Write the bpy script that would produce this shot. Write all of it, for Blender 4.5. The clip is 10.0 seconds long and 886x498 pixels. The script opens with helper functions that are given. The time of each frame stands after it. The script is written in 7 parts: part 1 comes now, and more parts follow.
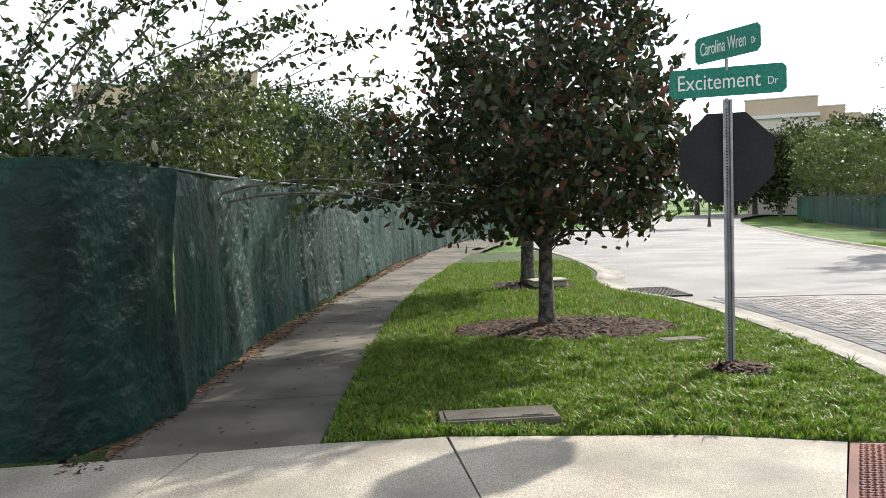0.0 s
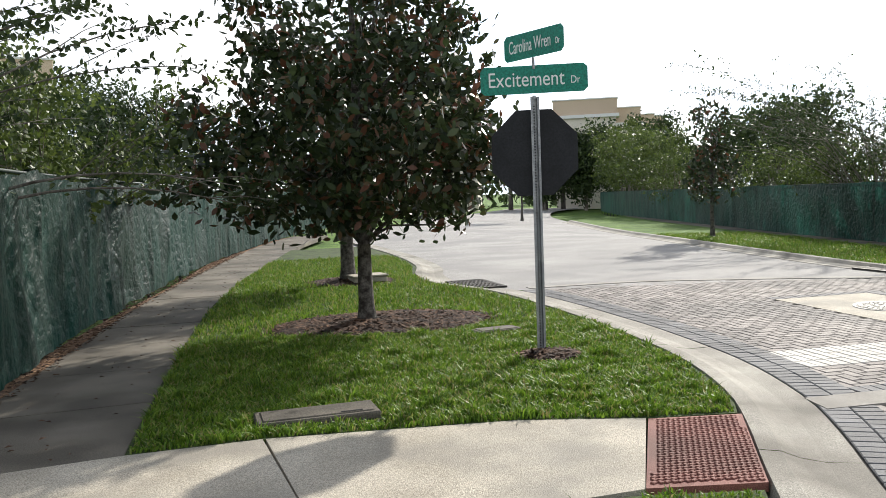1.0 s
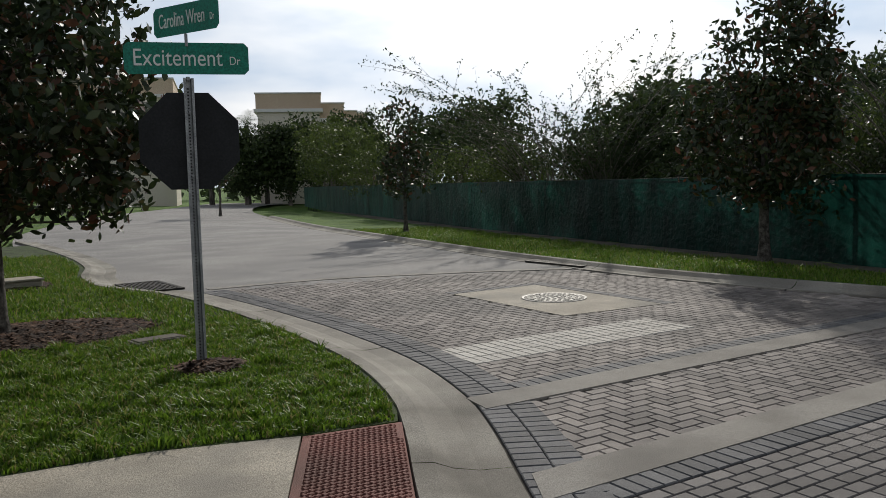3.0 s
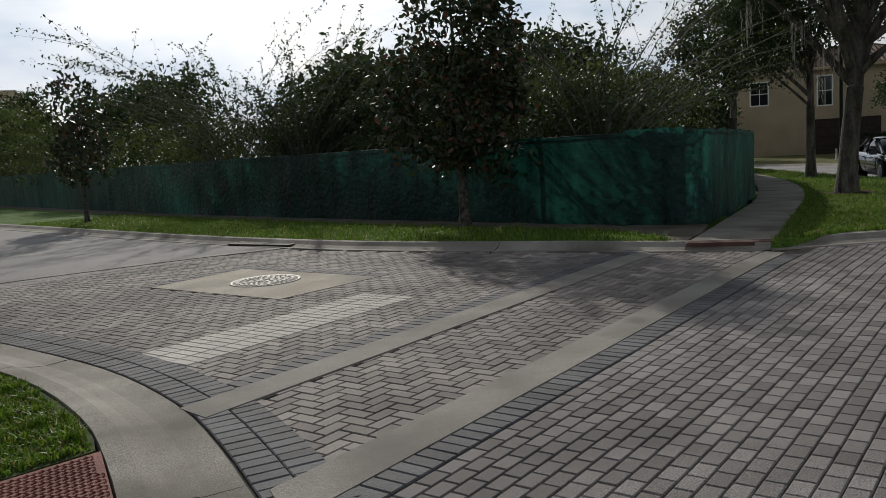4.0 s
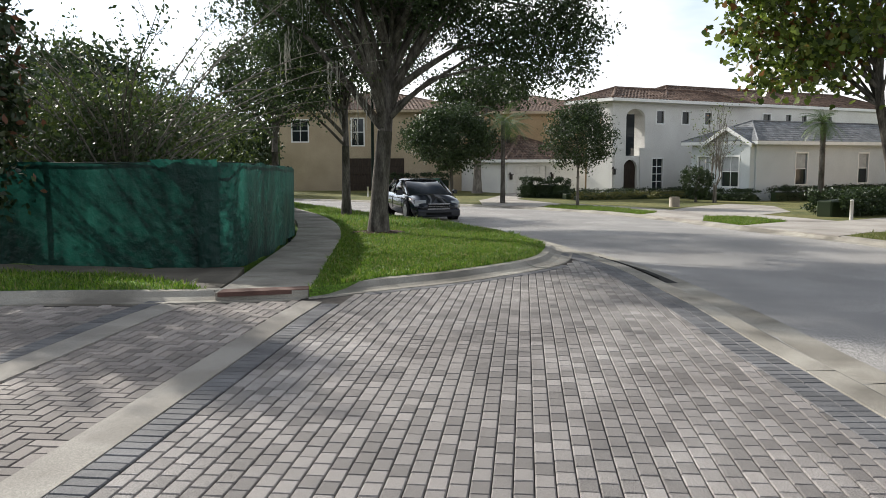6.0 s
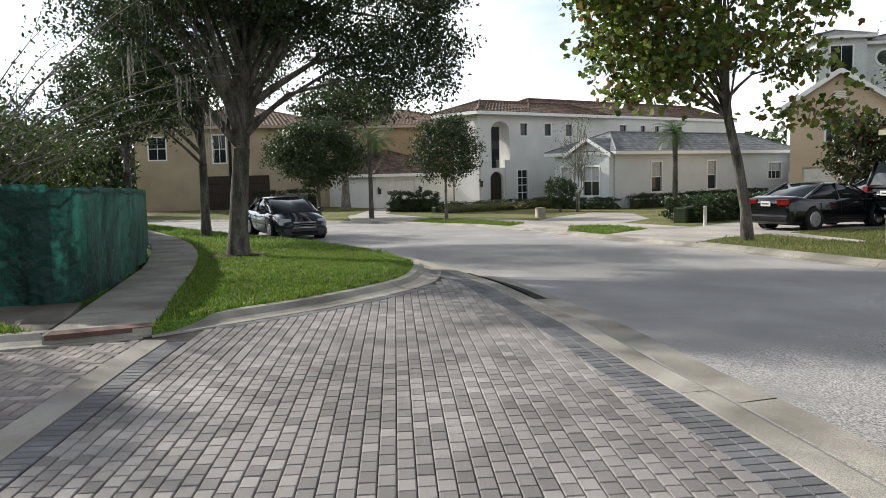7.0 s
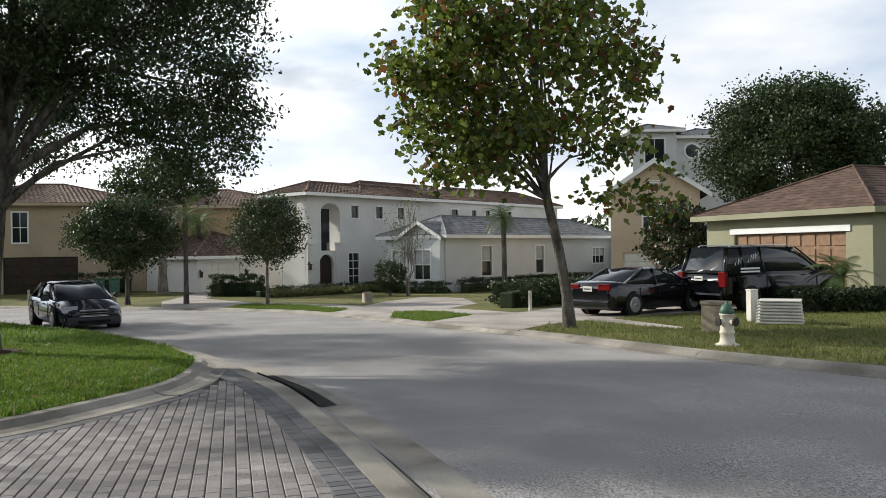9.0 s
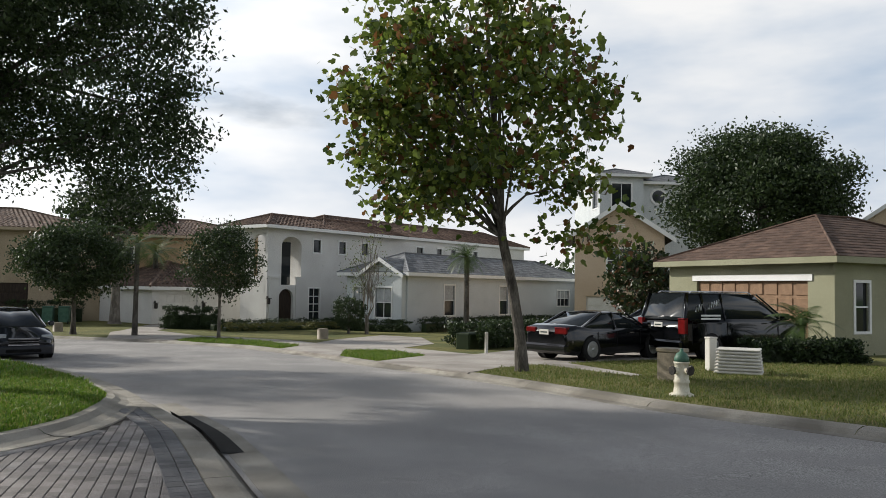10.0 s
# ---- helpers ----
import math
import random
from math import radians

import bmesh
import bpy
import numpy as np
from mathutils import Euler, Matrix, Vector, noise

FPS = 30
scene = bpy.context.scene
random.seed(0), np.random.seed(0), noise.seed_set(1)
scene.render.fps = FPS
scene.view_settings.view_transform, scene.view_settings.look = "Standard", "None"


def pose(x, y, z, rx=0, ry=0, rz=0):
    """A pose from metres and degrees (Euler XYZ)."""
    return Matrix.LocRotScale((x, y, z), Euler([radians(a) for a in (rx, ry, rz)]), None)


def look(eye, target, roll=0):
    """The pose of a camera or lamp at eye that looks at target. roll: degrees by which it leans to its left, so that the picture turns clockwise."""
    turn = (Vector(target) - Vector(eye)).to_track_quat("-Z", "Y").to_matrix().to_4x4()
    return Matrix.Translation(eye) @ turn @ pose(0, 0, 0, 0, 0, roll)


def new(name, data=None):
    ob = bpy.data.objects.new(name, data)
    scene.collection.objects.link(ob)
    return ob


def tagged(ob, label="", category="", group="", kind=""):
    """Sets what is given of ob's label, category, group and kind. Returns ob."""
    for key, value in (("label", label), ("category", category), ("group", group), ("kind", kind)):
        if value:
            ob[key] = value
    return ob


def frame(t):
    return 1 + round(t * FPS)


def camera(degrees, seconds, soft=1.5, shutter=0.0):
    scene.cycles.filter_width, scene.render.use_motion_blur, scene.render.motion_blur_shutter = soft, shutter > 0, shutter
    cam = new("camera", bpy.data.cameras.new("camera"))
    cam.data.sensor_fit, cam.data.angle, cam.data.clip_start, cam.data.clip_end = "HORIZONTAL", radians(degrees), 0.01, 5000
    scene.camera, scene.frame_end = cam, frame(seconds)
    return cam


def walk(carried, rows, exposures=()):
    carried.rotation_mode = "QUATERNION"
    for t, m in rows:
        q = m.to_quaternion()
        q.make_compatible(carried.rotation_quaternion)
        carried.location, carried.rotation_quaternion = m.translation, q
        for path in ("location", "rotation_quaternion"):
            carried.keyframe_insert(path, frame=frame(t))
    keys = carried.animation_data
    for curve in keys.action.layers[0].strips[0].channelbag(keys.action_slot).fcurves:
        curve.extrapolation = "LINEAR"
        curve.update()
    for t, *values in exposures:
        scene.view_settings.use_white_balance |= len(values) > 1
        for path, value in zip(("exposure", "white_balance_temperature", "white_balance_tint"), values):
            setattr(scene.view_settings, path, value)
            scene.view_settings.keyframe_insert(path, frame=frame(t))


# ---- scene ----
cam = camera(56.7, 10.0, 0.6)
ROWS = [
    (0.0, (0.152, 0.086, 1.583), (0.151, 2.083, 1.471), -1.8),
    (0.5, (0.147, 0.126, 1.582), (0.388, 2.108, 1.463), -1.4),
    (1.0, (0.193, 0.144, 1.562), (0.621, 2.093, 1.427), -2.1),
    (1.5, (0.221, 0.188, 1.561), (0.743, 2.112, 1.402), -2.5),
    (2.0, (0.326, 0.28, 1.558), (0.952, 2.172, 1.387), -4.0),
    (2.2, (0.415, 0.367, 1.54), (1.11, 2.235, 1.374), -3.7),
    (3.3, (0.796, 0.679, 1.543), (2.026, 2.247, 1.38), -2.1),
    (3.5, (0.767, 0.822, 1.526), (2.103, 2.301, 1.362), -3.4),
    (4.0, (1.057, 1.046, 1.483), (2.646, 2.235, 1.231), -3.7),
    (4.5, (1.492, 1.119, 1.542), (3.295, 1.933, 1.251), -2.7),
    (5.0, (1.814, 1.337, 1.532), (3.753, 1.735, 1.25), -1.3),
    (5.5, (2.161, 1.393, 1.517), (4.1, 1.784, 1.223), -3.0),
    (6.0, (2.386, 1.343, 1.526), (4.364, 1.541, 1.307), -0.1),
    (6.1, (2.423, 1.332, 1.534), (4.402, 1.502, 1.295), -0.8),
    (7.3, (3.165, 1.184, 1.572), (5.149, 0.966, 1.452), 0.2),
    (7.5, (3.328, 1.118, 1.562), (5.309, 0.85, 1.502), 1.5),
    (8.0, (3.743, 0.917, 1.541), (5.701, 0.514, 1.486), -1.1),
    (8.5, (4.04, 0.614, 1.551), (5.994, 0.189, 1.538), 0.9),
    (9.0, (4.455, 0.384, 1.56), (6.393, -0.114, 1.564), -0.9),
    (9.5, (4.866, 0.099, 1.531), (6.809, -0.376, 1.586), 0.2),
    (10.0, (5.115, -0.261, 1.507), (7.03, -0.827, 1.607), 0.9),
]
EXPOSURES = [(0.0, 0.6), (1.0, 0.32), (2.2, -0.2), (3.5, -1.25), (4.0, -1.15), (4.5, -0.8), (5.5, 0.0), (6.1, 0.2), (7.5, 0.2), (9.0, -0.08), (10.0, -0.33)]
walk(cam, [(t, look(eye, aim, lean)) for t, eye, aim, lean in ROWS], EXPOSURES)

# ---- world and sun ----
SUN_DIR = Vector((0.67, 0.74, 0.0)).normalized()
SUN_EL = radians(28)
world = bpy.data.worlds.new("sky")
scene.world = world
world.use_nodes = True
wn, wl = world.node_tree.nodes, world.node_tree.links
bg = wn["Background"]
sky = wn.new("ShaderNodeTexSky")
sky.sky_type = 'NISHITA'
sky.sun_disc = False
sky.sun_elevation = SUN_EL
sky.sun_rotation = math.atan2(SUN_DIR.x, SUN_DIR.y)
sky.dust_density = 2.0
wtc = wn.new("ShaderNodeTexCoord")
wmap = wn.new("ShaderNodeMapping")
wmap.inputs["Scale"].default_value = (1.0, 1.0, 3.2)
cloud = wn.new("ShaderNodeTexNoise")
cloud.inputs["Scale"].default_value = 2.2
cloud.inputs["Detail"].default_value = 7
cloud.inputs["Roughness"].default_value = 0.55
cramp = wn.new("ShaderNodeValToRGB")
cramp.color_ramp.elements[0].position, cramp.color_ramp.elements[1].position = 0.20, 0.40
cloud_b = wn.new("ShaderNodeTexNoise")
cloud_b.inputs["Scale"].default_value = 3.1
cloud_b.inputs["Detail"].default_value = 5
bramp = wn.new("ShaderNodeValToRGB")
bramp.color_ramp.elements[0].position, bramp.color_ramp.elements[1].position = 0.3, 0.62
bramp.color_ramp.elements[0].color = (9.0, 11.4, 14.6, 1)
bramp.color_ramp.elements[1].color = (20.0, 20.0, 20.0, 1)
wmix = wn.new("ShaderNodeMix")
wmix.data_type = 'RGBA'
wl.new(wtc.outputs["Generated"], wmap.inputs["Vector"])
wl.new(wmap.outputs[0], cloud.inputs["Vector"])
wl.new(wmap.outputs[0], cloud_b.inputs["Vector"])
wl.new(cloud.outputs["Fac"], cramp.inputs["Fac"])
wl.new(cloud_b.outputs["Fac"], bramp.inputs["Fac"])
# thick bright haze low down, broken cloud and open blue overhead
wsep = wn.new("ShaderNodeSeparateXYZ")
wl.new(wtc.outputs["Generated"], wsep.inputs[0])
wzen = wn.new("ShaderNodeMapRange")
wzen.interpolation_type = 'SMOOTHSTEP'
wzen.inputs["From Min"].default_value, wzen.inputs["From Max"].default_value = 0.42, 0.75
wzen.inputs["To Min"].default_value, wzen.inputs["To Max"].default_value = 1.0, 0.15
wl.new(wsep.outputs["Z"], wzen.inputs["Value"])
wcov = wn.new("ShaderNodeMath")
wcov.operation = 'MULTIPLY'
wl.new(cramp.outputs["Color"], wcov.inputs[0])
wl.new(wzen.outputs[0], wcov.inputs[1])
wl.new(wcov.outputs[0], wmix.inputs["Factor"])
wl.new(sky.outputs[0], wmix.inputs[6])
wl.new(bramp.outputs["Color"], wmix.inputs[7])
# thin cloud glares round the sun
sun_up = SUN_DIR * math.cos(SUN_EL) + Vector((0, 0, math.sin(SUN_EL)))
wdot = wn.new("ShaderNodeVectorMath")
wdot.operation = 'DOT_PRODUCT'
wdot.inputs[1].default_value = sun_up
wl.new(wtc.outputs["Generated"], wdot.inputs[0])
wmax = wn.new("ShaderNodeMath")
wmax.operation = 'MAXIMUM'
wmax.inputs[1].default_value = 0.0
wl.new(wdot.outputs["Value"], wmax.inputs[0])
wpow = wn.new("ShaderNodeMath")
wpow.operation = 'POWER'
wpow.inputs[1].default_value = 5.0
wl.new(wmax.outputs[0], wpow.inputs[0])
wgl = wn.new("ShaderNodeMapRange")
wgl.inputs["To Min"].default_value, wgl.inputs["To Max"].default_value = 1.0, 2.6
wl.new(wpow.outputs[0], wgl.inputs["Value"])
wsc = wn.new("ShaderNodeVectorMath")
wsc.operation = 'SCALE'
wl.new(wmix.outputs[2], wsc.inputs[0])
wl.new(wgl.outputs[0], wsc.inputs["Scale"])
wl.new(wsc.outputs[0], bg.inputs["Color"])
bg.inputs["Strength"].default_value = 0.058
sun_data = bpy.data.lights.new("sun", 'SUN')
sun_data.energy, sun_data.angle, sun_data.color = 5.0, radians(1.0), (1.0, 0.95, 0.86)
sun = new("sun", sun_data)
sun.matrix_world = look((0, 0, 0), -(SUN_DIR * math.cos(SUN_EL) + Vector((0, 0, math.sin(SUN_EL)))))

# ---- materials ----
def material(name, rough=0.8, metal=0.0, spec=0.3):
    m = bpy.data.materials.new(name)
    m.use_nodes = True
    b = m.node_tree.nodes["Principled BSDF"]
    b.inputs["Roughness"].default_value = rough
    b.inputs["Metallic"].default_value = metal
    b.inputs["Specular IOR Level"].default_value = spec
    return m, m.node_tree.nodes, m.node_tree.links, b


def col(c):
    return (c[0], c[1], c[2], 1.0)


def surface(name, dark, light, scale=8.0, fine=120.0, rough=0.8, bump=0.3, metal=0.0, spec=0.3, stain=None, stain_scale=0.7, vary=0.0, island=False, fine_amount=0.35, bump_dist=0.01, stretch=(1, 1, 1), lo=0.35, hi=0.65):
    """Two colours mixed by broad noise, with fine grain, optional large stains and relief."""
    m, n, l, b = material(name, rough, metal, spec)
    tc = n.new("ShaderNodeTexCoord")
    mp = n.new("ShaderNodeMapping")
    mp.inputs["Scale"].default_value = stretch
    l.new(tc.outputs["Object"], mp.inputs["Vector"])
    big = n.new("ShaderNodeTexNoise")
    big.inputs["Scale"].default_value, big.inputs["Detail"].default_value = scale, 6
    l.new(mp.outputs[0], big.inputs["Vector"])
    ramp = n.new("ShaderNodeValToRGB")
    ramp.color_ramp.elements[0].position, ramp.color_ramp.elements[1].position = lo, hi
    ramp.color_ramp.elements[0].color, ramp.color_ramp.elements[1].color = col(dark), col(light)
    l.new(big.outputs["Fac"], ramp.inputs["Fac"])
    grain = n.new("ShaderNodeTexNoise")
    grain.inputs["Scale"].default_value, grain.inputs["Detail"].default_value = fine, 3
    l.new(mp.outputs[0], grain.inputs["Vector"])
    gm = n.new("ShaderNodeMix")
    gm.data_type, gm.blend_type = 'RGBA', 'OVERLAY'
    gm.inputs["Factor"].default_value = fine_amount
    l.new(ramp.outputs["Color"], gm.inputs[6])
    gc = n.new("ShaderNodeMapRange")
    gc.inputs["From Min"].default_value, gc.inputs["From Max"].default_value = 0.3, 0.7
    l.new(grain.outputs["Fac"], gc.inputs["Value"])
    l.new(gc.outputs[0], gm.inputs[7])
    out = gm.outputs[2]
    if stain:
        st = n.new("ShaderNodeTexNoise")
        st.inputs["Scale"].default_value, st.inputs["Detail"].default_value = stain_scale, 5
        l.new(tc.outputs["Object"], st.inputs["Vector"])
        sr = n.new("ShaderNodeValToRGB")
        sr.color_ramp.elements[0].position, sr.color_ramp.elements[1].position = 0.47, 0.66
        l.new(st.outputs["Fac"], sr.inputs["Fac"])
        sm = n.new("ShaderNodeMix")
        sm.data_type = 'RGBA'
        l.new(sr.outputs["Color"], sm.inputs["Factor"])
        l.new(out, sm.inputs[6])
        sm.inputs[7].default_value = col(stain)
        out = sm.outputs[2]
    if vary:
        if island:
            src = n.new("ShaderNodeNewGeometry").outputs["Random Per Island"]
        else:
            src = n.new("ShaderNodeObjectInfo").outputs["Random"]
        hs = n.new("ShaderNodeHueSaturation")
        mr = n.new("ShaderNodeMapRange")
        mr.inputs["To Min"].default_value, mr.inputs["To Max"].default_value = 1 - vary, 1 + vary
        l.new(src, mr.inputs["Value"])
        l.new(mr.outputs[0], hs.inputs["Value"])
        l.new(out, hs.inputs["Color"])
        out = hs.outputs[0]
    l.new(out, b.inputs["Base Color"])
    if bump:
        bp = n.new("ShaderNodeBump")
        bp.inputs["Strength"].default_value, bp.inputs["Distance"].default_value = bump, bump_dist
        l.new(grain.outputs["Fac"], bp.inputs["Height"])
        l.new(bp.outputs[0], b.inputs["Normal"])
    return m


def foliage(name, dark, light, gloss=0.45, through_light=0.35, odd=None):
    """Leaves: colour by leaf, a little light passing through."""
    m, n, l, b = material(name, gloss, 0.0, 0.4)
    geo = n.new("ShaderNodeNewGeometry")
    ramp = n.new("ShaderNodeValToRGB")
    ramp.color_ramp.elements[0].color, ramp.color_ramp.elements[1].color = col(dark), col(light)
    ramp.color_ramp.elements[1].position = 0.80 if odd else 1.0
    if odd:
        e = ramp.color_ramp.elements.new(0.94)
        e.color = col(odd)
    l.new(geo.outputs["Random Per Island"], ramp.inputs["Fac"])
    l.new(ramp.outputs["Color"], b.inputs["Base Color"])
    tr = n.new("ShaderNodeBsdfTranslucent")
    l.new(ramp.outputs["Color"], tr.inputs["Color"])
    mx = n.new("ShaderNodeMixShader")
    mx.inputs["Fac"].default_value = through_light
    l.new(b.outputs[0], mx.inputs[1])
    l.new(tr.outputs[0], mx.inputs[2])
    l.new(mx.outputs[0], n["Material Output"].inputs["Surface"])
    return m


M = {}
M["soil"] = surface("lawn_soil", (0.028, 0.045, 0.012), (0.06, 0.09, 0.022), 3, 60, 0.95, 0.6)
M["lawn"] = surface("lawn_turf", (0.05, 0.115, 0.012), (0.12, 0.21, 0.028), 1.2, 45, 0.95, 0.9, bump_dist=0.03, fine_amount=0.7)
M["dry_lawn"] = surface("dry_turf", (0.085, 0.10, 0.028), (0.17, 0.16, 0.05), 0.6, 40, 0.95, 0.9, bump_dist=0.03, fine_amount=0.7)
M["blade"] = foliage("grass_blade", (0.045, 0.11, 0.008), (0.19, 0.31, 0.03), 0.5, 0.4, (0.30, 0.27, 0.10))
M["blade_dry"] = foliage("dry_grass_blade", (0.075, 0.115, 0.02), (0.19, 0.21, 0.055), 0.6, 0.35, (0.30, 0.25, 0.12))
M["asphalt"] = surface("worn_asphalt", (0.27, 0.258, 0.248), (0.35, 0.335, 0.322), 0.7, 85, 0.88, 0.45, stain=(0.25, 0.243, 0.237), stain_scale=0.5, bump_dist=0.006, fine_amount=0.8, stretch=(0.6, 1.2, 1))
M["concrete"] = surface("concrete", (0.38, 0.338, 0.272), (0.51, 0.462, 0.382), 1.6, 150, 0.85, 0.4, fine_amount=0.5, stain=(0.27, 0.25, 0.215), stain_scale=0.9)
# real dirt and stains, plus tree shade put into the base colours
M["shaded_concrete"] = surface("weathered_concrete_with_shade", (0.105, 0.092, 0.073), (0.205, 0.182, 0.148), 1.3, 110, 0.85, 0.35, stain=(0.075, 0.066, 0.054), stain_scale=0.6)
M["kerb"] = surface("kerb_concrete", (0.27, 0.25, 0.215), (0.40, 0.375, 0.325), 2.2, 130, 0.85, 0.45, fine_amount=0.5, stain=(0.17, 0.155, 0.13), stain_scale=1.1)
M["joint"] = surface("joint_sand", (0.035, 0.03, 0.027), (0.07, 0.06, 0.052), 5, 200, 0.95, 0.3)
M["paver"] = surface("field_paver", (0.195, 0.178, 0.168), (0.30, 0.28, 0.266), 0.8, 140, 0.8, 0.5, vary=0.31, fine_amount=0.7, stain=(0.16, 0.148, 0.142), stain_scale=0.5)
M["paver_joined"] = surface("field_paver_joined", (0.195, 0.178, 0.168), (0.30, 0.28, 0.266), 0.8, 140, 0.8, 0.5, vary=0.31, fine_amount=0.7, island=True, stain=(0.16, 0.148, 0.142), stain_scale=0.5)
M["paver_herring"] = surface("herringbone_paver", (0.19, 0.168, 0.155), (0.31, 0.275, 0.25), 0.9, 140, 0.8, 0.4, vary=0.32, island=True, stain=(0.16, 0.145, 0.135), stain_scale=0.5)
M["paver_grey"] = surface("border_paver", (0.10, 0.10, 0.105), (0.155, 0.155, 0.16), 1.5, 140, 0.8, 0.4, vary=0.2, island=True)
M["paver_light"] = surface("light_paver", (0.46, 0.43, 0.39), (0.58, 0.55, 0.5), 1.5, 140, 0.8, 0.3, vary=0.1, island=True)
M["brick_mat"] = surface("red_warning_mat", (0.20, 0.075, 0.06), (0.30, 0.125, 0.10), 2.5, 160, 0.8, 0.5, stain=(0.16, 0.075, 0.06))
M["ramp"] = surface("red_brown_ramp", (0.10, 0.055, 0.045), (0.155, 0.088, 0.072), 3, 120, 0.85, 0.4)
M["valve"] = surface("stained_concrete_lid", (0.075, 0.066, 0.053), (0.135, 0.118, 0.094), 3, 90, 0.9, 0.5)
M["band"] = surface("band_concrete", (0.25, 0.232, 0.205), (0.34, 0.318, 0.285), 1.6, 150, 0.85, 0.3, stain=(0.19, 0.175, 0.155), stain_scale=0.9)
M["mulch"] = surface("bark_mulch", (0.016, 0.009, 0.006), (0.075, 0.04, 0.025), 18, 70, 0.95, 1.0, bump_dist=0.03, fine_amount=0.8)
M["chip"] = surface("bark_chip", (0.028, 0.016, 0.011), (0.16, 0.09, 0.055), 6, 50, 0.9, 0.4, vary=0.5, island=True)
M["litter"] = surface("dry_leaf_litter", (0.11, 0.055, 0.028), (0.25, 0.15, 0.085), 12, 60, 0.95, 0.8, bump_dist=0.02, fine_amount=0.7)
M["mesh_cloth"] = None
M["bark"] = surface("grey_bark", (0.05, 0.043, 0.036), (0.15, 0.135, 0.115), 7, 40, 0.9, 1.0, stretch=(1, 1, 0.3), bump_dist=0.03)
M["bark_pale"] = surface("pale_bark", (0.11, 0.095, 0.08), (0.24, 0.215, 0.185), 6, 40, 0.9, 0.9, stretch=(1, 1, 0.4), bump_dist=0.02)
M["bark_mag"] = surface("lichen_bark", (0.03, 0.026, 0.022), (0.14, 0.13, 0.115), 14, 50, 0.9, 0.9, bump_dist=0.015)
M["moss"] = foliage("hanging_moss", (0.16, 0.16, 0.14), (0.27, 0.27, 0.235), 0.9, 0.4)
M["leaf_mag"] = foliage("magnolia_leaf", (0.012, 0.026, 0.009), (0.05, 0.072, 0.026), 0.42, 0.22, (0.13, 0.055, 0.03))
M["leaf_oak"] = foliage("oak_leaf", (0.018, 0.034, 0.012), (0.055, 0.085, 0.026), 0.5, 0.3)
M["leaf_syc"] = foliage("sycamore_leaf", (0.028, 0.055, 0.01), (0.19, 0.25, 0.045), 0.38, 0.45, (0.15, 0.07, 0.025))
M["leaf_light"] = foliage("light_shrub_leaf", (0.04, 0.066, 0.016), (0.125, 0.165, 0.036), 0.5, 0.3)
M["leaf_dark"] = foliage("dark_shrub_leaf", (0.02, 0.038, 0.012), (0.055, 0.085, 0.028), 0.45, 0.25)
M["leaf_mid"] = foliage("mid_shrub_leaf", (0.02, 0.038, 0.012), (0.068, 0.10, 0.028), 0.5, 0.22)
M["leaf_palm"] = foliage("palm_leaf", (0.04, 0.075, 0.02), (0.10, 0.15, 0.04), 0.45, 0.3)
M["hedge"] = foliage("hedge_leaf", (0.012, 0.025, 0.008), (0.042, 0.07, 0.022), 0.5, 0.25)
M["flower"] = foliage("bedding_plant", (0.08, 0.10, 0.03), (0.22, 0.20, 0.06), 0.6, 0.3)
M["steel"] = surface("galvanised_steel", (0.23, 0.24, 0.25), (0.36, 0.37, 0.38), 9, 160, 0.5, 0.15, metal=0.8)
M["dark_hole"] = surface("dark_void", (0.006, 0.006, 0.006), (0.012, 0.012, 0.012), 6, 60, 0.95, 0)
M["sign_green"] = surface("green_sign_sheet", (0.005, 0.17, 0.12), (0.008, 0.21, 0.15), 2, 60, 0.4, 0)
M["white_letter"] = surface("white_lettering", (0.72, 0.74, 0.73), (0.8, 0.82, 0.8), 2, 60, 0.45, 0)
M["sign_back"] = surface("dark_painted_sign_back", (0.008, 0.0085, 0.011), (0.016, 0.017, 0.021), 3, 60, 0.6, 0.05)
M["sign_red"] = surface("red_sign_face", (0.35, 0.015, 0.02), (0.4, 0.02, 0.025), 3, 60, 0.4, 0)
M["iron"] = surface("cast_iron", (0.03, 0.028, 0.026), (0.07, 0.06, 0.052), 12, 120, 0.7, 0.5, metal=0.3)
M["cover"] = surface("pale_worn_iron_cover", (0.35, 0.34, 0.31), (0.5, 0.48, 0.44), 6, 120, 0.6, 0.4, metal=0.2)
M["post_paint"] = surface("dark_green_post", (0.01, 0.02, 0.016), (0.02, 0.035, 0.028), 6, 80, 0.6, 0.1)


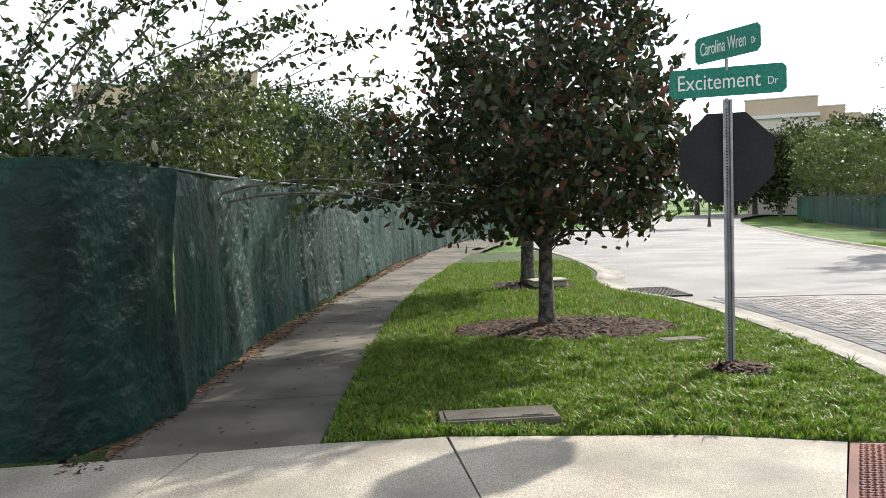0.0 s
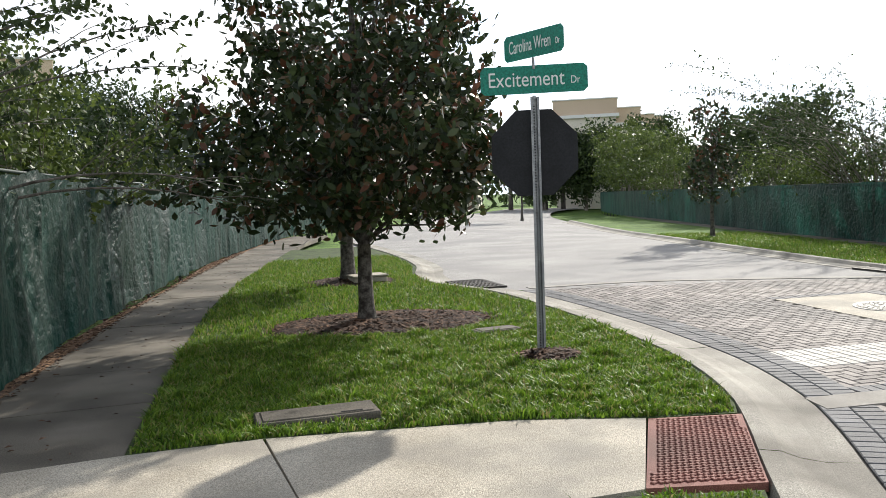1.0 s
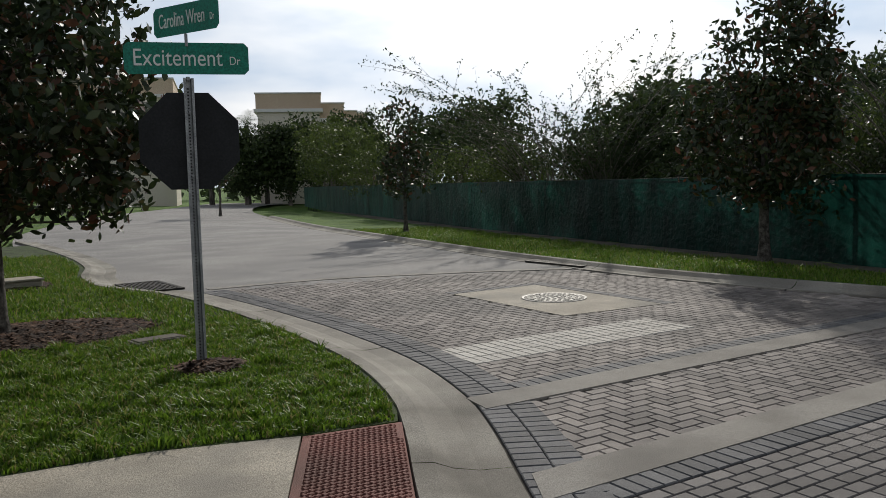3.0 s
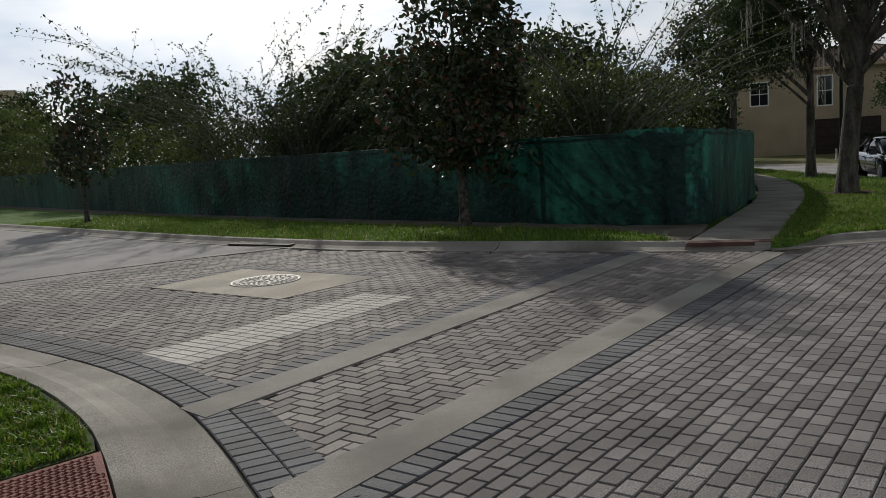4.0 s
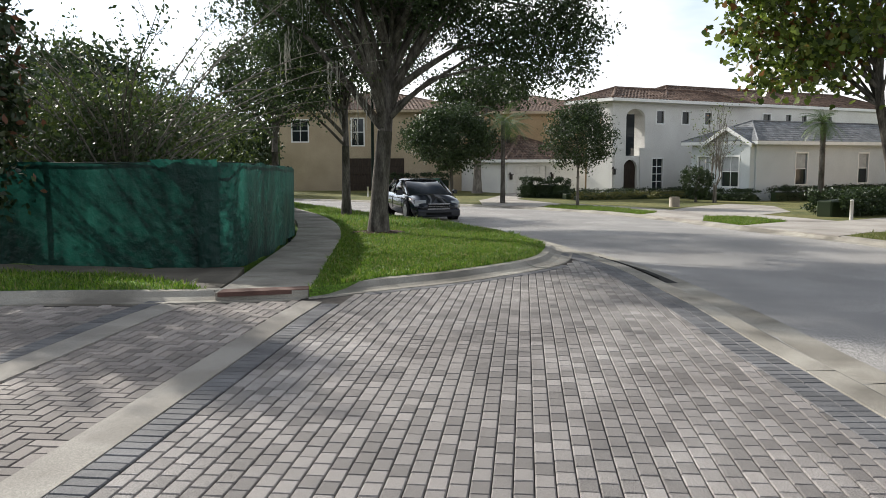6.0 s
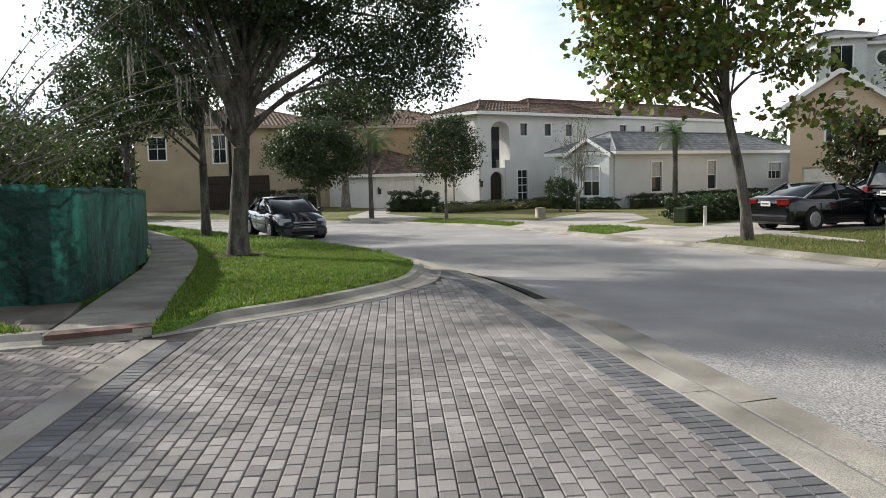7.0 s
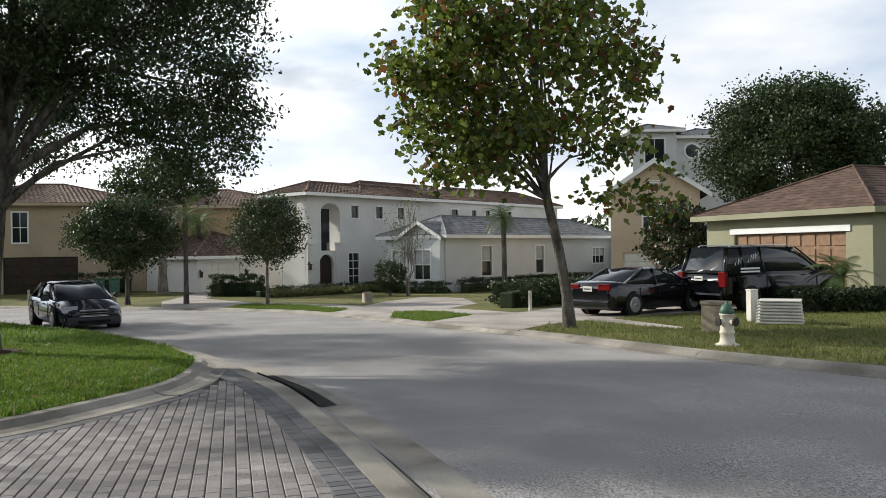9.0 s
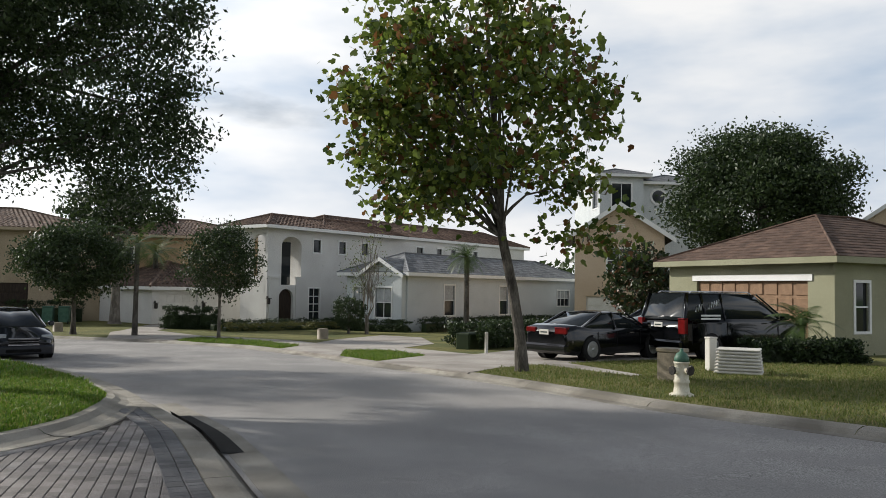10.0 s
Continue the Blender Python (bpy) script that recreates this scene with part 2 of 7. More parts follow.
def mesh_cloth(name="green_shade_netting", dark=(0.002, 0.014, 0.012, 1), light=(0.008, 0.043, 0.036, 1)):
    """Woven shade netting: fine weave, wrinkles, lets a part of the light through."""
    m, n, l, b = material(name, 0.45, 0.0, 0.45)
    tc = n.new("ShaderNodeTexCoord")
    mp = n.new("ShaderNodeMapping")
    mp.inputs["Scale"].default_value = (1, 1, 0.22)
    l.new(tc.outputs["Object"], mp.inputs["Vector"])
    a = n.new("ShaderNodeTexNoise")
    a.inputs["Scale"].default_value, a.inputs["Detail"].default_value = 3.0, 6
    l.new(mp.outputs[0], a.inputs["Vector"])
    r = n.new("ShaderNodeValToRGB")
    r.color_ramp.elements[0].position, r.color_ramp.elements[1].position = 0.35, 0.75
    r.color_ramp.elements[0].color, r.color_ramp.elements[1].color = dark, light
    l.new(a.outputs["Fac"], r.inputs["Fac"])
    l.new(r.outputs["Color"], b.inputs["Base Color"])
    w = n.new("ShaderNodeTexNoise")
    w.inputs["Scale"].default_value, w.inputs["Detail"].default_value = 9, 5
    l.new(tc.outputs["Object"], w.inputs["Vector"])
    bp = n.new("ShaderNodeBump")
    bp.inputs["Strength"].default_value, bp.inputs["Distance"].default_value = 0.9, 0.05
    l.new(w.outputs["Fac"], bp.inputs["Height"])
    l.new(bp.outputs[0], b.inputs["Normal"])
    b.inputs["Sheen Weight"].default_value = 0.1
    b.inputs["Sheen Roughness"].default_value = 0.45
    b.inputs["Sheen Tint"].default_value = (0.55, 0.85, 0.7, 1)
    t = n.new("ShaderNodeBsdfTranslucent")
    tcx = n.new("ShaderNodeMix")
    tcx.data_type, tcx.blend_type = 'RGBA', 'MULTIPLY'
    tcx.inputs["Factor"].default_value = 1.0
    tcx.inputs[7].default_value = (2.6, 2.9, 2.7, 1)
    l.new(r.outputs["Color"], tcx.inputs[6])
    l.new(tcx.outputs[2], t.inputs["Color"])
    mx = n.new("ShaderNodeMixShader")
    mx.inputs["Fac"].default_value = 0.45
    l.new(b.outputs[0], mx.inputs[1])
    l.new(t.outputs[0], mx.inputs[2])
    l.new(mx.outputs[0], n["Material Output"].inputs["Surface"])
    return m


M["mesh_cloth"] = mesh_cloth()
M["torn_cloth"] = mesh_cloth("faded_green_netting", (0.003, 0.028, 0.023, 1), (0.016, 0.08, 0.064, 1))

# ---- building helpers ----
def H(x, y=0.0):
    """Height of the street level: flat, then falling gently towards the houses."""
    return -0.022 * min(max(x - 10.0, 0.0), 42.0)


def mesh_object(name, bm, mat, parent=None):
    me = bpy.data.meshes.new(name)
    bm.to_mesh(me)
    bm.free()
    for m in (mat if isinstance(mat, (list, tuple)) else [mat]):
        me.materials.append(m)
    ob = new(name, me)
    if parent:
        ob.parent = parent
    return ob


def part(name, bm, mat, parent, label=""):
    return tagged(mesh_object(name, bm, mat, parent), label)


def empty(name, m=None):
    ob = new(name)
    ob.empty_display_size = 0.1
    if m is not None:
        ob.matrix_world = m
    return ob


def add_box(bm, x0, x1, y0, y1, z0, z1, bevel=0.0, m=None):
    r = bmesh.ops.create_cube(bm, size=1.0)
    vs = r["verts"]
    for v in vs:
        v.co = Vector(((x0 + x1) / 2 + v.co.x * (x1 - x0), (y0 + y1) / 2 + v.co.y * (y1 - y0), (z0 + z1) / 2 + v.co.z * (z1 - z0)))
    if bevel:
        es = list({e for v in vs for e in v.link_edges})
        g = bmesh.ops.bevel(bm, geom=es, offset=bevel, segments=1, affect='EDGES')
        vs = list({v for f in g["faces"] for v in f.verts} | {v for v in vs if v.is_valid})
    if m is not None:
        bmesh.ops.transform(bm, matrix=m, verts=vs)
    return vs


def box(x0, x1, y0, y1, z0, z1, bevel=0.0):
    bm = bmesh.new()
    add_box(bm, x0, x1, y0, y1, z0, z1, bevel)
    return bm


def add_tube(bm, pts, radii, seg=8, cap=True):
    rings = []
    for i, p in enumerate(pts):
        p = Vector(p)
        a = Vector(pts[max(i - 1, 0)])
        b = Vector(pts[min(i + 1, len(pts) - 1)])
        d = (b - a).normalized()
        u = d.cross(Vector((0, 0, 1)) if abs(d.z) < 0.95 else Vector((1, 0, 0))).normalized()
        w = d.cross(u)
        r = radii[i] if isinstance(radii, (list, tuple)) else radii
        rings.append([bm.verts.new(p + r * (math.cos(k * 2 * math.pi / seg) * u + math.sin(k * 2 * math.pi / seg) * w)) for k in range(seg)])
    for a, b in zip(rings, rings[1:]):
        for k in range(seg):
            f = bm.faces.new((a[k], a[(k + 1) % seg], b[(k + 1) % seg], b[k]))
            f.smooth = True
    if cap:
        bm.faces.new(rings[0])
        bm.faces.new(rings[-1][::-1])


def tube(pts, radii, seg=8):
    bm = bmesh.new()
    add_tube(bm, pts, radii, seg)
    return bm


def add_lathe(bm, profile, seg=16, at_=(0, 0, 0)):
    rings = []
    for r, z in profile:
        rings.append([bm.verts.new((at_[0] + r * math.cos(k * 2 * math.pi / seg), at_[1] + r * math.sin(k * 2 * math.pi / seg), at_[2] + z)) for k in range(seg)])
    for a, b in zip(rings, rings[1:]):
        for k in range(seg):
            f = bm.faces.new((a[k], a[(k + 1) % seg], b[(k + 1) % seg], b[k]))
            f.smooth = True
    bm.faces.new(rings[0][::-1])
    bm.faces.new(rings[-1])


def add_prism(bm, outline, depth, m):
    """A flat outline in the local x-z plane, given depth along local y."""
    a = [bm.verts.new(m @ Vector((x, 0, z))) for x, z in outline]
    b = [bm.verts.new(m @ Vector((x, depth, z))) for x, z in outline]
    n = len(a)
    bm.faces.new(a)
    bm.faces.new(b[::-1])
    for i in range(n):
        bm.faces.new((a[i], b[i], b[(i + 1) % n], a[(i + 1) % n]))


def smooth_line(pts, step=0.5):
    """A smooth curve through the points, at even steps."""
    out = []
    p = [Vector((*q, 0)) for q in pts]
    p = [2 * p[0] - p[1]] + p + [2 * p[-1] - p[-2]]
    for i in range(1, len(p) - 2):
        a, b, c, d = p[i - 1:i + 3]
        n = max(1, int((c - b).length / step))
        for k in range(n):
            t = k / n
            v = 0.5 * ((2 * b) + (c - a) * t + (2 * a - 5 * b + 4 * c - d) * t * t + (3 * b - a - 3 * c + d) * t ** 3)
            out.append((v.x, v.y))
    out.append((p[-2].x, p[-2].y))
    return out


def offset_line(line, d):
    """The line moved to its left by d."""
    out = []
    for i, (x, y) in enumerate(line):
        a, b = line[max(i - 1, 0)], line[min(i + 1, len(line) - 1)]
        tx, ty = b[0] - a[0], b[1] - a[1]
        n = math.hypot(tx, ty) or 1
        out.append((x - ty / n * d, y + tx / n * d))
    return out


def add_profile(bm, line, profile):
    """Sweeps a profile of (offset to the left, height over street level) along the line."""
    lines = [(offset_line(line, o), z) for o, z in profile]
    rows = [[bm.verts.new((ln[i][0], ln[i][1], H(ln[i][0]) + z)) for ln, z in lines] for i in range(len(line))]
    for a, b in zip(rows, rows[1:]):
        for k in range(len(profile) - 1):
            bm.faces.new((a[k], b[k], b[k + 1], a[k + 1]))


def area(name, outline, z, mat, skirt=0.0):
    """A flat area that follows the fall of the street, with an upright edge."""
    bm = bmesh.new()
    vs = [bm.verts.new((x, y, 0)) for x, y in outline]
    f = bm.faces.new(vs)
    if f.normal.z < 0 or sum(outline[i][0] * outline[(i + 1) % len(outline)][1] - outline[(i + 1) % len(outline)][0] * outline[i][1] for i in range(len(outline))) < 0:
        f.normal_flip()
    bmesh.ops.triangulate(bm, faces=[f])
    for cut in (10.0, 52.0):
        bmesh.ops.bisect_plane(bm, geom=bm.verts[:] + bm.edges[:] + bm.faces[:], plane_co=(cut, 0, 0), plane_no=(1, 0, 0))
    if skirt:
        edge = [e for e in bm.edges if e.is_boundary]
        g = bmesh.ops.extrude_edge_only(bm, edges=edge)
        low = {v for v in g["geom"] if isinstance(v, bmesh.types.BMVert)}
    else:
        low = set()
    for v in bm.verts:
        v.co.z = H(v.co.x) + z - (skirt if v in low else 0)
    bm.normal_update()
    return mesh_object(name, bm, mat)


def inside(x, y, poly):
    c = False
    j = len(poly) - 1
    for i in range(len(poly)):
        if (poly[i][1] > y) != (poly[j][1] > y) and x < (poly[j][0] - poly[i][0]) * (y - poly[i][1]) / (poly[j][1] - poly[i][1]) + poly[i][0]:
            c = not c
        j = i
    return c


def bulk(name, verts, faces, mat, parent=None):
    me = bpy.data.meshes.new(name)
    me.from_pydata(verts, [], faces)
    me.materials.append(mat)
    ob = new(name, me)
    if parent:
        ob.parent = parent
    return ob


def grass(name, poly, z, count, size, mat, label, seed, keep=None):
    """Many single blades over an area; each blade a bent sliver."""
    rng = np.random.RandomState(seed)
    xs, ys = [p[0] for p in poly], [p[1] for p in poly]
    verts, faces = [], []
    got = 0
    while got < count:
        x = rng.uniform(min(xs), max(xs))
        y = rng.uniform(min(ys), max(ys))
        if not inside(x, y, poly) or (keep and not keep(x, y)):
            got += 0.05
            continue
        got += 1
        clump = 0.35 + 0.7 * (noise.noise((x * 1.7, y * 1.7, seed)) * 0.5 + 0.5) + 1.5 * max(0.0, noise.noise((x * 4.2, y * 6.5, seed + 4)))
        h = size * clump * rng.uniform(0.5, 1.25)
        a = rng.uniform(0, 6.283)
        w = size * 0.09
        lx, ly = rng.normal(0, 0.55, 2) * h
        zz = H(x) + z - 0.004
        ca, sa = math.cos(a) * w, math.sin(a) * w
        k = len(verts)
        verts += [(x - ca, y - sa, zz), (x + ca, y + sa, zz), (x + ca * .8 + lx * .35, y + sa * .8 + ly * .35, zz + h * .6), (x - ca * .8 + lx * .35, y - sa * .8 + ly * .35, zz + h * .6), (x + lx, y + ly, zz + h * rng.uniform(.75, 1))]
        faces += [(k, k + 1, k + 2, k + 3), (k + 3, k + 2, k + 4)]
    ob = bulk(name, verts, faces, mat)
    return tagged(ob, label, "grass", kind="stuff")


# ---- the street plan ----
KERB_A = smooth_line([(3.05, 27.0), (3.4, 21.0), (3.35, 17.4), (3.0, 15.4), (3.0, 13.8), (3.55, 12.2), (3.74, 10.6), (3.8, 9.3), (3.82, 8.3), (3.72, 6.7), (3.45, 5.52), (3.12, 4.72), (2.72, 3.92), (2.3, 3.0), (1.85, 1.8), (1.5, 0.4), (1.25, -1.2)], 0.25)
KERB_A_OUT = offset_line(KERB_A, 0.55)
FAR_KERB = smooth_line([(15.3, 39.3), (12.75, 28.3), (11.63, 21.25), (10.62, 14.5), (10.36, 11.6), (10.31, 9.6), (10.55, 7.68), (10.8, 6.55), (10.98, 5.37), (11.22, 4.6), (11.5, 3.95), (11.95, 3.45), (12.38, 3.03), (13.1, 2.33), (13.97, 1.73), (14.75, 1.27), (15.6, 0.97), (16.7, 0.82), (17.5, 0.78), (18.4, 0.86), (21.3, 1.68), (24.1, 2.75), (25.8, 3.5), (28.0, 4.75), (30.5, 6.3), (34.0, 8.3), (38.5, 10.7), (45.0, 14.6), (52, 21.5), (57, 32)], 0.35)
KERB_B = smooth_line([(18.2, 0.60), (17.1, 0.32), (16.0, 0.06), (14.9, -0.17), (13.0, -0.40), (12.1, -0.49), (11.2, -0.59), (10.2, -0.65), (9.2, -0.73), (8.4, -0.83), (7.5, -0.92), (6.0, -1.04), (3.0, -1.22), (0.0, -1.35), (-6, -1.5)], 0.35)
ROAD_B_FAR = smooth_line([(-8, -9.9), (2, -9.6), (9.0, -9.0), (12.7, -8.15), (13.75, -7.8), (15.9, -7.1), (18.2, -6.62), (22.1, -5.8), (26.5, -4.4), (29.8, -3.75), (35.2, -1.75), (39.2, 0.75), (44.9, 6.2), (49.5, 11.5), (53.2, 18.0), (57, 27), (61, 37)], 0.5)

bm = bmesh.new()
R = 700.0
xs = [-R, -60, 10, 52, 90, R]
ys = [-R, -60, 0, 60, R]
grid = [[bm.verts.new((x, y, H(x) - 0.22)) for x in xs] for y in ys]
for j in range(len(ys) - 1):
    for i in range(len(xs) - 1):
        bm.faces.new((grid[j][i], grid[j][i + 1], grid[j + 1][i + 1], grid[j + 1][i]))
tagged(mesh_object("ground", bm, M["lawn"]), "flat grassy ground reaching to the horizon", "ground", kind="structure")

# road to the north, and the road that bends away past the houses
left_n = smooth_line([(3.3, 12.6), (2.8, 14.2), (3.05, 16.2), (3.1, 20), (2.9, 26), (4.2, 34), (8.5, 46), (16, 62), (26, 84)], 0.8)
right_n = smooth_line([(10.6, 11.0), (10.7, 14.9), (11.5, 19.2), (12.9, 28.3), (15.4, 39.3), (19.0, 52), (25.5, 68), (37, 88)], 0.8)
tagged(area("road", left_n + right_n[::-1], 0.0, M["asphalt"]), "light grey worn asphalt street with darker patches", "road", kind="structure")
near_b = offset_line(KERB_B, 0.22)[::-1]
k17 = [p for p in FAR_KERB if p[0] > 17.6]
tagged(area("road_2", near_b + offset_line(k17, -0.1) + ROAD_B_FAR[::-1], -0.10, M["asphalt"]), "worn grey asphalt street bending past the houses", "road", kind="structure")

# paved crossing: bedding under the pieces
PAVED = [p for p in KERB_A_OUT if p[1] < 12.6] + [(1.0, -1.2)] + [p for p in KERB_B[::-1] if p[0] > 1.0] + [p for p in FAR_KERB[::-1] if p[0] < 17.6 and p[1] < 11.2][::1] + [(9.4, 11.3), (7.6, 12.1), (6.5, 12.5), (4.4, 12.62)]
tagged(area("paving_bed", PAVED, -0.012, M["joint"]), "sand-filled joints under the block paving", "paving", kind="structure")


def kerb(name, line, profile, mat, label, joint_every=9):
    root = tagged(empty(name), label, "kerb", kind="structure")
    for i in range(0, len(line) - 1, joint_every):
        seg = line[i:i + joint_every + 1]
        if len(seg) < 2:
            continue
        bm = bmesh.new()
        (ax, ay), (bx, by) = seg[-1], seg[-2]
        L = math.hypot(ax - bx, ay - by)
        seg = seg[:-1] + [(ax + (bx - ax) * min(0.5, 0.012 / L), ay + (by - ay) * min(0.5, 0.012 / L))]
        add_profile(bm, seg, profile)
        part("kerb_stone", bm, mat, root)
    return root


kerb("kerb_1", KERB_A, [(-0.02, -0.1), (0.0, 0.06), (0.12, 0.055), (0.22, 0.02), (0.36, 0.0), (0.54, 0.006), (0.55, -0.03)], M["kerb"], "pale rolled concrete kerb round the corner lawn", 11)
kerb("kerb_2", FAR_KERB, [(-0.32, -0.12), (-0.30, 0.008), (-0.12, 0.0), (0.0, 0.03), (0.08, 0.085), (0.2, 0.09), (0.22, -0.1)], M["kerb"], "stained concrete kerb along the far lawn", 9)
kerb("kerb_3", KERB_B, [(-0.16, -0.02), (-0.15, 0.006), (0.06, 0.006), (0.12, -0.02), (0.17, -0.115), (0.22, -0.118), (0.28, -0.098), (0.58, -0.084), (0.59, -0.14)], M["kerb"], "concrete kerb between the block paving and the road", 8)
kerb("kerb_4", ROAD_B_FAR, [(0.3, -0.15), (0.28, -0.094), (0.08, -0.09), (0.0, -0.03), (-0.12, 0.0), (-0.24, 0.0), (-0.25, -0.1)], M["kerb"], "low rolled concrete kerb along the house lawns", 6)

# concrete bands across the paving
def slab(name, outline, z, mat, label, cat):
    return tagged(area(name, outline, z, mat, 0.08), label, cat, kind="structure")


slab("band_1", [(3.88, 4.95), (10.55, 4.9), (10.72, 5.2), (3.92, 5.25)], 0.009, M["band"], "pale concrete band across the block paving", "band")
slab("band_2", [(3.18, 3.5), (10.98, 3.52), (11.05, 3.76), (3.36, 3.82)], 0.009, M["band"], "pale concrete band across the block paving", "band")
band3 = smooth_line([(4.3, 12.72), (5.5, 12.72), (6.5, 12.6), (7.6, 12.2), (8.6, 11.8), (9.4, 11.4), (10.0, 11.05)], 0.3)
slab("band_3", band3 + offset_line(band3, -0.2)[::-1], 0.009, M["band"], "narrow concrete edge between asphalt and paving", "band")

# lawns
walk_l = smooth_line([(-2.02, 5.15), (-1.97, 6.67), (-1.86, 9.3), (-1.65, 13.5), (-1.1, 19.0), (0.0, 27.5), (1.4, 34)], 0.6)
walk_r = smooth_line([(-0.69, 5.33), (-0.7, 6.7), (-0.69, 8.2), (-0.6, 11.9), (-0.3, 15.5), (0.2, 19.2), (1.4, 27.3), (2.8, 33.6)], 0.6)
LAWN_A = walk_r[:-4] + [p for p in KERB_A if p[1] > 5.1] + [(3.2, 4.95), (2.6, 5.03), (1.77, 5.26), (0.15, 5.4)]
LAWN_A = [p for p in LAWN_A if p[1] < 25]
tagged(area("lawn_1", LAWN_A, 0.045, M["soil"], 0.2), "green corner lawn between footpath and kerb", "lawn", kind="structure")
fence_near = [(-9.5, 4.35), (-4.2, 4.95), (-2.5, 5.22), (-2.12, 5.5), (-2.02, 6.6), (-2.1, 9.0), (-1.9, 12.0), (-1.44, 17.0), (-1.15, 21.4), (-0.4, 26.5), (0.8, 33)]
tagged(area("leaf_strip", walk_l + smooth_line(fence_near[3:], 0.6)[::-1], 0.02, M["litter"], 0.1), "strip of fallen leaves along the fence foot", "ground", kind="structure")
LAWN_C = [(1.9, 3.80), (2.55, 3.68), (2.1, 2.75), (1.7, 1.7), (1.35, 0.3), (1.15, -1.2), (-1.5, -1.2), (-1.0, 1.2), (-0.27, 2.16), (0.37, 3.72), (1.0, 3.74)]
tagged(area("lawn_3", LAWN_C, 0.045, M["soil"], 0.2), "grass strip beside the corner footpath", "lawn", kind="structure")

# footpaths, slab by slab
def footpath(name, left, right, z, mat, label, every=2):
    root = tagged(empty(name), label, "footpath", kind="structure")
    for i in range(0, min(len(left), len(right)) - 1, every):
        j = min(i + every, min(len(left), len(right)) - 1)
        a, b = left[i:j + 1], right[i:j + 1]
        g = 0.012
        poly = a + b[::-1]
        cx, cy = sum(p[0] for p in poly) / len(poly), sum(p[1] for p in poly) / len(poly)
        poly = [(x + (cx - x) * g, y + (cy - y) * g) for x, y in poly]
        s = area("slab", poly, z + random.uniform(-0.003, 0.003), mat, 0.12)
        s.parent = root
    return root


def resample(pts, n):
    L = [0]
    for a, b in zip(pts, pts[1:]):
        L.append(L[-1] + math.hypot(b[0] - a[0], b[1] - a[1]))
    return [(float(np.interp(L[-1] * k / n, L, [p[0] for p in pts])), float(np.interp(L[-1] * k / n, L, [p[1] for p in pts]))) for k in range(n + 1)]


footpath("footpath_1", resample(walk_l, 20), resample(walk_r, 20), 0.035, M["shaded_concrete"], "weathered grey concrete footpath with dark stains, its colour deepened for tree shade", 1)
root = tagged(empty("footpath_2"), "pale concrete corner footpath of large slabs", "footpath", kind="structure")
for poly in ([(-9.0, 4.2), (-2.0, 5.1), (-1.45, 5.2), (-1.72, 3.6), (-9.0, 2.4)], [(-1.43, 5.2), (-0.71, 5.33), (0.13, 5.4), (0.37, 3.8), (-0.3, 2.2), (-1.7, 3.6)], [(0.15, 5.4), (1.77, 5.26), (2.58, 5.02), (2.0, 3.86), (1.0, 3.78), (0.38, 3.78)], [(-1.72, 3.56), (-0.31, 2.16), (-1.03, 1.2), (-1.53, -1.2), (-9, -1.2), (-9, 2.36)]):
    s = area("slab", poly, 0.05, M["concrete"], 0.12)
    s.parent = root
mat_poly = [(2.585, 5.0), (3.2, 4.9), (2.62, 3.75), (2.005, 3.86)]
tagged(area("warning_mat", mat_poly, 0.052, M["brick_mat"], 0.05), "brick-red raised warning mat at the kerb ramp", "mat", kind="structure")

# far side: lawn, footpath, oak island
far_in = offset_line(FAR_KERB, 0.2)
i0 = min(range(len(FAR_KERB)), key=lambda i: math.hypot(FAR_KERB[i][0] - 10.95, FAR_KERB[i][1] - 5.2))
i1 = min(range(len(FAR_KERB)), key=lambda i: math.hypot(FAR_KERB[i][0] - 11.75, FAR_KERB[i][1] - 3.85))
FAR_PATH_R = smooth_line([(22.3, 46), (18.9, 34.5), (15.8, 21.2), (14.5, 15.0), (13.9, 11.15), (13.5, 8.44), (13.35, 6.6), (12.7, 5.5)], 0.7)
FAR_PATH_L = smooth_line([(21.3, 46), (18.0, 34.5), (14.9, 21.2), (13.7, 15.0), (13.05, 11.15), (12.65, 8.3), (12.55, 6.5), (11.3, 4.95)], 0.7)
LAWN_F = far_in[:i0] + [(11.2, 5.0)] + FAR_PATH_L[::-1]
tagged(area("lawn_4", LAWN_F, 0.085, M["lawn"], 0.2), "shaded verge between far kerb and footpath", "lawn", kind="structure")
path_in = smooth_line([(10.98, 4.72), (12.3, 4.93), (13.74, 5.18), (15.6, 5.5), (20.27, 6.43), (28.0, 8.8), (38.47, 13.4), (46, 18)], 0.7)
path_out = smooth_line([(11.34, 3.76), (12.6, 3.96), (13.94, 4.2), (16.8, 4.72), (19.5, 5.23), (23.6, 6.25), (28.0, 7.7), (33.2, 9.85), (39.3, 12.6), (46.8, 17.1)], 0.7)
footpath("footpath_3", resample(path_in, 26), resample(path_out, 26), 0.088, M["kerb"], "curving pale concrete footpath beside the fence", 1)
footpath("footpath_4", resample(FAR_PATH_R, 26), resample(FAR_PATH_L, 26), 0.088, M["shaded_concrete"], "shaded concrete footpath along the green fence", 1)
LAWN_O = path_out + [p for p in far_in[i1:] if 12.5 < p[0] < 46][::-1]
tagged(area("lawn_5", LAWN_O, 0.09, M["lawn"], 0.2), "bright green lawn island under the oaks", "lawn", kind="structure")
s = area("slab", [(11.2, 4.8), (12.5, 6.4), (13.35, 6.5), (13.6, 5.3), (12.3, 4.97)], 0.083, M["shaded_concrete"], 0.12)
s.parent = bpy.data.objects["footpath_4"]
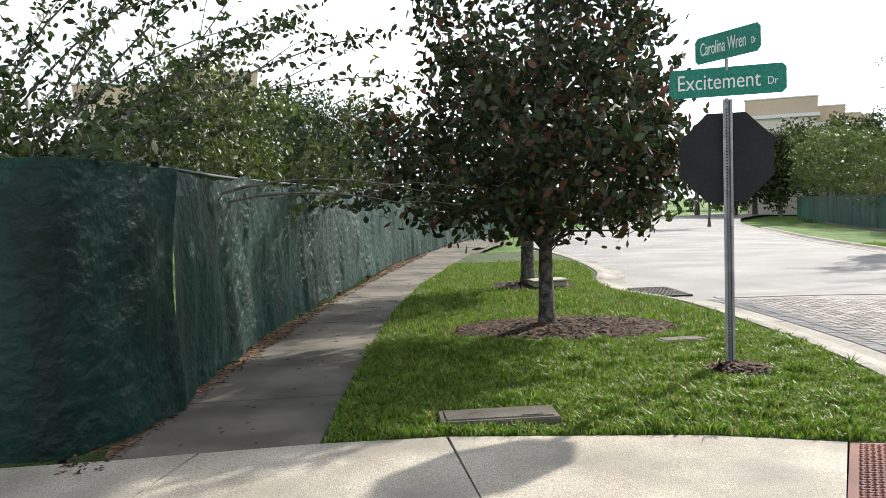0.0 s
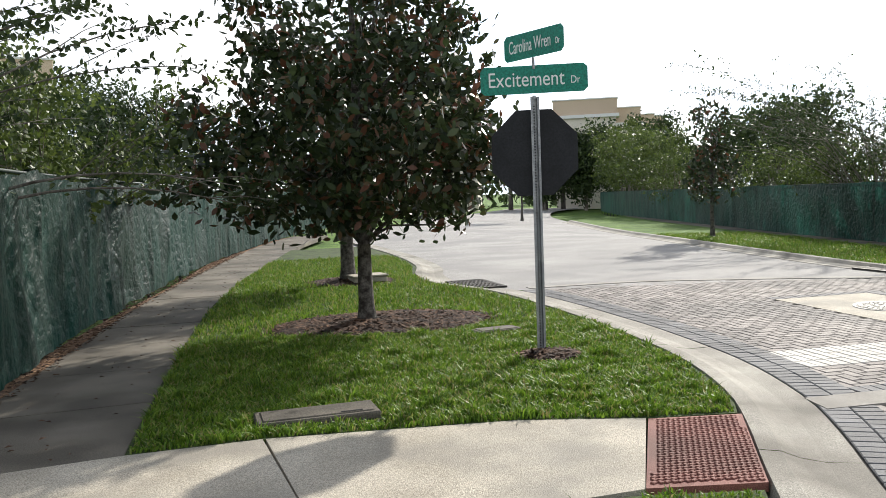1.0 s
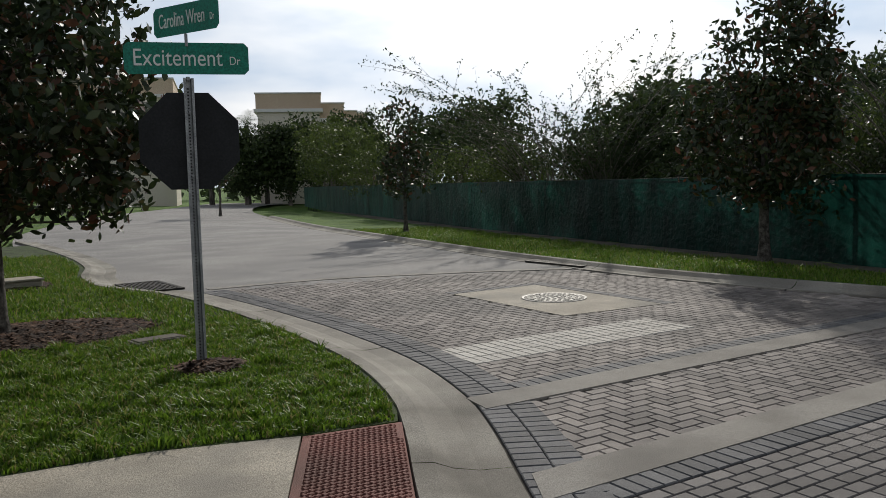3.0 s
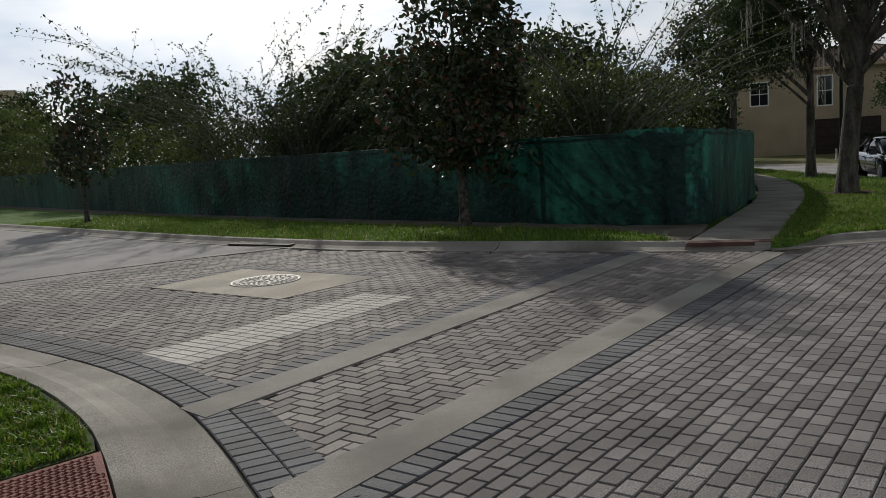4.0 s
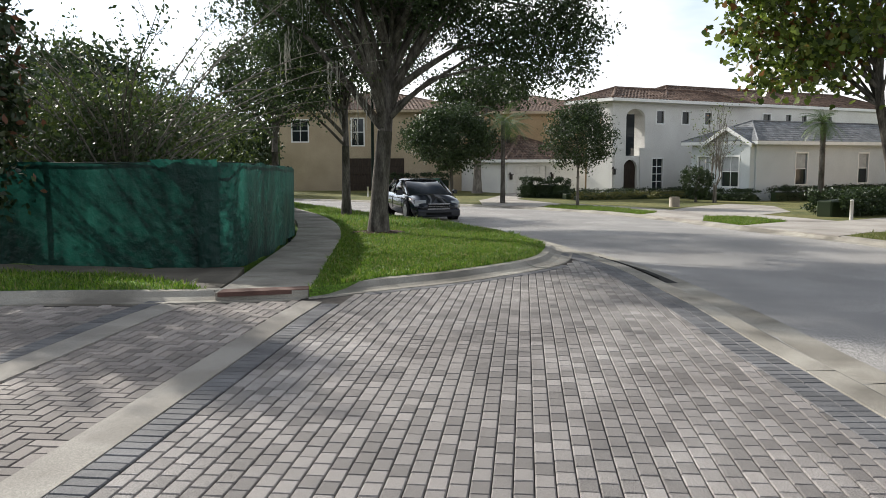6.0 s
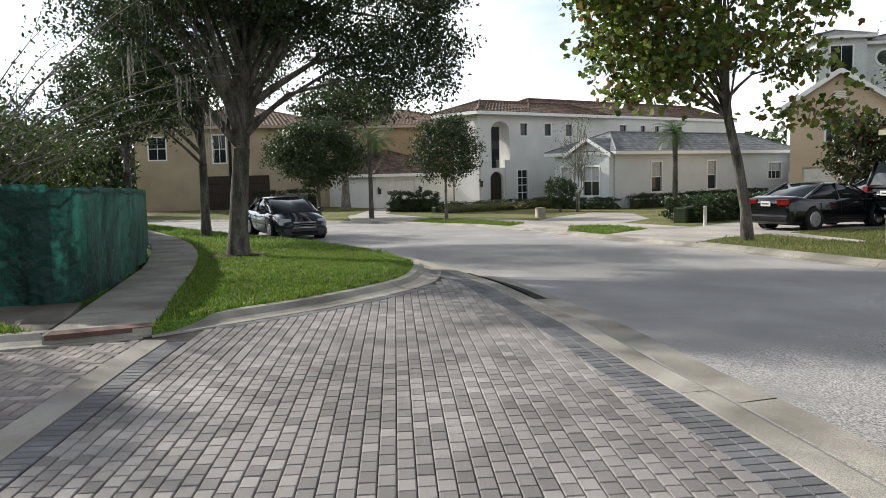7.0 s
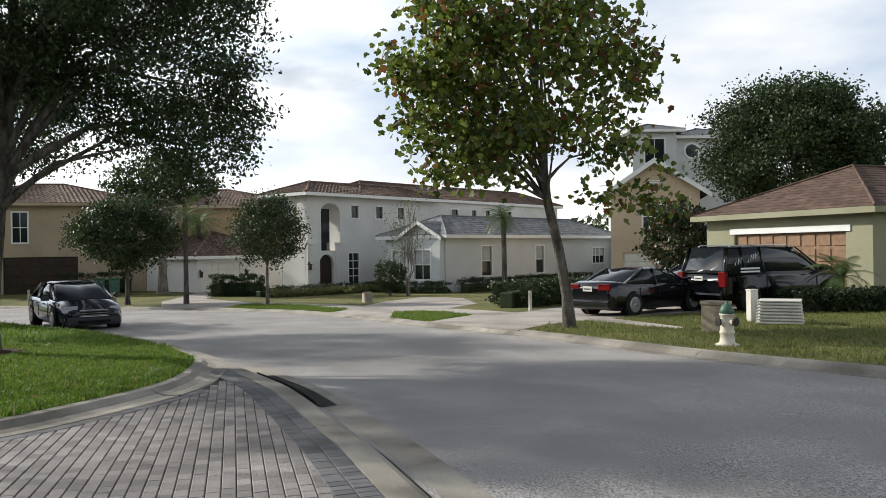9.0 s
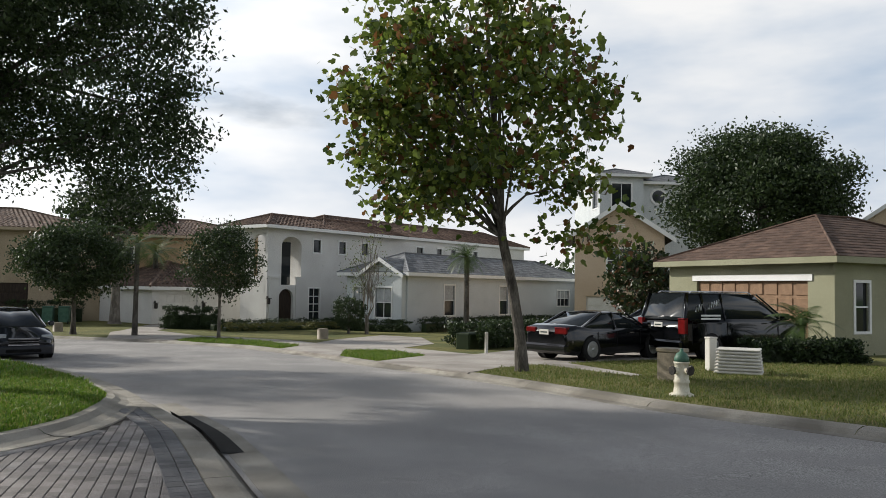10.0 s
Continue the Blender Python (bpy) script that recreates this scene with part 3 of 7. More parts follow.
tagged(area("ramp_strip", [(10.96, 4.68), (11.24, 4.72), (11.6, 3.83), (11.36, 3.76)], 0.096, M["ramp"], 0.05), "red-brown strip across the foot of the path", "mat", kind="structure")
SITE = [(13.55, 6.5), (13.4, 5.5), (15.2, 5.55), (18.0, 6.05), (24.5, 7.75), (38, 13.4), (60, 30), (60, 60), (27, 62), (22.2, 46), (18.8, 34), (15.7, 21.2), (14.4, 15.0), (13.8, 11.15)]
tagged(area("site_ground", SITE, 0.06, M["lawn"], 0.2), "rough ground behind the green fence", "ground", kind="structure")
edge_b = offset_line(ROAD_B_FAR, -0.24)
LAWN_H = edge_b + [(75, 40), (110, 30), (110, -80), (-8, -80)]
tagged(area("lawn_6", LAWN_H, -0.005, M["dry_lawn"], 0.2), "slightly dry front lawns of the houses", "lawn", kind="structure")

# ---- fences with shade netting ----
def fence(name, line, top, label, posts_every=2.6, sag=0.06, seed=1, wave=0.05, rng_step=0.12):
    root = tagged(empty(name), label, "fence")
    pts = smooth_line(line, rng_step)
    bm = bmesh.new()
    rows = 14
    prev = None
    s = 0.0
    for i, (x, y) in enumerate(pts):
        if i:
            s += math.hypot(x - pts[i - 1][0], y - pts[i - 1][1])
        a, b = pts[max(i - 1, 0)], pts[min(i + 1, len(pts) - 1)]
        L = math.hypot(b[0] - a[0], b[1] - a[1]) or 1
        nx, ny = -(b[1] - a[1]) / L, (b[0] - a[0]) / L
        ph = (s / posts_every) % 1.0
        hang = sag * 4 * ph * (1 - ph) + 0.03 * noise.noise((s * 1.9, seed, 0))
        base = H(x)
        col_ = []
        for k in range(rows + 1):
            u = k / rows
            z = base + 0.06 + 0.05 * noise.noise((s * 1.3, seed, 7)) * (1 - u) + u * (top - 0.06 - hang)
            d = wave * noise.noise((s * 0.9, u * 1.2, seed)) + wave * 0.5 * noise.noise((s * 3.1, u * 2.2 + s, seed + 3)) + 0.10 * (1 - u) ** 3 * noise.noise((s * 0.7, 5, seed))
            d += 0.025 * (1 - u) * noise.noise((s * 6.0, u, seed + 9))
            d -= 0.07 + 0.035 * math.exp(-(min(ph, 1 - ph) * posts_every / 0.09) ** 2)
            col_.append(bm.verts.new((x + nx * d, y + ny * d, z)))
        if prev:
            for k in range(rows):
                f = bm.faces.new((prev[k], col_[k], col_[k + 1], prev[k + 1]))
                f.smooth = True
        prev = col_
    part("netting", bm, M["mesh_cloth"], root, "dark green woven shade netting, creased and sagging")
    dist, nxt = 0.0, 0.0
    rail = []
    for i, (x, y) in enumerate(pts):
        if i:
            dist += math.hypot(x - pts[i - 1][0], y - pts[i - 1][1])
        if dist >= nxt:
            nxt += posts_every
            part("post", tube([(x, y, H(x) - 0.2), (x, y, H(x) + top + 0.01)], 0.03, 8), M["post_paint"], root)
        if i % 6 == 0:
            rail.append((x, y, H(x) + top - 0.03))
    part("top_rail", tube(rail, 0.018, 6), M["post_paint"], root)
    return root


fence("mesh_fence", [(-9.5, 4.35), (-4.2, 4.95), (-2.75, 5.12), (-2.3, 5.32), (-2.05, 5.75), (-1.93, 6.3)], 1.95, "tall dark green netted site fence, sagging at the corner", 2.4, 0.05, 3, 0.09, 0.06)
fence("mesh_fence", [(-2.0, 6.3), (-2.02, 6.9), (-2.1, 9.0), (-1.98, 12.0), (-1.6, 17.0), (-1.1, 21.6), (-0.3, 26.5), (1.0, 33), (4.5, 45)], 1.95, "green netted site fence along the footpath", 2.9, 0.09, 5, 0.10, 0.06)
corner_fence = fence("mesh_fence", [(27.0, 62.0), (22.0, 47), (18.9, 34), (16.0, 22.5), (14.75, 15.2), (14.1, 11.3), (13.8, 8.6), (13.6, 6.9), (13.5, 5.8), (13.98, 5.45), (15.6, 5.7), (19.5, 6.4), (24.5, 7.8), (28.5, 9.1), (38, 13.5)], 1.58, "long dark green netted fence turning the corner by the path", 2.4, 0.04, 8, 0.05, 0.2)

# torn, faded end of the netting hanging loose at the corner
bm = bmesh.new()
flap_rows = []
for i in range(25):
    z = 0.06 + i * 0.0625
    left = float(np.interp(z, (0.1, 0.45, 0.8, 1.0, 1.35, 1.56), (5.85, 5.87, 6.0, 5.9, 6.3, 6.55)))
    row = []
    for k in range(13):
        y = left + (5.58 - left) * k / 12
        x = float(np.interp(y, (5.4, 5.8, 6.9), (13.5, 13.36, 13.46))) + 0.03 * noise.noise((y * 9, z * 3, 2)) - 0.02
        row.append(bm.verts.new((x, y, z + H(14.0) + 0.05 + 0.02 * noise.noise((y * 7, z, 5)))))
    flap_rows.append(row)
for a, b in zip(flap_rows, flap_rows[1:]):
    for k in range(12):
        bm.faces.new((a[k], a[k + 1], b[k + 1], b[k])).smooth = True
part("loose_flap", bm, M["torn_cloth"], corner_fence, "faded torn end of the green netting hanging loose")

# ---- trees and shrubs ----
LEAF_SHAPES = {
    "oval": [(0, -0.5), (0.22, -0.1), (0.2, 0.2), (0, 0.5), (-0.2, 0.2), (-0.22, -0.1)],
    "small": [(0, -0.5), (0.26, 0.0), (0, 0.5), (-0.26, 0.0)],
    "lobed": [(0, -0.45), (0.3, -0.4), (0.5, 0.0), (0.25, 0.12), (0.2, 0.4), (0, 0.55), (-0.2, 0.4), (-0.25, 0.12), (-0.5, 0.0), (-0.3, -0.4)],
}


def leaf_cloud(centres, count, spread, size, shape, seed, droop=0.0, flat=0.7):
    rng = np.random.RandomState(seed)
    n = len(LEAF_SHAPES[shape])
    out = np.array([(a, b, 0) for a, b in LEAF_SHAPES[shape]])
    c = np.array([q[:3] for q in centres])[rng.randint(0, len(centres), count)]
    p = c + rng.normal(0, 1, (count, 3)) * spread * np.array([1, 1, flat])
    v = rng.normal(0, 1, (count, 3)) + np.array([0, 0, -droop])
    v /= np.linalg.norm(v, axis=1)[:, None]
    u = np.cross(v, rng.normal(0, 1, (count, 3)))
    u /= np.linalg.norm(u, axis=1)[:, None] + 1e-9
    s = size * rng.uniform(0.65, 1.25, count)
    pts = p[:, None, :] + s[:, None, None] * (out[None, :, 0, None] * u[:, None, :] + out[None, :, 1, None] * v[:, None, :])
    w = np.cross(u, v)
    pts += (s[:, None] * 0.12 * np.abs(out[None, :, 0]))[:, :, None] * w[:, None, :]
    return pts.reshape(-1, 3), np.arange(count * n).reshape(count, n)


def clumps(blobs, n, seed, shell=0.45):
    """Clump centres spread through ellipsoids (x, y, z, rx, ry, rz), thicker towards the outside."""
    rng = np.random.RandomState(seed)
    vol = np.array([b[3] * b[4] * b[5] for b in blobs])
    pick = rng.choice(len(blobs), n, p=vol / vol.sum())
    d = rng.normal(0, 1, (n, 3))
    d /= np.linalg.norm(d, axis=1)[:, None]
    r = rng.uniform(shell, 1.0, n) ** 0.6
    b = np.array(blobs)[pick]
    bump = 1 + 0.42 * np.array([noise.noise(Vector((q[0] * 2.2 + seed, q[1] * 2.2, q[2] * 2.2))) for q in d])
    return b[:, :3] + d * (r * bump)[:, None] * b[:, 3:]


def tree(name, label, base, trunk_r, fork, blobs, n_clumps, n_leaves, leaf, shape, leaf_mat, bark, seed, spread=0.16, limbs=14, stems=1, droop=0.0, lean=(0, 0), category="tree", shell=0.45, twig=0.012):
    rng = random.Random(seed)
    root = tagged(empty(name), label, category)
    x, y, z = base
    cs = clumps(blobs, n_clumps, seed, shell)
    bm = bmesh.new()
    for s in range(stems):
        ox, oy = (rng.uniform(-.12, .12), rng.uniform(-.12, .12)) if stems > 1 else (0, 0)
        fx, fy, fz = x + lean[0] + ox * 4, y + lean[1] + oy * 4, z + fork
        pts = [(x + ox, y + oy, z - 0.12), (x + ox, y + oy, z + 0.04), (x + ox + lean[0] * .1, y + oy + lean[1] * .1, z + fork * 0.25), (x + ox + lean[0] * .5 + rng.uniform(-.03, .03), y + oy + lean[1] * .5, z + fork * 0.62), (fx, fy, fz)]
        add_tube(bm, pts, [trunk_r * 1.7, trunk_r * 1.3, trunk_r, trunk_r * 0.92, trunk_r * 0.82], 10)
        top = max(b[2] + b[5] * 0.6 for b in blobs)
        mid = blobs[0]
        add_tube(bm, [(fx, fy, fz), ((fx + mid[0]) / 2, (fy + mid[1]) / 2, (fz + top) / 2), (mid[0] + ox * 3, mid[1] + oy * 3, top)], [trunk_r * 0.8, trunk_r * 0.45, trunk_r * 0.1], 7)
        idx = list(range(len(cs)))
        rng.shuffle(idx)
        for k in idx[:limbs // stems]:
            c = Vector(cs[k])
            h = rng.uniform(0.0, 0.55) if stems == 1 else rng.uniform(0, 0.3)
            a = Vector((fx, fy, fz)).lerp(Vector((mid[0], mid[1], top)), h)
            if c.z < a.z:
                a = Vector((fx, fy, fz - 0.02))
            q = a.lerp(c, 0.45) + Vector((rng.uniform(-.15, .15), rng.uniform(-.15, .15), 0.12 * (c - a).length))
            r0 = trunk_r * rng.uniform(0.3, 0.55) * (1 - 0.5 * h)
            add_tube(bm, [a, a.lerp(q, 0.5) + Vector((0, 0, 0.03)), q, c], [r0, r0 * 0.75, r0 * 0.5, twig], 6, False)
            for _ in range(3):
                e = Vector(cs[rng.randrange(len(cs))])
                if (e - c).length < 1.6:
                    add_tube(bm, [q, q.lerp(e, 0.6) + Vector((0, 0, 0.05)), e], [r0 * 0.4, r0 * 0.25, twig * 0.7], 5, False)
    part("trunk", bm, bark, root)
    v, f = leaf_cloud(cs, n_leaves, spread, leaf, shape, seed + 1, droop)
    bulk("crown", v.tolist(), f.tolist(), leaf_mat, root)
    return root


# magnolia on the corner lawn
tree("magnolia_tree", "broad dark magnolia with glossy leaves and rusty undersides", (1.36, 9.8, 0.05), 0.095, 0.95,
     [(1.3, 9.75, 2.25, 1.75, 1.7, 1.05), (1.35, 9.8, 3.5, 1.35, 1.3, 1.3), (1.35, 9.8, 4.7, 0.9, 0.9, 1.0), (0.6, 9.7, 1.75, 1.1, 1.2, 0.6), (2.0, 9.8, 1.9, 1.0, 1.2, 0.6)], 560, 17000, 0.13, "oval", M["leaf_mag"], M["bark_mag"], 11, 0.14, 22, droop=0.3, shell=0.6)
tree("magnolia_tree", "second young magnolia further along the verge", (1.65, 14.7, 0.05), 0.13, 1.0,
     [(1.7, 14.7, 2.4, 1.4, 1.4, 1.2), (1.7, 14.7, 3.6, 0.9, 0.9, 1.0)], 220, 4200, 0.16, "oval", M["leaf_mag"], M["bark_mag"], 12, 0.16, 14, droop=0.3)
tree("magnolia_tree", "slim young magnolia on the far verge", (12.95, 21.7, 0.08), 0.06, 1.0,
     [(12.95, 21.70, 1.90, 0.75, 0.80, 0.90), (12.95, 21.70, 3.20, 0.55, 0.55, 0.90)], 110, 1500, 0.17, "oval", M["leaf_mag"], M["bark_mag"], 13, 0.14, 12, droop=0.2)
tree("magnolia_tree", "tall dark magnolia in front of the far fence", (13.0, 9.45, 0.08), 0.09, 1.0,
     [(13.0, 9.5, 2.1, 1.15, 1.35, 1.15), (13.2, 9.3, 3.3, 0.95, 1.05, 0.95), (13.3, 9.1, 4.15, 0.5, 0.6, 0.45)], 340, 9500, 0.14, "oval", M["leaf_mag"], M["bark_mag"], 14, 0.15, 18, droop=0.3)
tree("young_tree", "small verge tree far up the street", (13.6, 41.5, 0.08), 0.06, 1.2, [(13.6, 41.5, 2.3, 0.9, 0.9, 0.9)], 60, 900, 0.17, "oval", M["leaf_mag"], M["bark_mag"], 15, 0.15, 8)
# oaks with hanging moss on the island
tree("oak_tree", "spreading live oak with hanging grey moss", (20.45, 4.6, -0.14), 0.202, 2.27,
     [(20.32, 3.82, 6.85, 3.90, 4.03, 2.47), (20.58, 1.87, 5.42, 2.60, 2.21, 1.69), (20.06, 6.29, 5.81, 2.86, 2.34, 1.56), (20.32, 0.90, 3.80, 1.43, 1.30, 0.91), (20.19, 0.83, 3.67, 1.30, 1.23, 0.85), (20.71, 1.35, 3.86, 1.43, 1.43, 0.91), (20.06, 0.75, 5.3, 1.56, 1.04, 1.04), (18.24, 3.95, 6.20, 2.34, 2.60, 1.43)], 1300, 105000, 0.1, "small", M["leaf_oak"], M["bark"], 21, 0.2, 40, lean=(0.1, -0.15), twig=0.015)
tree("oak_tree", "second mossy oak beside the path", (29.2, 7.25, -0.33), 0.148, 2.28,
     [(29.20, 7.25, 5.65, 2.96, 2.96, 2.05), (28.63, 8.85, 4.51, 1.82, 1.82, 1.37)], 420, 30000, 0.12, "small", M["leaf_oak"], M["bark"], 22, 0.26, 20, twig=0.02)
tree("oak_tree", "distant oak further along the path", (36.5, 11.9, -0.5), 0.168, 2.31,
     [(36.50, 11.90, 4.96, 2.73, 2.73, 1.99)], 220, 9000, 0.2, "small", M["leaf_dark"], M["bark"], 23, 0.28, 14, twig=0.02)
# sycamore by the driveway
tree("sycamore_tree", "tall leaning sycamore with large yellowing leaves", (22.25, -7.2, -0.27), 0.129, 2.99,
     [(22.56, -6.17, 5.50, 2.58, 3.09, 1.96), (22.56, -5.96, 7.56, 2.06, 2.37, 1.75), (22.56, -6.07, 9.41, 1.34, 1.44, 1.03), (22.66, -5.04, 3.95, 1.54, 1.65, 0.93), (21.84, -8.75, 3.03, 0.82, 0.93, 0.82), (21.6, -7.95, 3.2, 0.8, 0.9, 0.9)], 420, 13000, 0.165, "lobed", M["leaf_syc"], M["bark"], 31, 0.26, 30, lean=(0.15, 0.45), twig=0.015)

# ---- street sign ----
def text_part(name, words, size, m, mat, parent, squeeze=1.0):
    cu = bpy.data.curves.new(name, 'FONT')
    cu.body, cu.size, cu.extrude = words, size, 0.0015
    cu.align_x, cu.align_y = 'CENTER', 'CENTER'
    tmp = bpy.data.objects.new("tmp", cu)
    scene.collection.objects.link(tmp)
    dg = bpy.context.evaluated_depsgraph_get()
    me = bpy.data.meshes.new_from_object(tmp.evaluated_get(dg))
    bpy.data.objects.remove(tmp)
    bpy.data.curves.remove(cu)
    me.transform(Matrix.Diagonal((squeeze, 1, 1, 1)))
    me.transform(m)
    me.materials.clear()
    me.materials.append(mat)
    ob = new(name, me)
    ob.parent = parent
    return ob


def sign_blade(w, h, c):
    return [(-w / 2 + c, -h / 2), (w / 2 - c, -h / 2), (w / 2, -h / 2 + c), (w / 2, h / 2 - c), (w / 2 - c, h / 2), (-w / 2 + c, h / 2), (-w / 2, h / 2 - c), (-w / 2, -h / 2 + c)]


PX, PY = 2.645, 7.25
sign = tagged(empty("street_sign", Matrix.Translation((PX, PY, 0))), "perforated steel post with green street name blades and an octagonal sign", "street sign")
bm = bmesh.new()
for a0, a1, b0, b1 in ((-0.026, 0.026, 0.018, 0.022), (-0.026, -0.022, -0.012, 0.018), (0.022, 0.026, -0.012, 0.018), (-0.042, -0.022, -0.016, -0.012), (0.022, 0.042, -0.016, -0.012)):
    add_box(bm, a0, a1, b0, b1, -0.1, 2.40)
part("post", bm, M["steel"], sign, "galvanised U-channel post")
bm = bmesh.new()
for k in range(86):
    add_box(bm, -0.006, 0.006, 0.0145, 0.0165, 0.1 + k * 0.026, 0.112 + k * 0.026)
part("perforation", bm, M["dark_hole"], sign)
FACE = radians(-19)
bm = bmesh.new()
octo = [(0.42 * math.cos(radians(22.5 + 45 * k)), 0.42 * math.sin(radians(22.5 + 45 * k))) for k in range(8)]
mo = Matrix.Translation((0, 0.03, 1.90)) @ Matrix.Rotation(FACE, 4, 'Z')
add_prism(bm, octo, 0.004, mo)
plate = part("octagon_plate", bm, M["sign_back"], sign, "dark back of the octagonal sign")
bm = bmesh.new()
add_prism(bm, [(a * 0.985, b * 0.985) for a, b in octo], 0.002, mo @ Matrix.Translation((0, 0.0045, 0)))
part("sign_face", bm, M["sign_red"], plate, "red sign face turned to the road")
for k, zz in enumerate((1.62, 2.13)):
    bm = bmesh.new()
    add_lathe(bm, [(0.009, 0), (0.009, 0.012)], 8, (0, 0, 0))
    bmesh.ops.transform(bm, matrix=Matrix.Translation((0, -0.012, zz)) @ Matrix.Rotation(radians(90), 4, 'X'), verts=bm.verts)
    part("bolt", bm, M["steel"], sign)


def blade(w, h, z, yaw, words, wx, small, sx, size, ssize, squeeze):
    m = Matrix.Translation((0, 0, z)) @ Matrix.Rotation(yaw, 4, 'Z')
    bm = bmesh.new()
    add_prism(bm, sign_blade(w, h, 0.035), 0.003, m)
    b = part("name_blade", bm, M["sign_green"], sign, "green street name blade with clipped corners")
    up_ = Matrix.Rotation(radians(90), 4, 'X')
    for flip in (0, 1):
        mm = m @ (Matrix.Rotation(math.pi, 4, 'Z') @ Matrix.Translation((0, -0.003, 0)) if flip else Matrix.Identity(4))
        text_part("lettering", words, size, mm @ Matrix.Translation((wx, -0.002, 0)) @ up_, M["white_letter"], b, squeeze)
        text_part("lettering", small, ssize, mm @ Matrix.Translation((sx, -0.002, -0.02)) @ up_, M["white_letter"], b, squeeze)
    return b


blade(0.96, 0.25, 2.555, radians(-20), "Excitement", -0.07, "Dr", 0.37, 0.19, 0.095, 0.80)
blade(0.78, 0.235, 2.87, radians(-66), "Carolina Wren", -0.045, "Dr", 0.315, 0.165, 0.08, 0.55)
part("bracket", box(-0.012, 0.012, -0.012, 0.012, 2.38, 2.41), M["steel"], sign)
part("bracket", box(-0.01, 0.01, -0.01, 0.01, 2.65, 2.75), M["steel"], sign)

# ---- houses ----
M["stucco_white"] = surface("pale_stucco", (0.62, 0.605, 0.58), (0.69, 0.68, 0.65), 0.6, 60, 0.9, 0.5)
M["stucco_grey"] = surface("grey_stucco", (0.52, 0.55, 0.56), (0.58, 0.61, 0.62), 0.6, 60, 0.9, 0.4)
M["stucco_tan"] = surface("tan_stucco", (0.36, 0.29, 0.20), (0.43, 0.35, 0.245), 0.6, 60, 0.9, 0.5)
M["stucco_ochre"] = surface("ochre_stucco", (0.30, 0.215, 0.125), (0.36, 0.26, 0.155), 0.6, 60, 0.9, 0.5)
M["stucco_olive"] = surface("olive_stucco", (0.27, 0.265, 0.175), (0.32, 0.315, 0.215), 0.6, 60, 0.9, 0.5)
M["stucco_peach"] = surface("peach_stucco", (0.52, 0.40, 0.29), (0.58, 0.46, 0.34), 0.6, 60, 0.9, 0.5)
M["siding"] = surface("pale_siding", (0.52, 0.55, 0.55), (0.59, 0.62, 0.62), 0.8, 40, 0.7, 0.1)
M["trim"] = surface("white_trim", (0.74, 0.74, 0.72), (0.8, 0.8, 0.78), 2, 60, 0.6, 0.05)
M["tile_roof"] = surface("brown_clay_tile", (0.085, 0.055, 0.042), (0.165, 0.11, 0.082), 2.5, 30, 0.85, 0.5, vary=0.3, island=True)
M["shingle_brown"] = surface("brown_shingle", (0.075, 0.048, 0.036), (0.135, 0.087, 0.065), 3, 30, 0.9, 0.8, bump_dist=0.02, vary=0.2, island=True)
M["shingle_grey"] = surface("grey_shingle", (0.14, 0.147, 0.155), (0.235, 0.243, 0.25), 3, 30, 0.9, 0.8, bump_dist=0.02, vary=0.2, island=True)
M["shingle_dark"] = surface("dark_shingle", (0.05, 0.045, 0.045), (0.09, 0.085, 0.08), 3, 30, 0.9, 0.8, bump_dist=0.02, vary=0.2, island=True)
M["door_dark"] = surface("dark_stained_wood", (0.022, 0.014, 0.01), (0.045, 0.03, 0.02), 5, 40, 0.5, 0.2, stretch=(4, 4, 0.5))
M["door_brown"] = surface("brown_panel_door", (0.21, 0.125, 0.07), (0.27, 0.165, 0.095), 4, 40, 0.6, 0.1)
M["door_white"] = surface("white_panel_door", (0.62, 0.60, 0.56), (0.7, 0.68, 0.64), 3, 40, 0.6, 0.1)
M["blind"] = surface("pale_window_blind", (0.35, 0.36, 0.36), (0.45, 0.46, 0.46), 3, 40, 0.7, 0)
M["driveway"] = surface("pale_drive_concrete", (0.33, 0.30, 0.27), (0.43, 0.40, 0.36), 0.8, 90, 0.85, 0.3, stain=(0.25, 0.225, 0.2), stain_scale=0.5)


def glass_mat():
    m, n, l, b = material("dark_window_glass", 0.06, 0.0, 0.5)
    b.inputs["Base Color"].default_value = (0.016, 0.02, 0.022, 1)
    return m


M["glass"] = glass_mat()


def frame_at(origin, direction):
    """Local x runs along the wall to the right as seen from outside, local y goes into the house, z up."""
    dx, dy = direction
    L = math.hypot(dx, dy)
    dx, dy = dx / L, dy / L
    return Matrix(((dx, -dy, 0, origin[0]), (dy, dx, 0, origin[1]), (0, 0, 1, origin[2]), (0, 0, 0, 1)))


def arch(w, z0, spring, n=10):
    pts = [(-w / 2, z0), (w / 2, z0), (w / 2, spring)]
    pts += [(w / 2 * math.cos(math.pi * k / n), spring + w / 2 * math.sin(math.pi * k / n)) for k in range(1, n)]
    return pts + [(-w / 2, spring)]


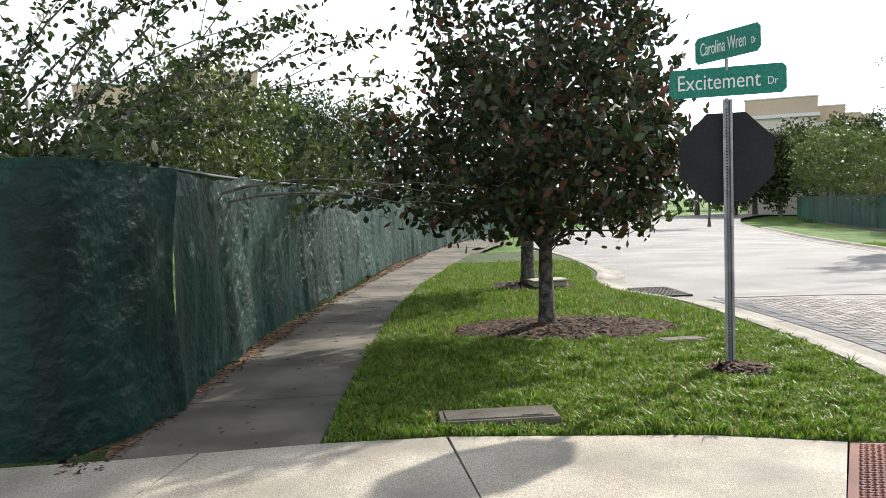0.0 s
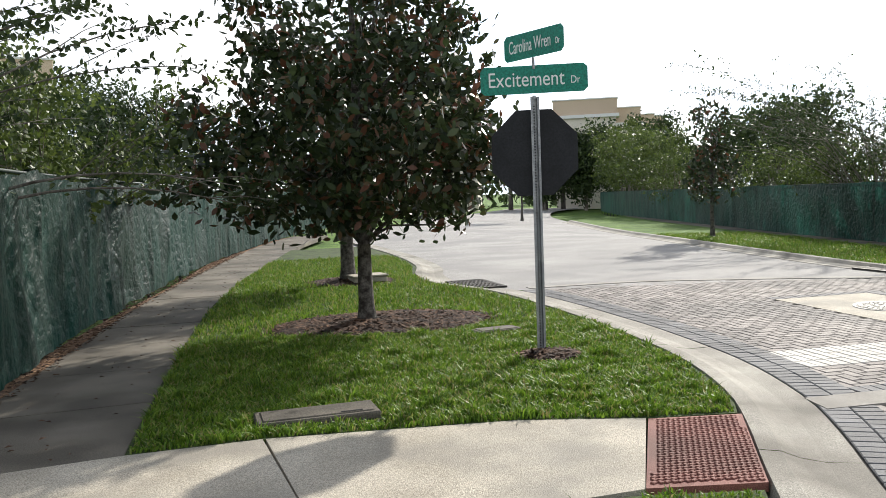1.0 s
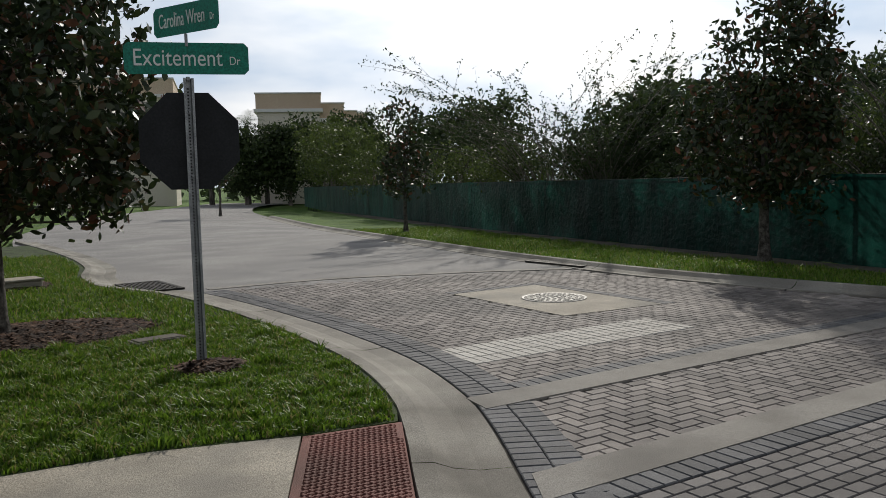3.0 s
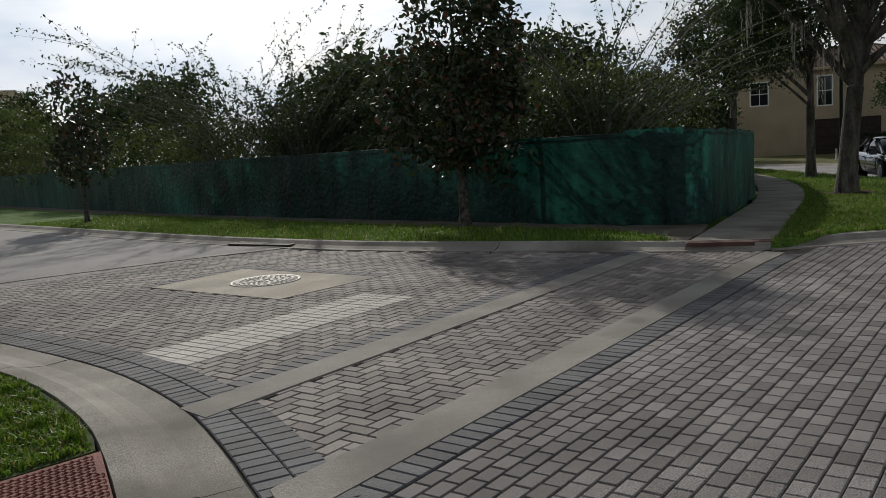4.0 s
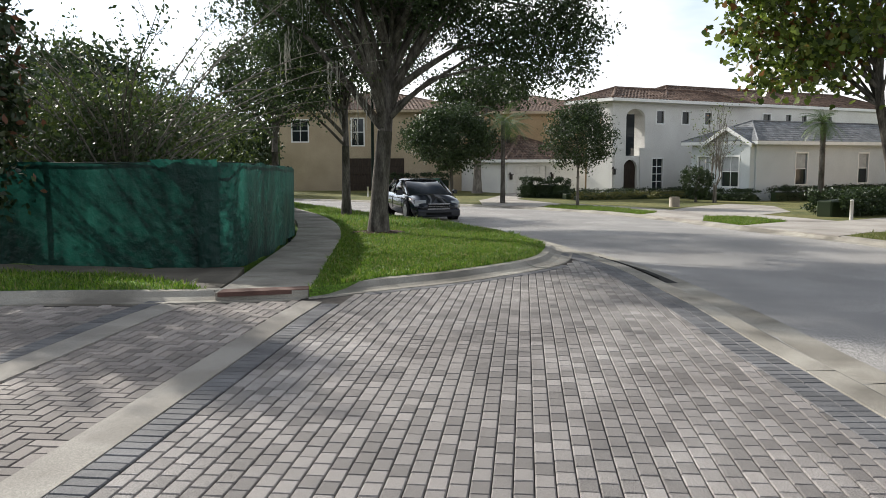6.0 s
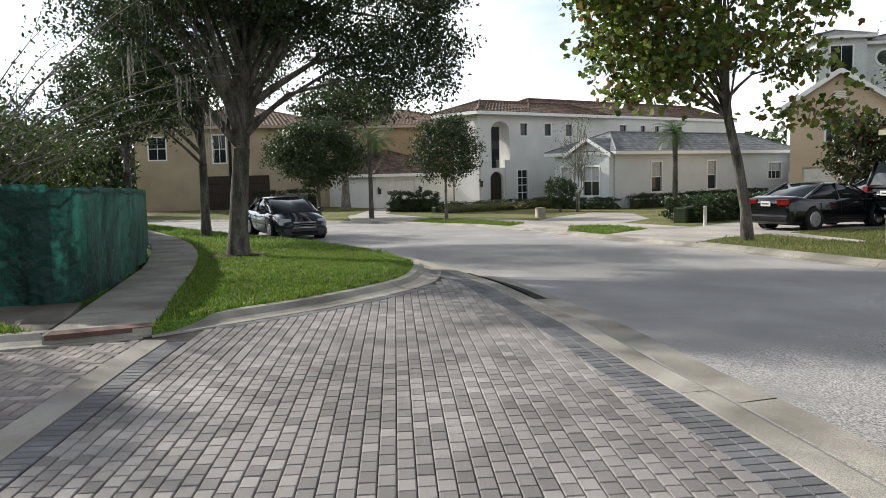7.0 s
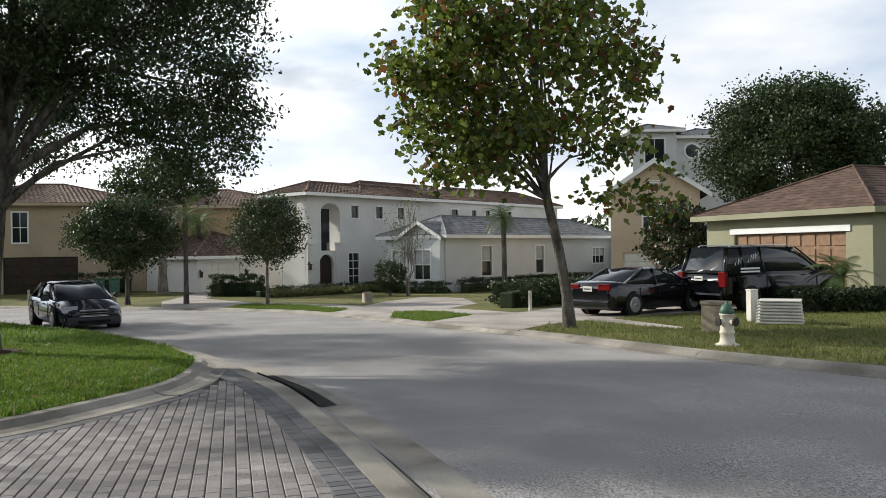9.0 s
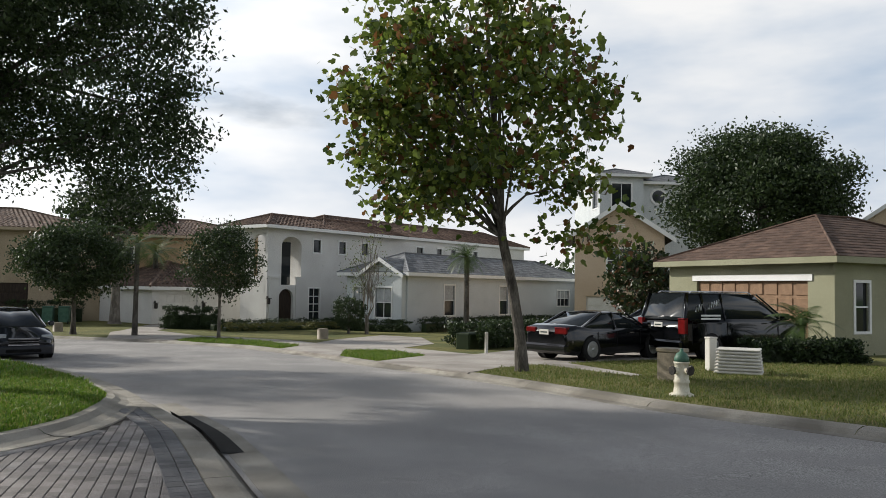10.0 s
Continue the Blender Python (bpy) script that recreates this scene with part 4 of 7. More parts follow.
def wall_with_openings(m, length, height, thick, holes, z0=0.0):
    """A wall of blocks left round rectangular holes (x0, x1, z0, z1)."""
    bm = bmesh.new()
    xs_ = sorted({0.0, length, *[h[0] for h in holes], *[h[1] for h in holes]})
    for a, b in zip(xs_, xs_[1:]):
        cut = sorted([(h[2], h[3]) for h in holes if h[0] < b - 1e-6 and h[1] > a + 1e-6])
        z = z0
        for c0, c1 in cut:
            if c0 > z:
                add_box(bm, a, b, 0, thick, z, c0)
            z = max(z, c1)
        if z < height:
            add_box(bm, a, b, 0, thick, z, height)
    bmesh.ops.remove_doubles(bm, verts=bm.verts, dist=0.0005)
    bmesh.ops.transform(bm, matrix=m, verts=bm.verts)
    return bm


def window(parent, m, x0, x1, z0, z1, bars=(1, 1), frame_mat="trim", trim=0.09, blind=False):
    bm = bmesh.new()
    for a, b, c, d in ((x0 - trim, x1 + trim, z1, z1 + trim), (x0 - trim, x1 + trim, z0 - trim, z0), (x0 - trim, x0, z0, z1), (x1, x1 + trim, z0, z1)):
        add_box(bm, a, b, -0.03, 0.05, c, d)
    w = part("window", bm, M[frame_mat], parent)
    w.data.transform(m)
    bm = bmesh.new()
    nx, nz = bars
    for k in range(1, nx + 1):
        xx = x0 + (x1 - x0) * k / (nx + 1)
        add_box(bm, xx - 0.02, xx + 0.02, 0.05, 0.08, z0, z1)
    for k in range(1, nz + 1):
        zz = z0 + (z1 - z0) * k / (nz + 1)
        add_box(bm, x0, x1, 0.048, 0.082, zz - 0.025, zz + 0.025)
    if bm.verts:
        o = part("glazing_bars", bm, M["trim"], w)
        o.data.transform(m)
    else:
        bm.free()
    o = part("pane", box(x0, x1, 0.09, 0.1, z0, z1), M["glass"], w)
    o.data.transform(m)
    if blind:
        o = part("blind", box(x0 + 0.03, x1 - 0.03, 0.083, 0.088, z0 + (z1 - z0) * 0.5, z1), M["blind"], w)
        o.data.transform(m)
    return w


def add_shingles(bm, quad, rows, tiles, lift=0.02, tile=False):
    """Rows of overlapping shingles or round tiles over a slope: bottom-left, bottom-right, top-right, top-left."""
    a, b, c, d = [Vector(q) for q in quad]
    n = (b - a).cross(d - a).normalized()
    for r in range(rows):
        u0, u1 = r / rows, (r + 1) / rows
        l0, r0, l1, r1 = a.lerp(d, u0), b.lerp(c, u0), a.lerp(d, u1), b.lerp(c, u1)
        wfull = (b - a).length
        k = max(1, int(tiles * (r0 - l0).length / wfull + 0.5)) if wfull > 0 else 1
        for i in range(k):
            s0, s1 = i / k, (i + 1) / k
            p0, p1, q0, q1 = l0.lerp(r0, s0), l0.lerp(r0, s1), l1.lerp(r1, s0), l1.lerp(r1, s1)
            if tile:
                m0, m1 = (p0 + p1) / 2, (q0 + q1) / 2
                v = [bm.verts.new(q) for q in (p0 + n * 0.01, m0 + n * (lift + 0.05), p1 + n * 0.01, q1, m1 + n * 0.04, q0)]
                bm.faces.new((v[0], v[1], v[4], v[5]))
                bm.faces.new((v[1], v[2], v[3], v[4]))
                w = bm.verts.new(m0 - n * 0.01)
                bm.faces.new((v[0], w, v[1]))
                bm.faces.new((w, v[2], v[1]))
            else:
                v = [bm.verts.new(q) for q in (p0 + n * lift, p1 + n * lift, q1 + n * 0.004, q0 + n * 0.004, p0 - n * 0.01, p1 - n * 0.01)]
                bm.faces.new((v[0], v[1], v[2], v[3]))
                bm.faces.new((v[4], v[5], v[1], v[0]))


def hip_roof(parent, m, x0, x1, y0, y1, z, rise, over, mat, fascia_mat="trim", tile=False, course=0.35, ridge_half=None):
    x0, x1, y0, y1 = x0 - over, x1 + over, y0 - over, y1 + over
    w, d = x1 - x0, y1 - y0
    h = min(w, d) / 2
    if w >= d:
        ra, rb = Vector((x0 + h, (y0 + y1) / 2, z + rise)), Vector((x1 - h, (y0 + y1) / 2, z + rise))
        faces = [((x0, y0, z), (x1, y0, z), rb, ra), ((x1, y1, z), (x0, y1, z), ra, rb), ((x1, y0, z), (x1, y1, z), rb, rb), ((x0, y1, z), (x0, y0, z), ra, ra)]
    else:
        ra, rb = Vector(((x0 + x1) / 2, y0 + h, z + rise)), Vector(((x0 + x1) / 2, y1 - h, z + rise))
        faces = [((x0, y0, z), (x1, y0, z), ra, ra), ((x1, y1, z), (x0, y1, z), rb, rb), ((x1, y0, z), (x1, y1, z), rb, ra), ((x0, y1, z), (x0, y0, z), ra, rb)]
    bm = bmesh.new()
    slope = math.hypot(h, rise)
    for q in faces:
        bw = (Vector(q[1]) - Vector(q[0])).length
        add_shingles(bm, q, max(3, int(slope / course)), max(2, int(bw / (0.3 if tile else 0.5))), 0.02, tile)
    for a, b in ((Vector((x0, y0, z)), ra), (Vector((x1, y0, z)), rb if w >= d else ra), (Vector((x1, y1, z)), rb), (Vector((x0, y1, z)), ra if w >= d else rb), (ra, rb)):
        if (b - a).length > 0.1:
            add_tube(bm, [a + Vector((0, 0, 0.03)), b + Vector((0, 0, 0.05))], 0.09 if tile else 0.045, 6)
    o = part("roof", bm, mat, parent)
    o.data.transform(m)
    t = 0.2
    for q in ((x0, x1, y0, y0 + 0.04), (x0, x1, y1 - 0.04, y1), (x0, x0 + 0.04, y0 + 0.04, y1 - 0.04), (x1 - 0.04, x1, y0 + 0.04, y1 - 0.04)):
        part("eaves_board", box(*q, z - t, z + 0.01), M[fascia_mat], parent).data.transform(m)
    part("soffit", box(x0 + 0.04, x1 - 0.04, y0 + 0.04, y1 - 0.04, z - t + 0.03, z - t + 0.06), M[fascia_mat], parent).data.transform(m)
    return o


def house_box(parent, m, w, d, h, mat, front=(), right=(), left=(), wname="wall", thick=0.25, back=()):
    """Four walls; front runs 0..w at y=0, right wall at x=w, left wall at x=0. Returns wall frames."""
    fm = m
    rm = m @ Matrix.Translation((w, 0, 0)) @ Matrix.Rotation(radians(90), 4, 'Z')
    lm = m @ Matrix.Translation((0, d, 0)) @ Matrix.Rotation(radians(-90), 4, 'Z')
    bm_ = m @ Matrix.Translation((w, d, 0)) @ Matrix.Rotation(radians(180), 4, 'Z')
    for mm, L, holes in ((fm, w, front), (rm, d, right), (lm, d, left), (bm_, w, back)):
        b = wall_with_openings(mm @ Matrix.Translation((thick if L == d and mm is not fm and mm is not bm_ else 0, 0, 0)), L - (2 * thick if mm is not fm and mm is not bm_ else 0), h, thick, [(q[0] - (thick if mm is not fm and mm is not bm_ else 0), q[1] - (thick if mm is not fm and mm is not bm_ else 0), q[2], q[3]) for q in holes], -0.6)
        part(wname, b, mat, parent)
    return fm, rm, lm


def spandrels(parent, m, x0, x1, spring, top, mat, thick=0.24):
    """Fills the upper corners of a square opening to make it a round arch."""
    cx, r = (x0 + x1) / 2, (x1 - x0) / 2
    k = (top - spring) / r
    for s in (-1, 1):
        pts = [(cx + s * r * math.cos(a), spring + k * r * math.sin(a)) for a in [math.pi / 2 * q / 8 for q in range(9)]] + [(cx + s * r, top)]
        bm = bmesh.new()
        add_prism(bm, pts, thick, m @ Matrix.Translation((0, 0.005, 0)))
        part("arch_spandrel", bm, mat, parent)


def panel_door(parent, m, x0, x1, z0, z1, rows, cols, mat, label="", name="garage_door"):
    o = part(name, box(x0, x1, 0.12, 0.16, z0, z1), mat, parent, label)
    o.data.transform(m)
    pw, ph = (x1 - x0) / cols, (z1 - z0) / rows
    for r in range(rows):
        for c in range(cols):
            q = part("panel", box(x0 + c * pw + 0.06, x0 + (c + 1) * pw - 0.06, 0.09, 0.13, z0 + r * ph + 0.05, z0 + (r + 1) * ph - 0.05, 0.015), mat, o)
            q.data.transform(m)
    return o


# garage house
gh = tagged(empty("garage_house", Matrix.Translation((30, -22, -0.3))), "single-storey olive house with brown shingle roof and panelled garage door", "house")
gh_m = gh.matrix_world.inverted() @ frame_at((33.68, -18.05, -0.35), (-8.2, -1.4))
fm, rm, lm = house_box(gh, gh_m, 7.5, 9.5, 3.1, M["stucco_olive"], front=[(1.5, 6.5, -0.6, 2.35)], right=[(0.95, 1.6, 0.75, 2.3)])
panel_door(gh, fm, 1.5, 6.5, -0.3, 2.35, 5, 8, M["door_brown"], "brown raised-panel garage door")
o = part("door_header", box(1.3, 6.7, -0.04, 0.05, 2.35, 2.56), M["trim"], gh)
o.data.transform(fm)
window(gh, rm, 0.95, 1.6, 0.75, 2.3, (0, 1))
hip_roof(gh, gh_m, 0, 7.5, 0, 9.5, 3.1, 1.75, 0.45, M["shingle_brown"], "stucco_olive", course=0.3)

# white cottage with grey roof
wh = tagged(empty("white_house", Matrix.Translation((52, -14, -0.6))), "low white house with grey shingle roof and sided gable", "house")
wi = wh.matrix_world.inverted()
wr = wi @ frame_at((50.83, -11.7, -0.61), (0.573, -0.817))
# long wall faces the street corner; its frame starts at the near corner
fm, rm, lm = house_box(wh, wr, 20, 4.9, 3.05, M["stucco_grey"], front=[(3.4, 4.4, 0.6, 2.4), (9.3, 10.25, 0.6, 2.4), (16.7, 18.4, 1.1, 2.2)], left=[(0.6, 1.6, 0.6, 2.2)])
for a, b, c, d, bars in ((3.4, 4.4, 0.6, 2.4, (0, 1)), (9.3, 10.25, 0.6, 2.4, (0, 1)), (16.7, 18.4, 1.1, 2.2, (2, 1))):
    window(wh, fm, a, b, c, d, bars, blind=True)
window(wh, lm, 0.6, 1.6, 0.6, 2.2, (1, 0), blind=True)
hip_roof(wh, wr, 0, 20, 0, 4.9, 3.1, 1.25, 0.45, M["shingle_grey"])
# sided gable bay on the street front
gb = wr @ Matrix.Translation((-0.38, 3.1, 0)) @ Matrix.Rotation(radians(-90), 4, 'Z')
fm2, rm2, lm2 = house_box(wh, gb, 3.0, 0.37, 3.05, M["siding"], front=[(0.95, 2.2, 0.5, 2.2)], wname="bay_wall", thick=0.12)
window(wh, fm2, 0.95, 2.2, 0.5, 2.2, (1, 1), blind=True)
bm = bmesh.new()
for k in range(15):
    zz = 0.0 + k * 0.2
    for a, b in (((0.02, 0.84) if 0.3 < zz < 2.25 else (0.02, 2.98)), ((2.31, 2.98) if 0.3 < zz < 2.25 else (0, 0))):
        if b > a:
            add_prism(bm, [(a, zz), (b, zz), (b, zz + 0.2), (a, zz + 0.2)], -0.015, gb)
for k in range(4):
    zz = 3.1 + k * 0.2
    half = 1.4 - k * 0.34
    add_prism(bm, [(1.5 - half, zz), (1.5 + half, zz), (1.5 + max(half - .3, .02), zz + 0.2), (1.5 - max(half - .3, .02), zz + 0.2)], 0.1, gb)
part("siding", bm, M["siding"], wh)
bm = bmesh.new()
for s in (-1, 1):
    a0, a1 = Vector((1.5 + s * 1.85, -0.35, 2.95)), Vector((1.5, -0.35, 3.95))
    b0, b1 = a0 + Vector((0, 3.2, 0)), a1 + Vector((0, 3.2, 0))
    q = (a0, b0, b1, a1) if s > 0 else (b0, a0, a1, b1)
    add_shingles(bm, q, 6, 6)
o = part("gable_roof", bm, M["shingle_grey"], wh)
o.data.transform(gb)
bm = bmesh.new()
for s in (-1, 1):
    add_prism(bm, [(1.5 + s * 1.85, 2.75), (1.5 + s * 1.85, 2.97), (1.5, 3.97), (1.5, 3.75)], 0.06, gb @ Matrix.Translation((0, -0.37, 0)))
part("barge_board", bm, M["trim"], wh)
o = part("yard_wall", box(15.5, 24, -2.4, -2.2, -0.4, 1.55), M["stucco_white"], wh)
o.data.transform(fm)

# tower house
th = tagged(empty("tower_house", Matrix.Translation((68, -12, -0.7))), "two-storey pale stucco house with clay tile roof and arched entry tower", "house")
ti = th.matrix_world.inverted()
tw = ti @ frame_at((56.2, -4.2, -0.82), (0.585, -0.81))
HOLES = [(0.95, 2.15, -0.1, 2.25), (1.12, 2.76, 2.5, 5.55)]
fm, rm, lm = house_box(th, tw, 3.4, 2.5, 6.1, M["stucco_white"], front=HOLES, left=[(0.95, 2.3, 3.0, 5.6)], wname="tower_wall", back=[(0.4, 3.0, 2.9, 5.7)])
spandrels(th, lm, 0.95, 2.3, 5.0, 5.6, M["stucco_white"])
spandrels(th, fm, 0.95, 2.15, 1.65, 2.25, M["stucco_white"])
spandrels(th, fm, 1.12, 2.76, 4.95, 5.55, M["stucco_white"])
BODY = [(0.12, 1.05, 0.3, 2.3), (0.42, 1.07, 4.65, 5.45), (2.75, 3.4, 4.65, 5.45), (4.92, 5.57, 4.65, 5.45), (10.9, 11.7, 4.3, 5.5), (13.4, 14.0, 4.85, 5.5), (15.2, 15.8, 4.85, 5.5), (18.2, 18.8, 4.85, 5.5)]
tb = tw @ Matrix.Translation((3.4, 0.04, 0))
fm_b, rm_b, lm_b = house_box(th, tb, 26, 5, 6.1, M["stucco_white"], front=BODY)
for a, b, c, d in BODY:
    window(th, fm_b, a, b, c, d, (0, 0) if b - a < 0.9 else (1, 3))
bm = bmesh.new()
add_prism(bm, arch(1.2, -0.1, 1.65), 0.05, fm @ Matrix.Translation((1.55, 0.2, 0)))
part("front_door", bm, M["door_dark"], th, "dark arched timber front door")
bm = bmesh.new()
add_box(bm, 1.14, 2.2, 0.4, 0.46, 2.5, 5.2, 0.0, fm)
part("tall_window", bm, M["glass"], th, "tall dark window deep in the arch over the door")
part("balcony_floor", box(0.25, 3.15, 0.25, 2.25, 2.4, 2.5), M["stucco_white"], th).data.transform(fm)
bm = bmesh.new()
for a, b in ((0.12, 0.9), (2.3, 2.95)):
    add_box(bm, a, b, -0.1, 0.0, -0.5, 2.9, 0.0, fm)
    add_box(bm, a - 0.05, b + 0.05, -0.15, 0.0, 2.9, 3.02, 0.0, fm)
part("pilaster", bm, M["stucco_white"], th)
hip_roof(th, tw, 0, 12, 0, 3.6, 6.15, 0.85, 0.6, M["tile_roof"], "trim", True, 0.4)
hip_roof(th, tw, 5.0, 29.4, 0.4, 5.25, 6.2, 1.2, 0.6, M["tile_roof"], "trim", True, 0.4)
# garage wing of the tower house
gw = ti @ frame_at((60.3, 2.6, -1.05), (0.585, -0.81))
fm, rm, lm = house_box(th, gw, 7.0, 7.2, 2.5, M["stucco_white"], front=[(0.5, 3.4, -0.6, 2.05)], wname="garage_wall")
panel_door(th, fm, 0.5, 3.4, -0.3, 2.05, 4, 5, M["door_white"], "pale garage door")
hip_roof(th, gw, 0, 7.0, 0, 7.2, 2.5, 1.7, 0.5, M["tile_roof"], "trim", True, 0.4)



def wall_lantern(parent, m, x, z):
    """A black lantern on a bracket."""
    bm = bmesh.new()
    add_box(bm, x - 0.09, x + 0.09, -0.26, -0.08, z - 0.2, z + 0.14, 0.03, m)
    add_box(bm, x - 0.13, x + 0.13, -0.3, -0.04, z + 0.14, z + 0.18, 0.0, m)
    add_box(bm, x - 0.03, x + 0.03, -0.1, 0.01, z + 0.16, z + 0.3, 0.0, m)
    part("wall_lantern", bm, M["iron"], parent, "black lantern on the wall")


wall_lantern(th, tw, -0.1 + 0.12, 1.5)
wall_lantern(th, fm, 0.2, 1.3)
wall_lantern(th, fm, 3.8, 1.3)
# tan and ochre houses at the bend
def villa(origin, direction, w, d, h, mat, label, rows, roof="tile_roof", rise=1.7):
    v = tagged(empty("villa", Matrix.Translation((*origin[:2], origin[2]))), label, "house")
    m = v.matrix_world.inverted() @ frame_at(origin, direction)
    fm, rm, lm = house_box(v, m, w, d, h, mat, front=rows)
    for q in rows:
        if q[2] < 0.1:
            panel_door(v, fm, q[0], q[1], -0.3, q[3], 4, 4, M["door_dark"], "dark timber door", "door")
        else:
            window(v, fm, *q, (1, 1))
    hip_roof(v, m, 0, w, 0, d, h + 0.05, rise, 0.6, M[roof], "stucco_tan", True, 0.4)
    return v


villa((64.53, 20.18, -0.75), (0.05, -1), 14, 12, 5.9, M["stucco_tan"], "two-storey tan stucco house with tile roof", [(1.0, 2.2, 3.6, 5.2), (5.0, 9.6, -0.6, 2.3), (5.6, 6.5, 3.3, 5.3), (10.6, 11.6, 3.6, 5.0)])
villa((73.17, 6.95, -0.75), (0.1, -1), 13, 12, 6.2, M["stucco_ochre"], "two-storey ochre stucco house with tile roof", [(1.6, 2.6, -0.6, 2.2), (4.6, 5.3, 2.6, 3.7), (5.6, 6.3, 2.6, 3.7), (8.6, 9.6, 4.2, 5.4), (1.2, 2.2, 4.0, 5.2)])

# peach gabled house and the grey three-storey house
def gabled_house(label, origin, direction, w, d, h, rise, garage):
    ph = tagged(empty("gabled_house", Matrix.Translation(origin)), label, "house")
    pm = ph.matrix_world.inverted() @ frame_at(origin, direction)
    c = w / 2
    holes = ([(0.6, w - 0.6, -0.6, 1.9)] if garage else []) + [(c - 0.6, c + 0.6, h - 2.0, h - 0.8)]
    fm, rm, lm = house_box(ph, pm, w, d, h, M["stucco_peach"], front=holes)
    if garage:
        panel_door(ph, fm, 0.6, w - 0.6, -0.3, 1.9, 4, 4, M["door_white"], "white garage door")
    window(ph, fm, *holes[-1], (1, 1))
    bm = bmesh.new()
    add_prism(bm, [(0, h), (w, h), (c, h + rise)], 0.25, fm)
    part("gable", bm, M["stucco_peach"], ph)
    bm = bmesh.new()
    for k in range(5):
        add_box(bm, c - 0.3, c + 0.3, -0.03, 0.0, h + 0.1 + k * 0.09, h + 0.15 + k * 0.09, 0.0, fm)
    part("gable_vent", bm, M["trim"], ph, "small white louvred gable vent")
    e, z0, z1 = c + 0.55, h - 0.25, h + rise + 0.15
    bm = bmesh.new()
    for k in (-1, 1):
        a0, a1 = Vector((c + k * e, -0.4, z0)), Vector((c, -0.4, z1))
        b0, b1 = a0 + Vector((0, d + 0.6, 0)), a1 + Vector((0, d + 0.6, 0))
        add_shingles(bm, (a0, b0, b1, a1) if k > 0 else (b0, a0, a1, b1), 8, 14)
    part("roof", bm, M["shingle_dark"], ph).data.transform(fm)
    bm = bmesh.new()
    for k in (-1, 1):
        add_prism(bm, [(c + k * e, z0 - 0.23), (c + k * e, z0 + 0.02), (c, z1 + 0.03), (c, z1 - 0.25)], 0.08, fm @ Matrix.Translation((0, -0.44, 0)))
    part("barge_board", bm, M["trim"], ph)
    return ph


gabled_house("peach two-storey house with white-trimmed gable", (44.78, -19.27, -0.6), (-0.45, -0.9), 4.6, 9, 5.2, 1.5, True)
gabled_house("peach gabled house beyond the olive house", (45.2, -36.6, -0.6), (-0.6, -0.8), 6.5, 9, 5.6, 2.3, False)

gt = tagged(empty("three_storey_house", Matrix.Translation((60, -28, -0.7))), "grey sided three-storey house with a lookout room", "house")
gm = gt.matrix_world.inverted() @ frame_at((57.75, -27.38, -0.7), (-0.2, -1))
fm, rm, lm = house_box(gt, gm, 3.2, 7, 10.6, M["siding"], front=[(0.9, 2.3, 8.3, 10.0)], left=[(5.2, 6.6, 8.3, 10.0)])
window(gt, fm, 0.9, 2.3, 8.3, 10.0, (1, 0))
window(gt, lm, 5.2, 6.6, 8.3, 10.0, (1, 0))
hip_roof(gt, gm, 0, 3.2, 0, 7, 10.65, 0.6, 0.5, M["shingle_grey"], course=0.3)
g2 = gm @ Matrix.Translation((3.2, 0.6, 0))
fm, rm, lm = house_box(gt, g2, 5.5, 7, 10.2, M["siding"], front=[(2.9, 4.2, 8.7, 9.8)], wname="side_wall")
window(gt, fm, 2.9, 4.2, 8.7, 9.8, (0, 1))
bm = bmesh.new()
add_tube(bm, [(1.3, -0.06, 9.2), (1.3, 0.05, 9.2)], 0.62, 20)
o = part("oval_window", bm, M["trim"], gt)
o.data.transform(g2)
bm = bmesh.new()
add_tube(bm, [(1.3, -0.075, 9.2), (1.3, -0.06, 9.2)], 0.46, 20)
o = part("pane", bm, M["glass"], o)
o.data.transform(g2)
hip_roof(gt, g2, 0, 5.5, 0, 7, 10.25, 0.9, 0.5, M["shingle_grey"], course=0.3)

# ---- shrubs and trees behind the fences ----
def shrub(label, x, y, h, r, mat, leaf, n, seed, z=None, stems=4, shape="small", name="shrub", spread=0.2, nc=None, low=0.25):
    z = H(x) + 0.05 if z is None else z
    return tree(name, label, (x, y, z), 0.03 + 0.006 * h, h * 0.22, [(x, y, z + h * (0.5 + low / 2), r, r, h * (0.5 - low / 2))], nc or max(30, n // 40), n, leaf, shape, mat, M["bark_pale"], seed, spread, 18, stems, 0.0, category="shrub", shell=0.25, twig=0.006)


